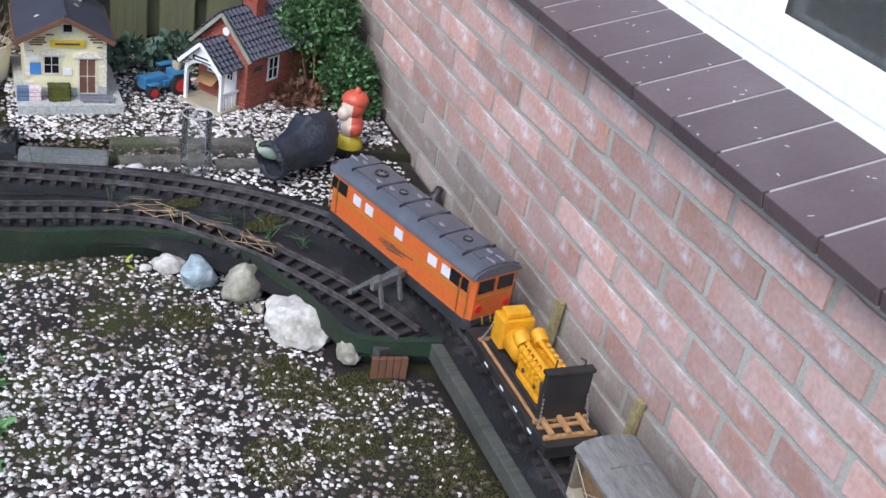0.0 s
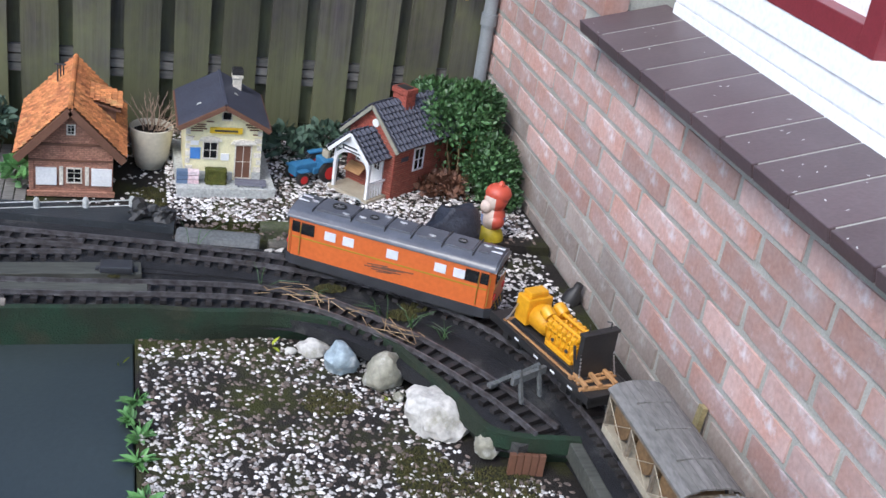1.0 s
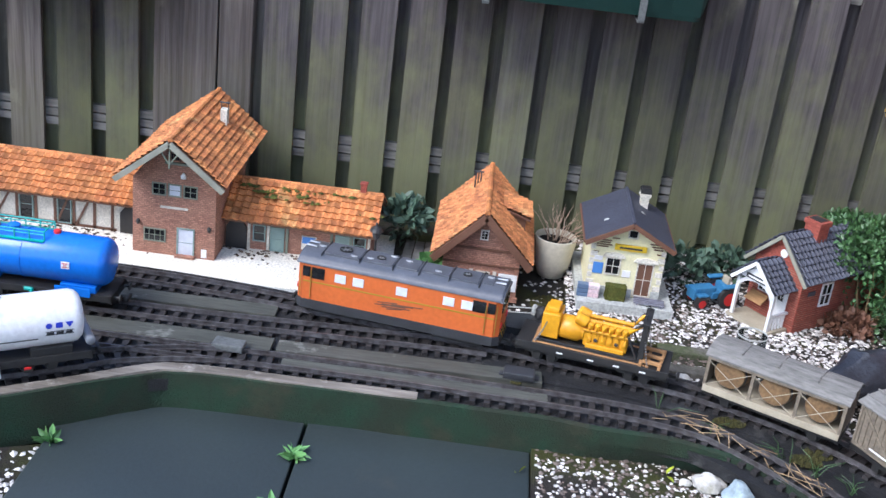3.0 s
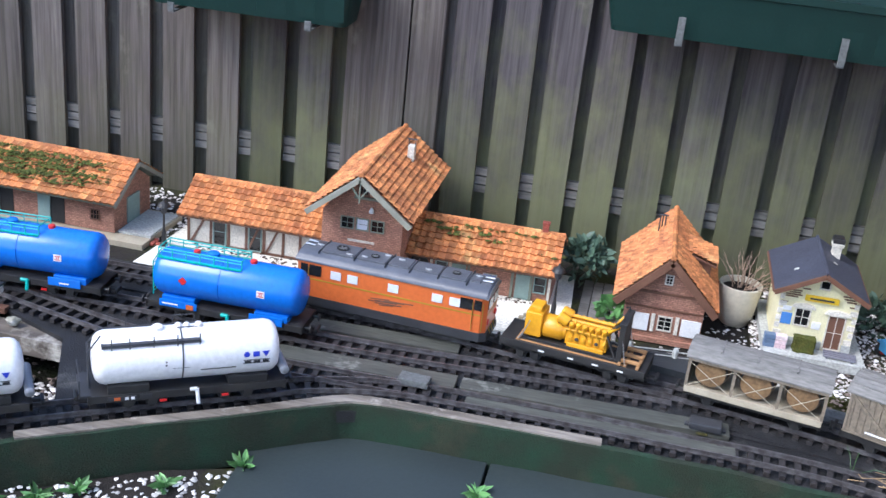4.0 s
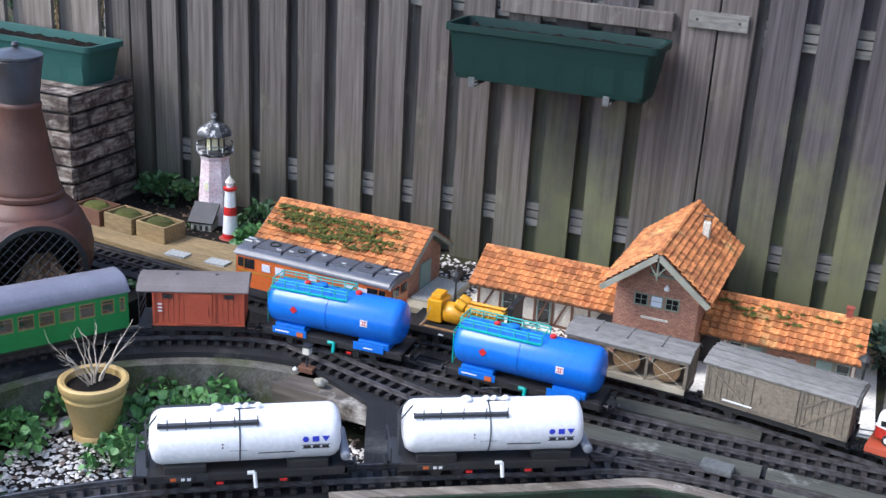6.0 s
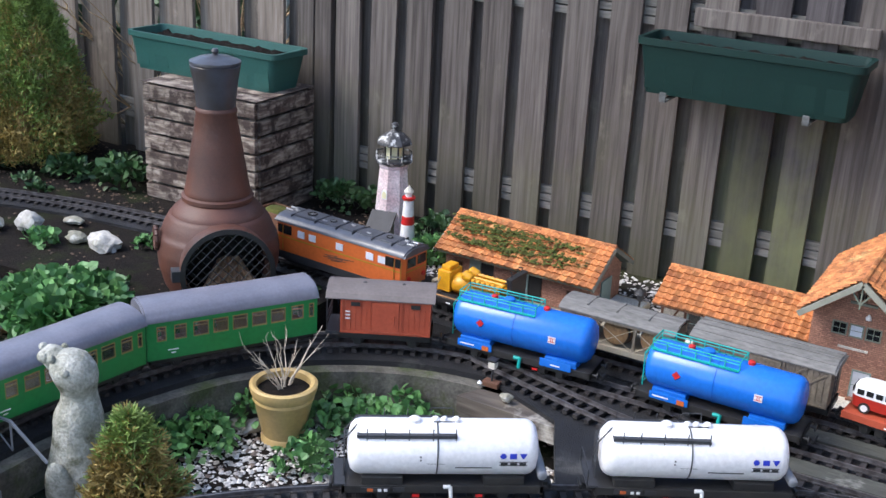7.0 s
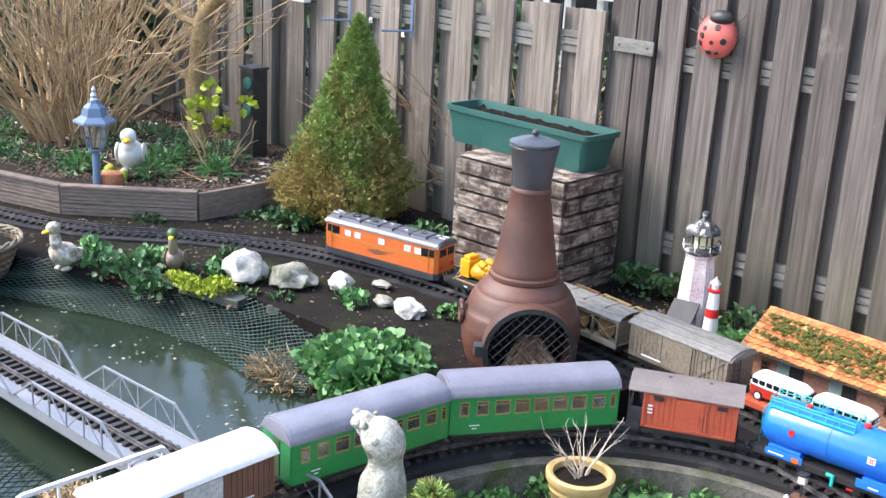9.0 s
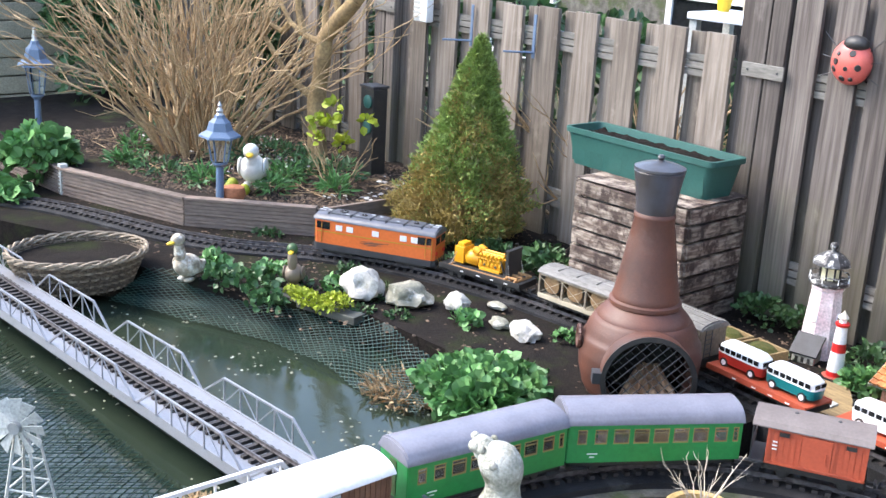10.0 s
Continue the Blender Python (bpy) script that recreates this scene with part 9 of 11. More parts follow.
for k in range(-11, 12):
    o = k * 0.0175
    for a in (45, -45):
        h = math.sqrt(max(0.102 ** 2 - o ** 2, 0))
        if h > 0.01:
            q = turn @ Matrix.Translation((0, 0, 0.161)) @ Matrix.Rotation(radians(a), 4, "Z")
            rod(bm, q @ Vector((-h, o, 0)), q @ Vector((h, o, 0)), 0.0011, 4)
part("grille", bm, BLACK, door, kind="stuff")
part("hinge", box(bmesh.new(), -0.130, -0.108, -0.014, 0.014, 0.128, 0.160, bevel=0.002, m=turn), DARK, chim)
# Flat black disc set across the hollow to make it dark.
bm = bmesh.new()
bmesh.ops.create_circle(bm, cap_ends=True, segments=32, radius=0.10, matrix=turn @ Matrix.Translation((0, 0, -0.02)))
part("soot", bm, BLACK, chim, "flat black disc across the hollow inside")
bm = bmesh.new()
tor = Matrix.Translation(Vector((-axis.y, axis.x, 0)) * -0.140 + Vector((0, 0, 0.150)))
for k in range(12):
    a0, a1 = 2 * math.pi * k / 12, 2 * math.pi * (k + 1) / 12
    side = Vector((-axis.y, axis.x, 0)) * -0.150
    f_ = axis
    rod(bm, side + Vector((0, 0, 0.135)) + f_ * 0.026 * math.cos(a0) + Vector((0, 0, 0.026 * math.sin(a0))), side + Vector((0, 0, 0.135)) + f_ * 0.026 * math.cos(a1) + Vector((0, 0, 0.026 * math.sin(a1))), 0.006, 8)
part("ear_handle", bm, TERRA, chim, "ring-shaped clay handle", smooth=True)
logs = thing("firewood", "split pale-brown branches inside the stove", "firewood", pose(-2.298, 2.015, -0.02))
for k in range(9):
    o = -0.07 + k * 0.018
    a = turn @ Vector((0.02 + o * 0.25, -0.02 - 0.02 * (k % 3), 0.02))
    b = turn @ Vector((o, -0.055 + 0.010 * (k % 3), 0.150))
    a, b = Vector((a.x, a.y, max(a.z, 0.055 + 0.01 * (k % 3)))), Vector((b.x, b.y, 0.018 + 0.010 * (k % 3)))
    part("branch", rod(bmesh.new(), a, b, 0.0105, 8, 0.009), mat("split_branch" , (0.62, 0.40, 0.25), 0.8, (0.34, 0.17, 0.09), 40, 0.6, 160, 0.3) if k == 0 else bpy.data.materials["split_branch"], logs)

# ---- pots, figures ----
def pot(name, label, x, y, z, prof, material, soil_z, soil_r):
    root = thing(name, label, "flower pot", pose(x, y, z))
    part("pot", lathe(bmesh.new(), prof, 40), material, root, smooth=True)
    part("soil", lathe(bmesh.new(), [(soil_r, soil_z - 0.01), (soil_r, soil_z), (0.001, soil_z + 0.003)], 24), SOIL, root)
    return root


pot("flower_pot", "tan glazed pot with bare white twigs", -1.815, 1.652, -0.130, [(0.044, 0), (0.047, 0.003), (0.047, 0.016), (0.044, 0.020), (0.061, 0.098), (0.0635, 0.101), (0.0625, 0.108), (0.066, 0.112), (0.070, 0.124), (0.070, 0.132), (0.064, 0.135), (0.056, 0.132), (0.055, 0.108)], POT_TAN, 0.118, 0.0555)
twig_bush("dry_plant", "bare pale twigs in the tan pot", -1.815, 1.652, -0.012, 11, 0.125, 0.105, 81, 0.0030, 1, 0.012, PALE_TWIG)
pot("flower_pot", "cream glazed pot with a dead brown plant", 0.018, 2.525, -0.030, [(0.030, 0), (0.033, 0.003), (0.041, 0.030), (0.0465, 0.074), (0.0480, 0.084), (0.0490, 0.098), (0.0455, 0.099), (0.043, 0.080)], POT_CREAM, 0.084, 0.0445)
tb = twig_bush("dry_plant", "dead brown plant in the cream pot", 0.018, 2.525, 0.052, 20, 0.085, 0.075, 82, 0.0022, 2, 0.022, DEAD_STEM)

seal = bmesh.new()
spine = [((0.03, 0.02, 0.0), 0.078), ((0.005, 0.0, 0.04), 0.080), ((0.0, -0.004, 0.10), 0.068), ((0.0, -0.006, 0.155), 0.056), ((0.0, -0.004, 0.205), 0.052), ((0.0, 0.0, 0.240), 0.041), ((0.0, 0.0, 0.265), 0.037), ((0.0, -0.004, 0.292), 0.046), ((0.0, -0.010, 0.318), 0.048), ((0.0, -0.014, 0.342), 0.036), ((0.0, -0.016, 0.354), 0.016), ((0.0, -0.016, 0.356), 0.001)]
sp, ss = spline([(*p, r_) for p, r_ in spine], 5)
rings = []
for i in range(len(sp)):
    p = Vector(sp[i][:3])
    rad = max(sp[i][3], 0.001)
    rings.append([seal.verts.new(p + Vector((rad * math.cos(a), rad * math.sin(a), 0)) * (1 + 0.05 * noise.noise(Vector((math.cos(a) * 2, math.sin(a) * 2, p.z * 30))))) for a in np.linspace(0, 2 * math.pi, 28, endpoint=False)])
for a, b in zip(rings, rings[1:]):
    for i in range(28):
        seal.faces.new((a[i], a[(i + 1) % 28], b[(i + 1) % 28], b[i]))
seal.faces.new(rings[0][::-1])
seal.faces.new(rings[-1])
def lump_at(p, r_, turn_=0.0, axis_="X"):
    bmesh.ops.create_uvsphere(seal, u_segments=16, v_segments=10, radius=1, matrix=Matrix.Translation(p) @ Matrix.Rotation(turn_, 4, axis_) @ Matrix.Diagonal((*r_, 1)))
lump_at((0, -0.044, 0.336), (0.028, 0.036, 0.022), -0.55)
lump_at((0, -0.072, 0.358), (0.011, 0.009, 0.008))
lump_at((0, -0.052, 0.316), (0.017, 0.024, 0.010), -0.55)
for s in (-1, 1):
    lump_at((s * 0.014, -0.062, 0.342), (0.015, 0.017, 0.014))
    lump_at((s * 0.030, -0.040, 0.346), (0.008, 0.008, 0.009))
    lump_at((s * 0.046, -0.006, 0.325), (0.007, 0.010, 0.010))
    lump_at((s * 0.072, -0.018, 0.060), (0.018, 0.034, 0.085), s * 0.22, "Y")
    lump_at((s * 0.075, -0.055, 0.010), (0.026, 0.048, 0.012))
lump_at((0.09, 0.10, 0.015), (0.13, 0.040, 0.035), 0.8, "Z")
for s in (-1, 1):
    lump_at((0.19 + s * 0.01, 0.19 - s * 0.02, 0.025), (0.04, 0.016, 0.022), 0.8 + s * 0.4, "Z")
solo("seal_statue", seal, CONCRETE, "mossy cast-stone seal statue looking up", "statue", pose(-1.975, 1.262, -0.13, 0, 0, -68) @ Matrix.Diagonal((0.86, 0.86, 0.87, 1)), smooth=True)


def duck(name, label, x, y, z, k, rot, material, neck=1.0, bill=None, crown=None):
    bm = bmesh.new()
    def ball(p, r_, turn_=0.0):
        bmesh.ops.create_uvsphere(bm, u_segments=18, v_segments=12, radius=1, matrix=Matrix.Translation([c * k for c in p]) @ Matrix.Rotation(turn_, 4, "Y") @ Matrix.Diagonal([c * k for c in r_] + [1]))
    ball((0, 0, 0.06), (0.075, 0.048, 0.052), -0.25)
    ball((-0.07, 0, 0.05), (0.035, 0.022, 0.018), 0.3)
    ball((0.045, 0, 0.11 * neck), (0.026, 0.024, 0.05 * neck), 0.15)
    first = len(bm.faces)
    ball((0.055, 0, 0.155 * neck + 0.01), (0.034, 0.028, 0.028))
    bm.faces.ensure_lookup_table()
    for f in bm.faces[first:]:
        f.material_index = 2
    before = len(bm.faces)
    ball((0.092, 0, 0.150 * neck + 0.008), (0.024, 0.014, 0.008), 0.1)
    bm.faces.ensure_lookup_table()
    for f in bm.faces[before:]:
        f.material_index = 1
    for s in (-1, 1):
        ball((-0.005, s * 0.045, 0.065), (0.055, 0.010, 0.034), -0.3)
        ball((0.01, s * 0.02, 0.0), (0.03, 0.016, 0.010))
    return solo(name, bm, [material, bill or material, crown or material], label, "duck statue", pose(x, y, z, 0, 0, rot), smooth=True, group="garden ducks")


duck("duck_statue", "mottled cream stone duck beside the pond net", -3.58, 1.47, -0.01, 0.68, 285, mat("mottled_cream_duck", (0.62, 0.57, 0.46), 0.6, (0.22, 0.17, 0.12), 40, 0.6, 120, 0.2, third=(0.72, 0.70, 0.64), third_scale=30, third_at=0.55), 1.15, SIGN_YELLOW)
duck("duck_statue", "brown duck figure with a dark green head on the pond edge", -3.36, 1.70, -0.006, 0.60, 318, mat("brown_glazed_duck", (0.25, 0.20, 0.15), 0.5, (0.14, 0.11, 0.08), 30, 0.6, 120, 0.1), 1.25, SIGN_YELLOW, LEAF_DARK)
duck("duck_statue", "white glazed duck with a yellow bow in the raised bed", -4.135, 2.02, 0.09, 1.0, 322, DUCK_WHITE, 0.80, SIGN_YELLOW)
bm = bmesh.new()
for sx, sy, sz in ((0, 0, 0), (0.05, 0.03, 0.0), (-0.05, 0.04, 0.0)):
    bmesh.ops.create_uvsphere(bm, u_segments=12, v_segments=8, radius=0.022, matrix=Matrix.Translation((-4.17 + sx, 1.945 + sy, 0.078 + sz)))
solo("yellow_bows", bm, LEAF_YELLOW, "yellow pottery feet under the white duck", "ornament", smooth=True)
solo("clay_ball", lathe(bmesh.new(), [(0.001, -0.02), (0.030, -0.01), (0.042, 0.015), (0.036, 0.042), (0.001, 0.052)], 24), mat("orange_clay", (0.42, 0.15, 0.07), 0.7), "orange clay ball on the raised bed", "ornament", pose(-4.06, 1.90, 0.07), smooth=True)


def lantern(x, y, z, h):
    root = thing("garden_lantern", "blue-grey garden lantern on a post", "lantern", pose(x, y, z), group="garden lanterns")
    part("post", lathe(bmesh.new(), [(0.016, -0.02), (0.014, 0.02), (0.013, h * 0.36), (0.026, h * 0.39), (0.026, h * 0.41)], 12), LAMP_BLUE, root, smooth=True)
    g_ = part("glass", lathe(bmesh.new(), [(0.026, h * 0.41), (0.042, h * 0.66)], 6), CLEAR, root)
    bm = bmesh.new()
    for k in range(6):
        a = 2 * math.pi * k / 6
        rod(bm, (0.027 * math.cos(a), 0.027 * math.sin(a), h * 0.41), (0.043 * math.cos(a), 0.043 * math.sin(a), h * 0.66), 0.0028, 5)
    part("cage", bm, LAMP_BLUE, root)
    part("hood", lathe(bmesh.new(), [(0.072, h * 0.655), (0.070, h * 0.675), (0.045, h * 0.72), (0.036, h * 0.80), (0.020, h * 0.84), (0.016, h * 0.87)], 6), LAMP_BLUE, root)
    part("finial", lathe(bmesh.new(), [(0.014, h * 0.87), (0.010, h * 0.89), (0.012, h * 0.91), (0.006, h * 0.94), (0.008, h * 0.96), (0.001, h)], 12), SILVER, root, smooth=True)
    return root


lantern(-4.06, 1.845, 0.062, 0.355)
lantern(-5.28, 1.68, 0.062, 0.472)
post = thing("garden_socket_post", "black garden power post with round green sockets", "power post", pose(-4.18, 2.585, 0.05))
part("post", B(-0.042, 0.042, -0.035, 0.035, 0, 0.35, bevel=0.006), BLACK, post)
part("cap", B(-0.046, 0.046, -0.039, 0.039, 0.351, 0.362, bevel=0.003), DARK, post)
for z in (0.20, 0.30):
    part("socket", lathe(bmesh.new(), [(0.026, 0), (0.026, 0.006), (0.018, 0.010)], 18, m=Matrix.Translation((0.012, -0.0355, z)) @ Matrix.Rotation(radians(90), 4, "X")), PLANTER, post, "green socket lid", smooth=True)

# decking boards that hold the raised bed
bedwall = thing("bed_wall", "low retaining wall of grooved grey-brown decking boards", "retaining wall", kind="structure")
line = [(-3.775, 2.055), (-4.10, 1.733), (-4.685, 1.535), (-6.2, 1.385)]
for (xa, ya), (xb, yb) in zip(line, line[1:]):
    for k in range(2):
        L_ = math.hypot(xb - xa, yb - ya)
        m = Matrix.Translation((xa, ya, 0)) @ Matrix.Rotation(math.atan2(yb - ya, xb - xa), 4, "Z")
        bm = box(bmesh.new(), 0, L_, -0.010, 0.006, -0.03 + k * 0.055, 0.0235 + k * 0.055, m=m)
        for g_ in range(4):
            box(bm, 0, L_, 0.006, 0.0105, -0.027 + k * 0.055 + g_ * 0.013, -0.019 + k * 0.055 + g_ * 0.013, m=m)
        part("board", bm, DECKING, bedwall)
    part("cap_board", box(bmesh.new(), 0, L_, -0.02, 0.016, 0.080, 0.088, m=m), DECKING, bedwall)
for k in range(2):
    part("board", B(-3.785, -3.770, 2.06, 2.75, -0.03 + k * 0.055, 0.0235 + k * 0.055), DECKING, bedwall)
part("end_post", B(-4.70, -4.672, 1.525, 1.553, -0.03, 0.10), SLAB, bedwall)

# ---- bridge over the pond ----
bridge = thing("railway_bridge", "pale grey metal girder bridge across the pond", "bridge")
bl, bs = BRIDGE_LINE
ang = math.atan2(0.088, 1.39)
mb = Matrix.Translation((-3.73, 0.987, 0)) @ Matrix.Rotation(ang, 4, "Z")
LB = 1.44
X0 = -0.62
part("deck", boxes([(X0, LB, -0.074, -0.036, -0.014, -0.008), (X0, LB, 0.036, 0.074, -0.014, -0.008)]), BRIDGE, bridge).matrix_basis = mb
part("girder", boxes([(X0, LB, s * 0.075 - 0.002, s * 0.075 + 0.002, -0.030, -0.004) for s in (-1, 1)] + [(X0, LB, -0.03, 0.03, -0.05, -0.02)]), BRIDGE, bridge).matrix_basis = mb
MOD = 0.44
for s in (-1, 1):
    for k in range(-1, 4):
        a0 = 0.02 + k * MOD - (0.03 if s < 0 else 0)
        y = s * 0.078
        hgt = 0.054
        xs = [a0, a0 + 0.085, a0 + MOD - 0.095, a0 + MOD - 0.012]
        truss = part("truss", bar(bmesh.new(), (xs[1], y, hgt), (xs[2], y, hgt), 0.005, 0.004), BRIDGE, bridge)
        truss.matrix_basis = mb
        part("end_bar", bar(bmesh.new(), (xs[0], y, -0.006), (xs[1], y, hgt), 0.005, 0.004), BRIDGE, truss)
        part("end_bar", bar(bmesh.new(), (xs[2], y, hgt), (xs[3], y, -0.006), 0.005, 0.004), BRIDGE, truss)
        n = 4
        for i in range(n + 1):
            x = xs[1] + (xs[2] - xs[1]) * i / n
            part("upright", bar(bmesh.new(), (x, y, -0.006), (x, y, hgt), 0.003, 0.003), BRIDGE, truss)
            if i < n:
                xn = xs[1] + (xs[2] - xs[1]) * (i + 1) / n
                part("diagonal", bar(bmesh.new(), (x, y, hgt if i % 2 else -0.006), (xn, y, -0.006 if i % 2 else hgt), 0.002, 0.002), BRIDGE, truss)
track("railway_track", "straight track laid along the bridge", BRIDGE_LINE, 0.1, 2.02)
# second bridge, under the white-roofed wagon
br2 = thing("railway_bridge", "white railing and deck of the nearer bridge", "bridge")
part("deck", B(-2.30, -1.975, -0.5, 1.08, -0.05, -0.014), BRIDGE, br2)
for x in (-2.310, -1.965):
    for y0 in (0.64, 0.17):
        bm = bmesh.new()
        bar(bm, (x, y0 + 0.42, -0.01), (x, y0 + 0.36, 0.075), 0.008, 0.008)
        bar(bm, (x, y0 + 0.36, 0.075), (x, y0 + 0.08, 0.075), 0.008, 0.008)
        bar(bm, (x, y0 + 0.08, 0.075), (x, y0, -0.01), 0.008, 0.008)
        for k in range(5):
            yy = y0 + 0.08 + k * 0.07
            bar(bm, (x, yy, -0.01), (x, yy, 0.075), 0.004, 0.004)
        part("truss", bm, WHITE, br2)
# stone rim that carries the loop
rim = thing("loop_kerb", "curved grey concrete kerb under the loop track", "kerb", kind="structure")
part("kerb", ribbon(LOOP, 0.104, -0.135, -0.022, nearest(LOOP, -1.45, 2.02), nearest(LOOP, -2.13, 1.1)), KERB, rim)

# wicker basket
basket = thing("wicker_basket", "large oval wicker basket lined with dark soil", "basket", pose(-3.83, 1.235, -0.06, 0, 0, 81))
N_ST = 36
for k in range(13):
    bm = bmesh.new()
    u = k / 12
    a_, b_, z = 0.158 + 0.040 * u, 0.118 + 0.040 * u, 0.006 + 0.094 * u
    for i in range(2 * N_ST):
        t0, t1 = math.pi * i / N_ST, math.pi * (i + 1) / N_ST
        w0, w1 = (0.005 if (i + k) % 2 else -0.003), (0.005 if (i + 1 + k) % 2 else -0.003)
        rod(bm, ((a_ + w0) * math.cos(t0), (b_ + w0) * math.sin(t0), z), ((a_ + w1) * math.cos(t1), (b_ + w1) * math.sin(t1), z), 0.0042, 5)
    part("weave", bm, WICKER if k % 3 else WICKER_PALE, basket)
for i in range(N_ST):
    t = 2 * math.pi * i / N_ST
    part("stake", rod(bmesh.new(), (0.160 * math.cos(t), 0.120 * math.sin(t), 0.0), (0.200 * math.cos(t), 0.160 * math.sin(t), 0.108), 0.0036, 5), WICKER, basket)
for s in (0, 1, 2):
    bm = bmesh.new()
    for i in range(64):
        def rim_at(k_):
            t, q_ = 2 * math.pi * k_ / 64, k_ * 0.9 + s * 2.1
            return ((0.202 + 0.007 * math.cos(q_)) * math.cos(t), (0.162 + 0.007 * math.cos(q_)) * math.sin(t), 0.108 + 0.007 * math.sin(q_))
        rod(bm, rim_at(i), rim_at(i + 1), 0.0046, 5)
    part("rim", bm, WICKER_PALE, basket, "pale twisted wicker rim")
part("lining", lathe(bmesh.new(), [(0.14, 0.0), (0.186, 0.088), (0.10, 0.080), (0.001, 0.084)], 32), SOIL, basket).matrix_basis = Matrix.Diagonal((1, 0.79, 1, 1))
# windmill
mill = thing("garden_windmill", "grey-white metal garden windmill on a lattice tower", "windmill", pose(-2.60, 0.625, -0.10, 0, 0, 38))
bm = bmesh.new()
for sx in (-1, 1):
    for sy in (-1, 1):
        bar(bm, (sx * 0.042, sy * 0.042, 0), (sx * 0.012, sy * 0.012, 0.235), 0.005, 0.005)
for k in range(5):
    z = 0.02 + k * 0.045
    w = 0.042 - 0.030 * z / 0.235
    for sx, sy, tx, ty in ((-1, -1, 1, -1), (1, -1, 1, 1), (1, 1, -1, 1), (-1, 1, -1, -1)):
        bar(bm, (sx * w, sy * w, z), (tx * w, ty * w, z), 0.003, 0.003)
part("tower", bm, SLAB, mill)
for k in range(12):
    q = Matrix.Translation((0, -0.03, 0.245)) @ Matrix.Rotation(radians(k * 30), 4, "Y") @ Matrix.Rotation(radians(22), 4, "Z")
    part("vane", prism(bmesh.new(), [(-0.004, 0.012), (0.004, 0.012), (0.013, 0.056), (-0.013, 0.056)], -0.0008, 0.0008, m=q @ UPY), SLAB, mill)
part("hub", lathe(bmesh.new(), [(0.012, -0.01), (0.012, 0.02)], 16, m=Matrix.Translation((0, -0.02, 0.245)) @ Matrix.Rotation(radians(90), 4, "X")), SILVER, mill)

# Pale chips put specks of reflected sky on the water, besides floating litter.
chips("water_litter", "pale specks coloured as sky reflections, with bits of litter, on the pond", ((-4.4, -2.15), (0.1, 1.62)), 1500, 0.005, -0.1005, 77, STONE_G, lambda x, y, r: patch(x, y, 3, 9) > -0.1)

# pond net and plank
bm = bmesh.new()
net_pts = {}
U, V = 46, 14
for i in range(U + 1):
    for j in range(V + 1):
        u, v = i / U, j / V
        x = -3.72 + 1.12 * u
        yb = 1.40 + 0.34 * math.sin(min(1, u * 1.25) * math.pi * 0.62) - 0.10 * max(0, u - 0.72)
        y = yb - 0.17 * v * (0.7 + 0.5 * math.sin(u * 3.1))
        z = -0.004 - 0.085 * v ** 0.7 + 0.012 * noise.noise(Vector((u * 7, v * 3, 0)))
        net_pts[i, j] = (x, y, z)
for i in range(U + 1):
    for j in range(V + 1):
        if i < U and j < V:
            rod(bm, net_pts[i, j], net_pts[i + 1, j + 1], 0.0012, 3)
            rod(bm, net_pts[i + 1, j], net_pts[i, j + 1], 0.0012, 3)
solo("pond_net", bm, NET, "dark green netting sagging over the pond edge", "net", kind="stuff")
for (xa, ya, xb, yb, w, z) in ((-3.42, 1.62, -3.05, 1.72, 0.05, -0.012), (-3.0, 1.78, -2.62, 1.88, 0.05, -0.022)):
    L_ = math.hypot(xb - xa, yb - ya)
    solo("plank", box(bmesh.new(), 0, L_, -w / 2, w / 2, -0.02, 0.004, bevel=0.003), BOARD, "dark weathered plank on the pond edge", "plank", Matrix.Translation((xa, ya, z)) @ Matrix.Rotation(math.atan2(yb - ya, xb - xa), 4, "Z"), group="pond planks")
foliage("reed_litter", "dead brown reeds lying at the water's edge", "plants", [((-2.72, 1.62, -0.09), (0.12, 0.10, 0.012))], 420, 0.030, 91, DRY, ratio=0.12)

bm = bmesh.new()
for k in range(62):
    o = -0.62 + 0.021 * k
    for sgn in (-1, 1):
        ya, yb = 0.30, 0.93
        xa = -3.0 + o if sgn > 0 else -3.0 + o + 0.42
        rod(bm, (xa, ya, -0.094), (xa + sgn * 0.42, yb, -0.094 + 0.006 * math.sin(k * 0.7)), 0.0011, 3)
solo("pond_net", bm, NET, "dark netting stretched just above the water by the bridge", "net", kind="stuff")

# ---- lighthouses, deck with boxes ----
DOME = mat("chipped_black_and_white_paint", (0.020, 0.020, 0.024), 0.5, (0.06, 0.06, 0.065), 30, 0.5, 160, 0.1, third=(0.66, 0.66, 0.65), third_scale=46, third_at=0.55)
lh = thing("lighthouse", "faded pink-white model lighthouse with a black and white gallery", "model lighthouse", pose(-2.180, 2.628, -0.034, 0, 0, 12))
part("plinth", lathe(bmesh.new(), [(0.066, 0), (0.064, 0.012), (0.056, 0.016)], 8), CONCRETE, lh)
part("tower", lathe(bmesh.new(), [(0.0555, 0.012), (0.0535, 0.05), (0.0415, 0.205), (0.044, 0.210), (0.044, 0.216)], 8), PINK, lh)
part("gallery", lathe(bmesh.new(), [(0.040, 0.216), (0.052, 0.222), (0.056, 0.226), (0.056, 0.232), (0.030, 0.234)], 8), DOME, lh, "black gallery with flaking white paint")
part("lantern_room", lathe(bmesh.new(), [(0.026, 0.234), (0.026, 0.272)], 8), CREAM, lh, "cream lantern room")
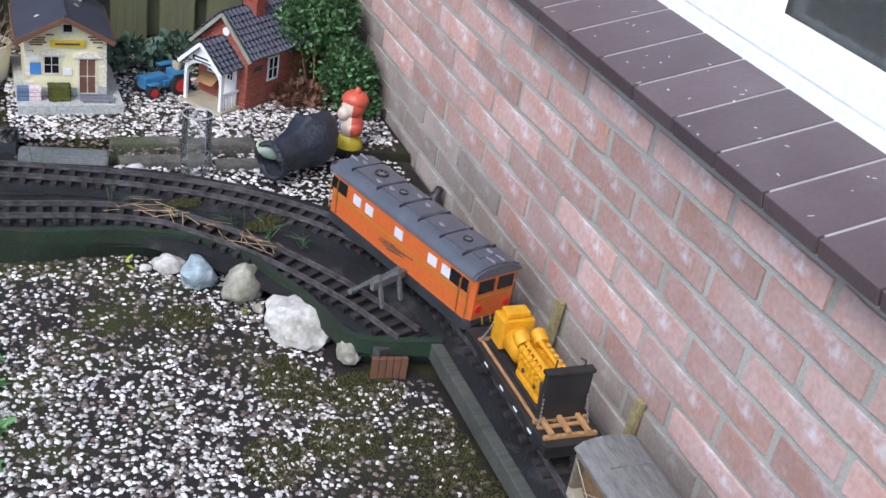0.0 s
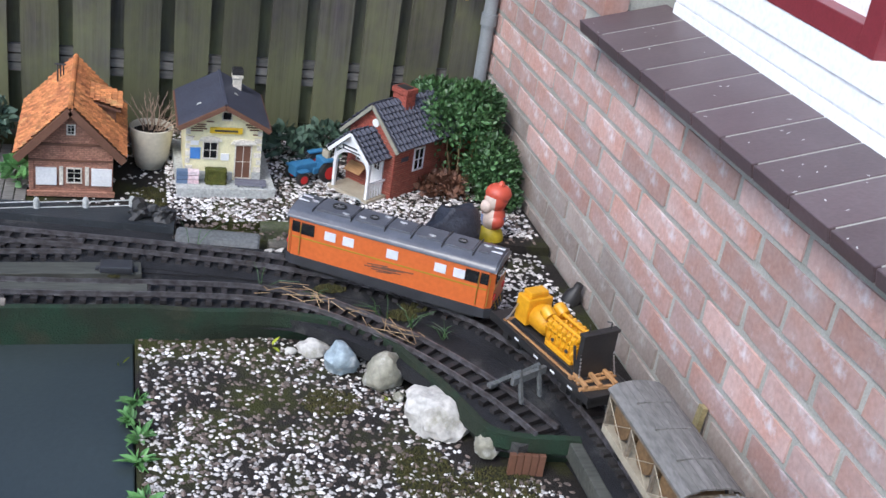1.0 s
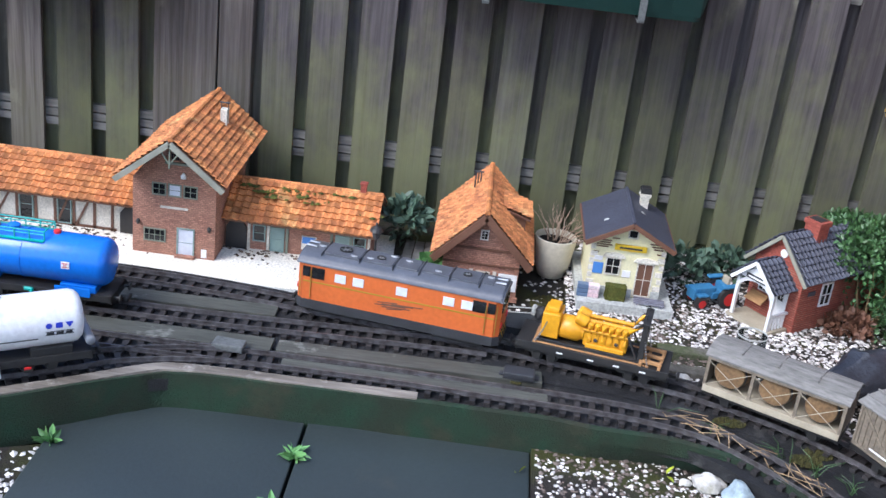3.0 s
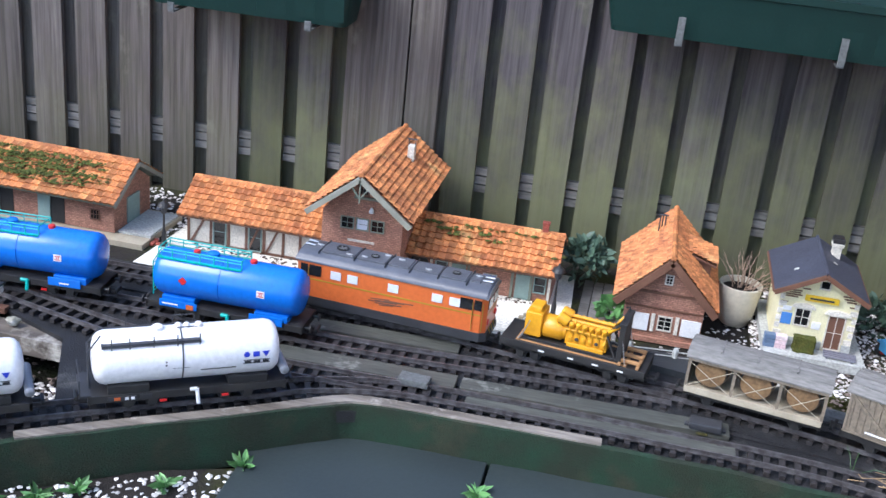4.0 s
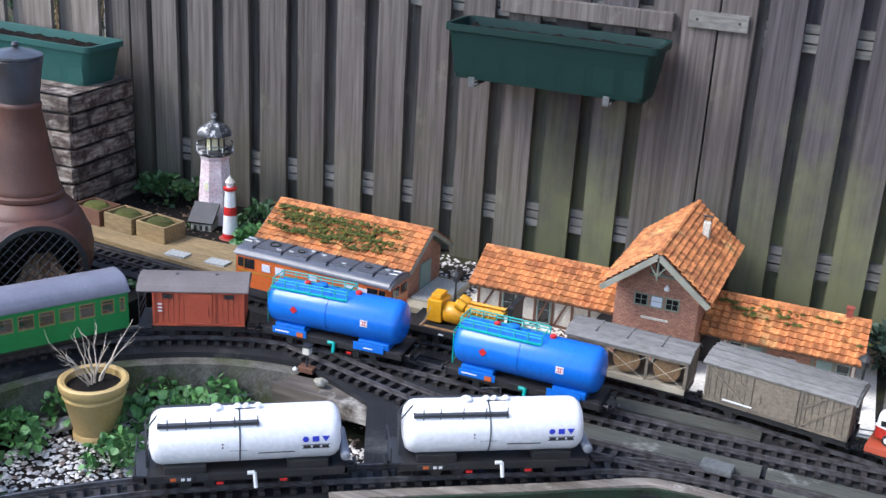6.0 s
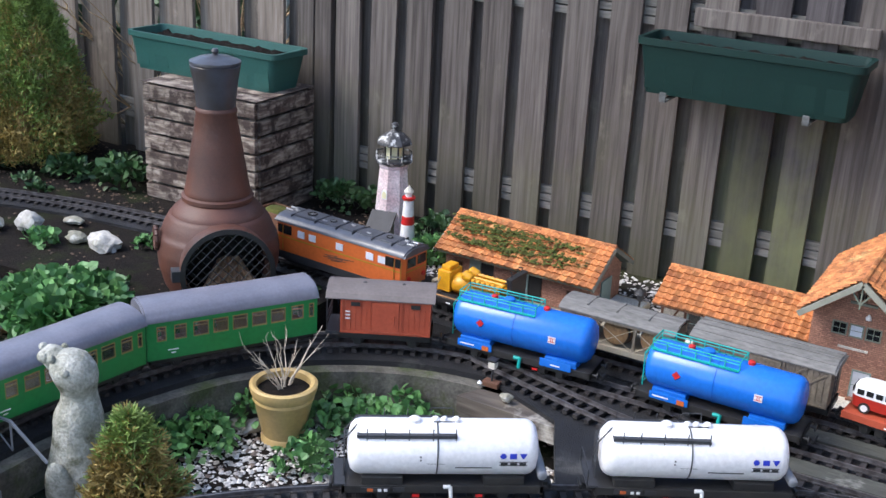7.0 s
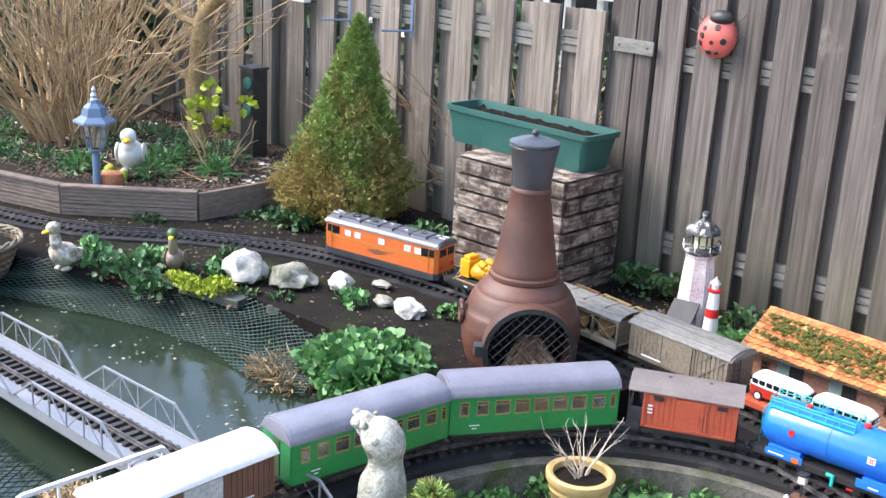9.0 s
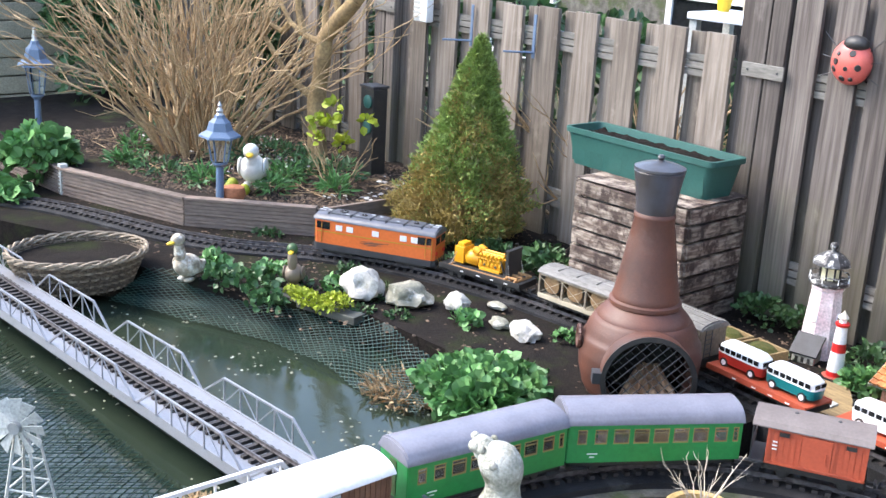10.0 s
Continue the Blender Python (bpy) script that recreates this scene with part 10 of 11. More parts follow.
for k in range(8):
    a = 2 * math.pi * k / 8
    ca, sa = math.cos(a), math.sin(a)
    part("mullion", rod(bmesh.new(), (0.0275 * ca, 0.0275 * sa, 0.234), (0.0275 * ca, 0.0275 * sa, 0.272), 0.0026, 6), BLACK, lh)
    part("rail_post", rod(bmesh.new(), (0.053 * ca, 0.053 * sa, 0.231), (0.053 * ca, 0.053 * sa, 0.248), 0.0016, 6), WHITE, lh)
    b_ = a + math.pi / 4
    part("handrail", rod(bmesh.new(), (0.053 * ca, 0.053 * sa, 0.248), (0.053 * math.cos(b_), 0.053 * math.sin(b_), 0.248), 0.0016, 6), DOME, lh)
part("dome", lathe(bmesh.new(), [(0.044, 0.2722), (0.052, 0.276), (0.050, 0.283), (0.036, 0.297), (0.020, 0.307), (0.010, 0.311), (0.006, 0.316)], 8), DOME, lh, "black dome with flaking white paint")
part("finial", lathe(bmesh.new(), [(0.005, 0.315), (0.010, 0.320), (0.011, 0.327), (0.007, 0.334), (0.001, 0.336)], 14), DOME, lh, smooth=True)
for a in (-100, -10):
    q = Matrix.Rotation(radians(a), 4, "Z")
    w_ = part("window", prism(bmesh.new(), [(-0.009, 0.120), (0.009, 0.120), (0.009, 0.140), (0.005, 0.147), (-0.005, 0.147), (-0.009, 0.140)], 0.040, 0.0475, m=q @ UPX), WHITE, lh, "arched window in a white surround")
    part("pane", prism(bmesh.new(), [(-0.006, 0.123), (0.006, 0.123), (0.006, 0.138), (0.003, 0.143), (-0.003, 0.143), (-0.006, 0.138)], 0.0475, 0.0485, m=q @ UPX), CREAM, w_)
annex = part("annex", boxes([(-0.035, 0.025, -0.098, -0.040, 0, 0.050)], 0.002), CONCRETE, lh, "grey stone annex")
part("annex_roof", box(bmesh.new(), -0.042, 0.032, -0.040, 0.030, -0.003, 0.004, m=Matrix.Translation((0, -0.070, 0.066)) @ Matrix.Rotation(radians(38), 4, "X")), DARK, annex, "dark slate roof")
for x in (-0.022, -0.005, 0.012):
    part("annex_window", B(x - 0.004, x + 0.004, -0.0992, -0.0975, 0.020, 0.034), BLACK, annex)
sl = thing("lighthouse", "small red and white striped model lighthouse on a stone base", "model lighthouse", pose(-2.066, 2.530, -0.034) @ Matrix.Diagonal((1.1, 1.1, 1.10, 1)))
part("base", lathe(bmesh.new(), [(0.040, 0), (0.036, 0.014), (0.024, 0.018)], 20), RED_BRICK, sl, smooth=True)
zs = [(0.018, 0.030, RED), (0.030, 0.078, WHITE), (0.078, 0.100, RED), (0.100, 0.142, WHITE)]
for z0, z1, m_ in zs:
    rr = lambda z: 0.0205 - 0.066 * (z - 0.018)
    part("band", lathe(bmesh.new(), [(rr(z0), z0), (rr(z1), z1)], 24), m_, sl, smooth=True)
part("gallery", lathe(bmesh.new(), [(0.015, 0.142), (0.017, 0.145), (0.017, 0.149), (0.009, 0.150)], 20), RED, sl, smooth=True)
part("lantern_room", lathe(bmesh.new(), [(0.0085, 0.150), (0.0085, 0.162)], 14), WHITE, sl, smooth=True)
part("dome", lathe(bmesh.new(), [(0.0125, 0.162), (0.011, 0.166), (0.004, 0.174), (0.001, 0.180)], 16), OFFWHITE, sl, smooth=True)
tdeck = thing("plywood_deck", "tan plywood loading deck beside the main track", "deck")
part("board", prism(bmesh.new(), [(-2.52, 2.335), (-2.10, 2.285), (-1.90, 2.270), (-1.87, 2.31), (-1.98, 2.46), (-2.50, 2.44)], -0.03, -0.004), TAN_DECK, tdeck)
for x, y in ((-2.09, 2.32), (-1.97, 2.325)):
    part("hatch", B(x - 0.03, x + 0.03, y - 0.018, y + 0.018, -0.004, 0.001), SLAB, tdeck, "grey hatch plate")
for k in range(3):
    x = -2.44 + k * 0.115
    bx = thing("plant_box", "small tan wooden box full of moss", "box", pose(x, 2.43 - 0.010 * k, -0.004, 0, 0, -8), group="plant boxes")
    for r_ in ((-0.052, 0.052, -0.040, -0.034, 0, 0.046), (-0.052, 0.052, 0.034, 0.040, 0, 0.046), (-0.052, -0.046, -0.034, 0.034, 0, 0.046), (0.046, 0.052, -0.034, 0.034, 0, 0.046)):
        part("side", B(*r_, bevel=0.0008), TAN_DECK if k != 0 else BROWN, bx)
    part("moss", lathe(bmesh.new(), [(0.045, 0.02), (0.044, 0.040), (0.03, 0.050), (0.001, 0.052)], 16), MOSS, bx).matrix_basis = Matrix.Diagonal((1, 0.74, 1, 1))

# ---- things by the wall and houses ----
gl = thing("glass_vase", "tall clear glass cylinder standing on the gravel", "glass vase", pose(0.386, 2.052, -0.032))
part("glass", lathe(bmesh.new(), [(0.0285, 0.001), (0.0290, 0.006), (0.0290, 0.140)], 40, cap=False), THIN, gl, smooth=True).visible_shadow = False
part("base", lathe(bmesh.new(), [(0.001, 0.0), (0.028, 0.0), (0.028, 0.004), (0.001, 0.005)], 32, cap=False), THIN, gl, "thick glass foot", smooth=True)
part("rim", lathe(bmesh.new(), [(0.0282, 0.1395), (0.0290, 0.1412), (0.0298, 0.1395), (0.0290, 0.1378), (0.0282, 0.1395)], 40, cap=False), SLAB, gl, "dull glass rim", smooth=True)

NAVY_RUBBER = mat("blue_black_rubber", (0.012, 0.014, 0.022), 0.45, (0.030, 0.034, 0.046), 24, 0.6, 140, 0.5, spec=0.4)
root = thing("rubber_boot", "blue-black crumpled rubber boot lying on the gravel", "boot", pose(0.585, 2.060, -0.018, 0, 0, 8))
axis_ = Vector((-0.86, -0.42, -0.12)).normalized()
turn_ = Matrix.Translation((0.045, 0.012, 0.056)) @ axis_.to_track_quat("Z", "Y").to_matrix().to_4x4()
bm = lathe(bmesh.new(), [(0.001, -0.062), (0.024, -0.056), (0.043, -0.038), (0.053, -0.010), (0.053, 0.018), (0.044, 0.045), (0.037, 0.072), (0.035, 0.100), (0.037, 0.122), (0.031, 0.122), (0.028, 0.085), (0.001, 0.080)], 40, cap=False, m=turn_)
for v in bm.verts:
    c_ = v.co
    v.co += Vector((0, 0, 1)) * 0.010 * noise.noise(c_ * 26) + (c_ - Vector((0.02, 0.0, 0.05))).normalized() * (0.010 * noise.noise(c_ * 44) + 0.004 * noise.noise(c_ * 110))
    v.co.z = max(v.co.z, 0.001)
part("shaft", bm, NAVY_RUBBER, root, smooth=True)
bm = bmesh.new()
for k in range(28):
    a0, a1 = 2 * math.pi * k / 28, 2 * math.pi * (k + 1) / 28
    rod(bm, turn_ @ Vector((0.036 * math.cos(a0), 0.036 * math.sin(a0), 0.122 + 0.004 * math.sin(3 * a0))), turn_ @ Vector((0.036 * math.cos(a1), 0.036 * math.sin(a1), 0.122 + 0.004 * math.sin(3 * a1))), 0.0062, 8)
part("cuff", bm, NAVY_RUBBER, root, "rolled black cuff", smooth=True)
bm = rock_mesh((0.022, 0.022, 0.012), 71, 0.4)
part("litter", bm, BARKBIT, root, "dry leaves in the boot").matrix_basis = turn_ @ Matrix.Translation((0, 0, 0.090))
bm = bmesh.new()
bmesh.ops.create_icosphere(bm, subdivisions=3, radius=1, matrix=Matrix.Translation((-0.04, -0.005, 0.046)) @ Matrix.Rotation(0.5, 4, "Y") @ Matrix.Diagonal((0.040, 0.024, 0.022, 1)))
solo("garden_figure", bm, mat("faded_blue_green_pottery", (0.18, 0.27, 0.40), 0.5, (0.38, 0.45, 0.30), 30, 0.7, 120, 0.1), "faded blue-green pottery figure on the boot", "ornament", pose(0.560, 2.045, -0.002, 0, 0, 10) @ Matrix.Diagonal((0.8, 0.8, 0.8, 1)), smooth=True)

gn = bmesh.new()
for p, r_ in (((0, 0, 0.016), (0.030, 0.028, 0.034)), ((0, 0, 0.066), (0.027, 0.025, 0.032)), ((0.006, -0.012, 0.062), (0.020, 0.018, 0.018)), ((0, 0, 0.108), (0.026, 0.025, 0.027)), ((-0.018, -0.012, 0.094), (0.014, 0.014, 0.016)), ((0.003, 0.004, 0.122), (0.029, 0.028, 0.022))):
    bmesh.ops.create_uvsphere(gn, u_segments=20, v_segments=14, radius=1, matrix=Matrix.Translation(p) @ Matrix.Diagonal((*r_, 1)))
lathe(gn, [(0.010, 0.134), (0.007, 0.148), (0.001, 0.154)], 12, at=(0.006, 0.0, 0))
gme = mesh_of("garden_gnome", gn, [SKIN_RED, plain("gnome_yellow", (0.50, 0.38, 0.02), 0.5), plain("gnome_blue", (0.16, 0.22, 0.42), 0.5), plain("gnome_cream", (0.62, 0.5, 0.42), 0.5)])
for p in gme.polygons:
    p.use_smooth = True
    c = p.center
    p.material_index = 1 if c.z < 0.040 else (2 if c.z < 0.075 and c.y > -0.012 else (3 if c.z < 0.118 and c.y < -0.008 and c.x < 0.0 else 0))
ob = new("garden_gnome", gme)
ob.matrix_basis = pose(0.735, 2.150, -0.030, 0, 0, -20)
tagged(ob, "faded red and yellow garden gnome beside the bush", "statue")

# blue toy tractor
tr = thing("toy_tractor", "mid-blue toy tractor parked on the gravel", "toy tractor", pose(0.372, 2.435, -0.014, 0, 0, 205))
part("bonnet", boxes([(-0.01, 0.045, -0.014, 0.014, 0.024, 0.048), (0.040, 0.048, -0.016, 0.016, 0.020, 0.046)], 0.003), BLUE_TOY, tr)
part("body", boxes([(-0.045, 0.0, -0.018, 0.018, 0.020, 0.036), (-0.052, -0.030, -0.022, 0.022, 0.030, 0.050)], 0.003), BLUE_TOY, tr)
part("seat", boxes([(-0.048, -0.040, -0.012, 0.012, 0.05, 0.068)], 0.002), BEIGE, tr)
for x, y, r_ in ((-0.035, -0.030, 0.026), (-0.035, 0.030, 0.026), (0.032, -0.024, 0.016), (0.032, 0.024, 0.016)):
    q = Matrix.Translation((x, y, r_)) @ Matrix.Rotation(radians(90), 4, "X")
    w = part("wheel", lathe(bmesh.new(), [(r_ * 0.7, -0.007), (r_, -0.005), (r_, 0.005), (r_ * 0.7, 0.007)], 20, m=q), BLACK, tr, smooth=True)
    part("hub", lathe(bmesh.new(), [(r_ * 0.6, -0.0075), (r_ * 0.6, 0.0075)], 16, m=q), RED, w, "red wheel hub")
    part("mudguard", boxes([(x - r_ * 0.8, x + r_ * 0.8, y - 0.008, y + 0.008, 2 * r_ + 0.001, 2 * r_ + 0.006)], 0.002), BLUE_TOY, tr)

# grey half-round block, dark kerbs, black bits beside the track
bm = prism(bmesh.new(), [(-0.030, 0), (0.030, 0), (0.030, 0.018), (0.020, 0.032), (0, 0.038), (-0.020, 0.032), (-0.030, 0.018)], -0.083, 0.083, m=UPX)
bmesh.ops.bevel(bm, geom=bm.edges[:], offset=0.003, segments=2, affect="EDGES")
solo("stone_block", bm, GREY_STONE, "grey half-round stone block beside the main track", "stone block", pose(0.142, 2.105, -0.028, 0, 0, -9), smooth=False)
for x0, x1, y, z in ((0.235, 0.375, 2.172, -0.004), (0.380, 0.530, 2.166, -0.006), (0.535, 0.70, 2.15, -0.008), (0.245, 0.43, 2.112, -0.016), (0.435, 0.60, 2.095, -0.020)):
    solo("kerb_stone", B(x0, x1, y - 0.018, y + 0.018, -0.05, z, bevel=0.004), KERB, "mossy dark concrete kerb stone", "kerb", group="kerb stones")
solo("felt_block", prism(bmesh.new(), [(-0.34, 2.192), (-0.16, 2.163), (0.055, 2.128), (0.064, 2.212), (-0.33, 2.246)], -0.04, 0.006), FELT_WET, "raised slab of wet black roofing felt beside the main track", "felt slab")
bm = rock_mesh((0.030, 0.022, 0.022), 33, 0.5)
solo("black_debris", bm, BLACK, "crumpled black plastic bits on the felt", "debris", pose(-0.005, 2.178, 0.016), smooth=False)
bm = rock_mesh((0.022, 0.016, 0.018), 34, 0.5)
solo("black_debris", bm, BLACK, "black plastic lump beside the track", "debris", pose(0.036, 2.165, 0.014), smooth=False)
bm = lathe(bmesh.new(), [(0.020, 0), (0.018, 0.02), (0.010, 0.03), (0.009, 0.045), (0.001, 0.048)], 16)
ob = solo("black_funnel", bm, BLACK, "black plastic cap with a wire beside the brick wall", "plastic cap", pose(0.838, 1.90, -0.034, 0, 20, 0), smooth=True)
for x, y, h in ((0.855, 1.372, 0.075), (0.857, 1.105, 0.075)):
    solo("wooden_stake", B(-0.005, 0.005, -0.008, 0.008, -0.05, h, bevel=0.001), STAKE, "yellowish wooden stake beside the brick wall", "stake", pose(x, y, 0, 0, 4, 0), group="stakes")

# buffer stop and switch gear
bs_ = thing("buffer_stop", "grey plastic buffer stop at the end of the siding", "buffer stop", pose(0.605, 1.525, RAILTOP - 0.004, 0, 0, 118))
for s in (-1, 1):
    bm = bmesh.new()
    bar(bm, (-0.026, s * 0.0225, 0.0), (-0.010, s * 0.0225, 0.055), 0.006, 0.006)
    bar(bm, (-0.010, s * 0.0225, 0.055), (0.042, s * 0.0225, 0.0), 0.006, 0.006)
    part("leg", bm, GREY_STONE, bs_)
part("beam", boxes([(-0.016, -0.008, -0.040, 0.040, 0.034, 0.048)], 0.001), GREY_STONE, bs_)
part("foot", boxes([(0.036, 0.046, -0.034, 0.034, -0.004, 0.004)], 0.001), GREY_STONE, bs_)
for x, y, rot, lab in ((-0.605, 1.918, -4, "grey switch motor box between the tracks"), (-0.055, 1.955, -4, "dark switch motor box beside the walkway")):
    sm = thing("switch_motor", lab, "switch motor", pose(x, y, 0.001, 0, 0, rot), group="switch motors")
    part("case", boxes([(-0.030, 0.030, -0.016, 0.016, 0, 0.014)], 0.003), GREY_STONE if x < -0.3 else DARK, sm)
    part("lug", boxes([(-0.038, 0.038, -0.006, 0.006, 0, 0.005)], 0.001), DARK, sm)
sg = thing("track_signal", "small black signal with a lantern beside the loop", "signal", pose(-1.478, 1.928, -0.018))
part("base", boxes([(-0.018, 0.018, -0.010, 0.010, 0, 0.012)], 0.001), BROWN, sg)
part("mast", rod(bmesh.new(), (0, 0, 0.012), (0, 0, 0.042), 0.0025, 8), DARK, sg)
part("lantern", boxes([(-0.008, 0.008, -0.008, 0.008, 0.042, 0.058)], 0.002), OFFWHITE, sg)
part("cap", boxes([(-0.010, 0.010, -0.010, 0.010, 0.0585, 0.063)], 0.001), BLACK, sg)
solo("signal_weight", lathe(bmesh.new(), [(0.001, -0.006), (0.006, 0), (0.001, 0.006)], 10), WHITE, "white ball of the switch lever", "weight", pose(-1.50, 1.915, -0.012), smooth=True)
# broken tile by the edging, red bricks by the shed
tl = thing("ridged_tile", "brown ridged wooden tile leaning on the edging", "tile", pose(0.582, 1.385, -0.062, 0, 0, -8))
for k in range(5):
    part("slat", B(-0.030 + k * 0.012, -0.019 + k * 0.012, 0, 0.008, 0, 0.040, bevel=0.0008), BROWN, tl)
for k in range(7):
    stone(-1.40 + 0.018 * (k % 4), 2.40 + 0.02 * (k // 4), -0.030, (0.010, 0.007, 0.005), 60 + k, RED_BRICK, "broken red tile shard by the shed", k * 50, "tile_shard", "tile shards")
pf = thing("platform_figure", "small cream dog figure on the platform", "toy figure", pose(-0.455, 2.335, -0.030))
part("body", boxes([(-0.006, 0.006, -0.004, 0.004, 0.004, 0.012), (0.004, 0.010, -0.003, 0.003, 0.010, 0.020), (-0.005, -0.002, -0.003, 0.003, 0, 0.005), (0.002, 0.005, -0.003, 0.003, 0, 0.005)], 0.001), BEIGE, pf)

# ---- on and behind the fence ----
lb = thing("ladybug_ornament", "coral-red enamel ladybird with black spots on the fence", "wall ornament", pose(-2.287, 2.752, 0.757))
bm = bmesh.new()
bmesh.ops.create_uvsphere(bm, u_segments=32, v_segments=20, radius=1, matrix=Matrix.Diagonal((0.058, 0.038, 0.062, 1)))
part("shell", bm, LADYBUG, lb, smooth=True)
bm = bmesh.new()
bmesh.ops.create_uvsphere(bm, u_segments=24, v_segments=14, radius=1, matrix=Matrix.Translation((0.012, -0.010, 0.050)) @ Matrix.Diagonal((0.036, 0.026, 0.022, 1)))
part("head", bm, BLACK, lb, "black head with antennae", smooth=True)
for a, e in ((-25, 20), (20, 25), (40, -10), (-40, -20), (5, -15), (-10, -45), (25, -45), (-30, 0)):
    d = Vector((math.sin(radians(a)) * math.cos(radians(e)), -math.cos(radians(a)) * math.cos(radians(e)), math.sin(radians(e))))
    p = Vector((d.x * 0.058, d.y * 0.038, d.z * 0.062))
    part("spot", lathe(bmesh.new(), [(0.0095 if a % 2 == 0 else 0.007, -0.002), (0.0085 if a % 2 == 0 else 0.006, 0.0015)], 14, m=Matrix.Translation(p) @ d.to_track_quat("Z", "Y").to_matrix().to_4x4()), BLACK, lb)
bm = bmesh.new()
for s in (-1, 1):
    for z, dz in ((0.03, 0.03), (0.0, 0.0), (-0.03, -0.03)):
        rod(bm, (s * 0.045, 0.0, z), (s * 0.088, -0.004, z + dz + 0.01), 0.0014, 5)
part("legs", bm, DARK, lb)
th = thing("thermometer", "white plastic outdoor unit with louvres on the fence", "thermometer", pose(-4.09, 2.755, 0.66))
part("case", B(-0.040, 0.040, -0.035, 0.0, 0, 0.14, bevel=0.006), WHITE, th)
for k in range(5):
    part("louvre", B(-0.036, 0.0, -0.0385, -0.0345, 0.012 + k * 0.018, 0.022 + k * 0.018), SLAB, th)
bm = bmesh.new()
for a, b in zip([(0.02, -0.01, 0), (0.03, -0.012, -0.1), (0.05, -0.012, -0.25), (0.045, -0.012, -0.45)], [(0.03, -0.012, -0.1), (0.05, -0.012, -0.25), (0.045, -0.012, -0.45), (0.06, -0.012, -0.6)]):
    rod(bm, a, b, 0.003, 6)
part("cable", bm, BLACK, th)
for x in (-3.83, -3.50):
    hk = thing("fence_hook", "blue-grey metal hook bracket on the fence", "hook", pose(x, 2.76, 0.60), group="fence hooks")
    part("plate", B(-0.006, 0.006, -0.004, 0.0, 0, 0.15), LAMP_BLUE, hk)
    part("arm", rod(bmesh.new(), (0, -0.004, 0.02), (-0.06, -0.09, 0.02), 0.004, 6), LAMP_BLUE, hk)
tap = thing("garden_tap", "brass tap with a grey valve on the fence", "tap", pose(0.775, 2.762, 0.395))
bm = bmesh.new()
rod(bm, (0, 0, 0), (0, -0.05, 0), 0.007, 10)
rod(bm, (0, -0.045, 0), (0, -0.045, -0.03), 0.006, 10)
rod(bm, (-0.02, -0.03, 0.018), (0.02, -0.03, 0.018), 0.004, 8)
part("body", bm, BRASS, tap, smooth=True)

# neighbour's garden seen through and over the fence
twig_bush("neighbour_shrub", "bare brown shrub behind the fence", -3.35, 3.25, -0.1, 34, 0.62, 0.55, 303, 0.010, 2, 0.25)
foliage("hedge", "mixed green hedge in the garden behind the fence", "hedge", [((-3.4 - 0.7 * k, 3.75 + 0.15 * (k % 2), 0.20 + 0.1 * (k % 3)), (0.5, 0.25, 0.34)) for k in range(5)], 3600, 0.05, 95, LEAF_DARK)
nb = thing("neighbour_table", "pale blue garden table with pots behind the fence", "table", pose(-3.12, 3.45, -0.05, 0, 0, 4))
part("top", B(-0.17, 0.17, -0.14, 0.14, 0.80, 0.825, bevel=0.004), PALE_PANE, nb)
for sx in (-1, 1):
    for sy in (-1, 1):
        part("leg", B(sx * 0.15 - 0.015, sx * 0.15 + 0.015, sy * 0.11 - 0.015, sy * 0.11 + 0.015, 0, 0.80), SLAB, nb)
for x, c, m_ in ((-0.13, 0.03, SIGN_YELLOW), (-0.02, 0.026, BEIGE), (0.12, 0.030, RED_BRICK)):
    solo("small_pot", lathe(bmesh.new(), [(c * 0.7, 0), (c, 0.05), (c * 0.8, 0.052)], 16), m_, "small flower pot on the neighbour's table", "flower pot", pose(-3.12 + x, 3.45 + 0.02, 0.775), group="neighbour pots", smooth=True)
slab("neighbour_wall", [(-8.0, 5.2), (2.0, 5.2), (2.0, 5.4), (-8.0, 5.4)], -0.2, 0.95, KERB, "dull grey-brown wall of the neighbouring house", "wall")
for k in range(5):
    wnb = thing("neighbour_window", "white window in the neighbouring wall", "window", pose(-6.4 + k * 1.5, 5.195, 0.15), kind="structure")
    part("frame", boxes([(0, 0.6, -0.03, 0.0, 0, 0.04), (0, 0.6, -0.03, 0.0, 0.5, 0.54), (0, 0.04, -0.03, 0.0, 0.04, 0.5), (0.56, 0.6, -0.03, 0.0, 0.04, 0.5)]), WHITE, wnb)
    part("pane", B(0.04, 0.56, -0.015, -0.004, 0.04, 0.5), GLASSY, wnb)
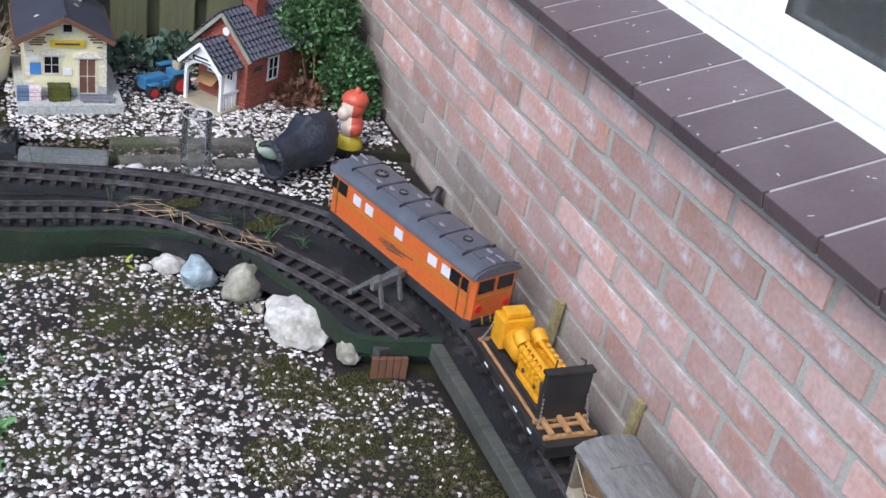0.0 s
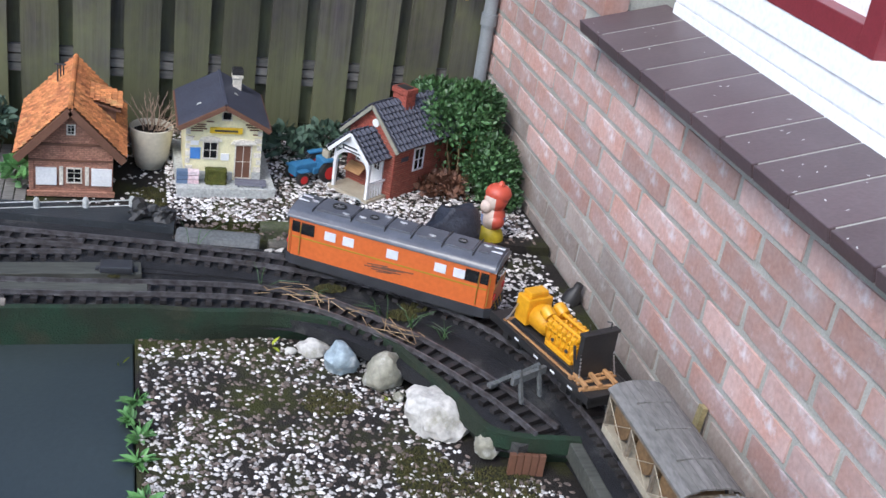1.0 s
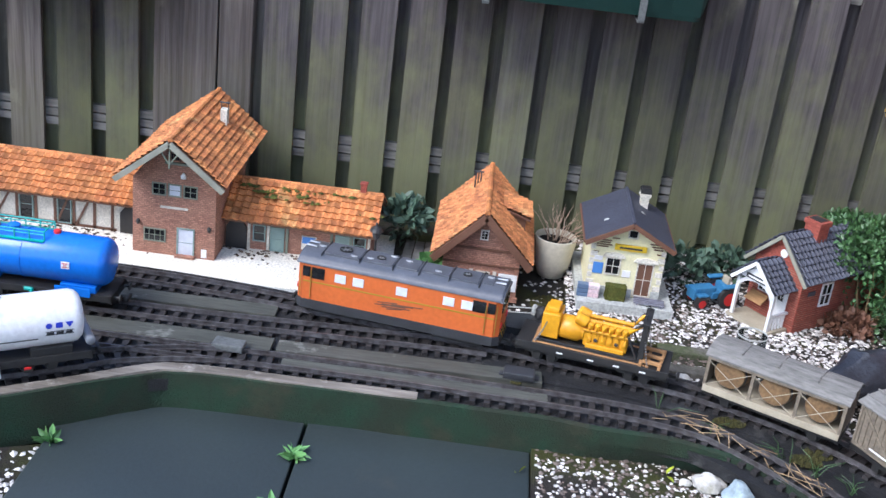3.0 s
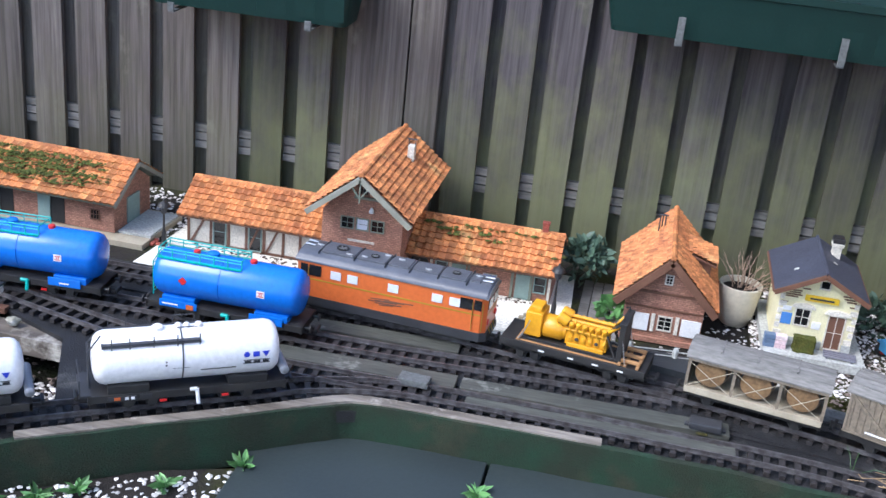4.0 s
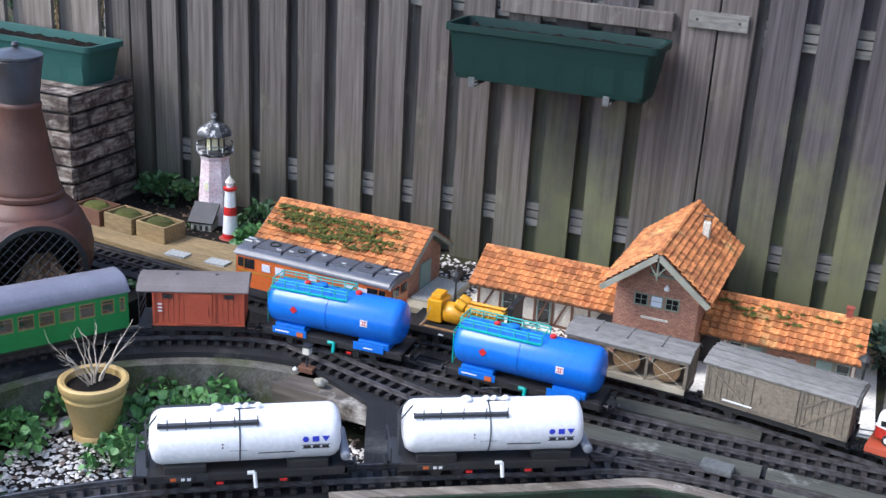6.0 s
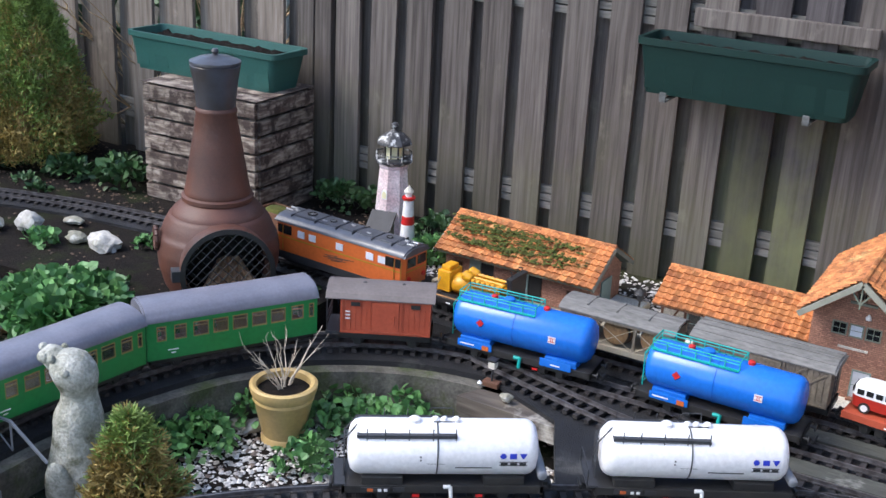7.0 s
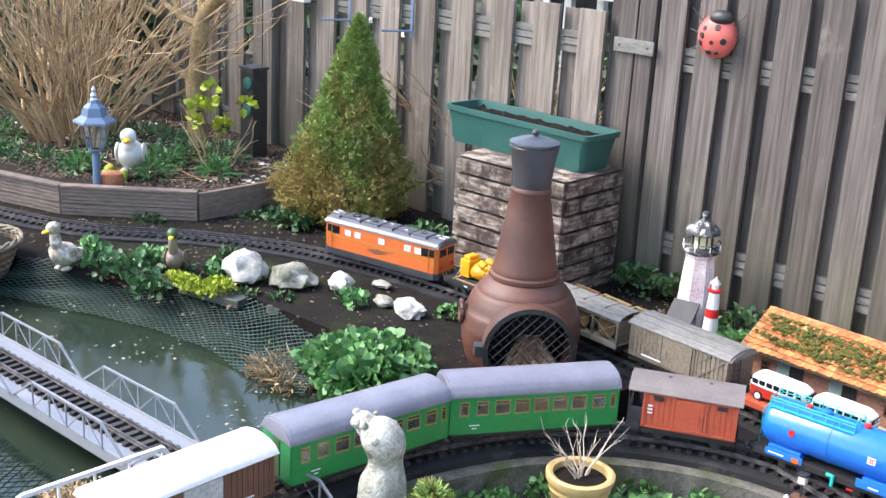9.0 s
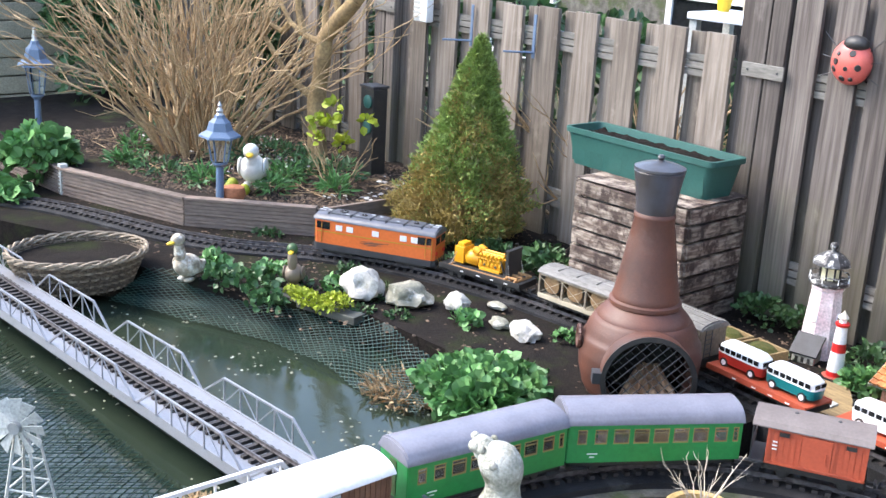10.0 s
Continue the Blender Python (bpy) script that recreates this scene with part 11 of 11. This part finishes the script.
# glasses standing inside the house window
for k, (y, h) in enumerate(((1.02, 0.09), (0.93, 0.075), (0.84, 0.10))):
    solo("drinking_glass", lathe(bmesh.new(), [(0.001, 0), (0.026, 0), (0.030, h), (0.028, h), (0.024, 0.004), (0.001, 0.004)], 20, cap=False), THIN, "clear drinking glass on the inner window ledge", "glass", pose(WALL_X + 0.21, y, 0.56), smooth=True, group="window glasses")
slab("window_ledge", [(WALL_X + 0.1581, -0.6), (WALL_X + 0.40, -0.6), (WALL_X + 0.40, 1.25), (WALL_X + 0.1581, 1.25)], 0.50, 0.56, mat("olive_grey_ledge", (0.46, 0.45, 0.34), 0.5, (0.34, 0.33, 0.25), 9, 0.5, 90, 0.1), "olive-grey inner window ledge", "ledge")


# ---- what moves ----
# distance of the engine's middle along the main line, second by second
RUN = [(0.0, 3.797), (0.5, 3.995), (1.0, 4.187), (1.5, 4.378), (2.0, 4.572), (2.5, 4.776), (4.0, 5.390), (4.5, 5.608), (5.0, 5.827), (5.5, 6.050), (6.8, 6.627), (7.0, 6.722), (8.2, 7.288), (8.6, 7.482), (9.0, 7.668), (9.5, 7.897), (10.0, 8.127)]
CHAIN = ((loco, 0.0, 0.13, 0, 0), (flat, -0.392, 0.09, 0, 0), (gen, -0.385, 0.09, 0, 0), (pal, -0.520, 0.09, 0, 0.042), (barrels, -0.746, 0.085, 0, 0), (car, -1.060, 0.088, 0, 0),
         (bus_flat, -1.385, 0.09, 0, 0), (bus_a, -1.312, 0.05, 0, 0.042), (bus_b, -1.462, 0.05, 0, 0.042), (van_flat, -1.745, 0.09, 0, 0), (bus_c, -1.70, 0.05, 0, 0.042))


def motions():
    for ob, lag, chord, side, lift in CHAIN:
        rows = []
        for k in range(41):
            t = k * 0.25
            s = float(np.interp(t, [r[0] for r in RUN], [r[1] for r in RUN])) + lag
            a, b = along(MAIN, s - chord), along(MAIN, s + chord)
            c = (a + b) / 2
            rows.append((t, pose(c[0], c[1], RAILTOP + lift, 0, 0, math.degrees(math.atan2(b[1] - a[1], b[0] - a[0])))))
        walk(ob, rows)


motions()
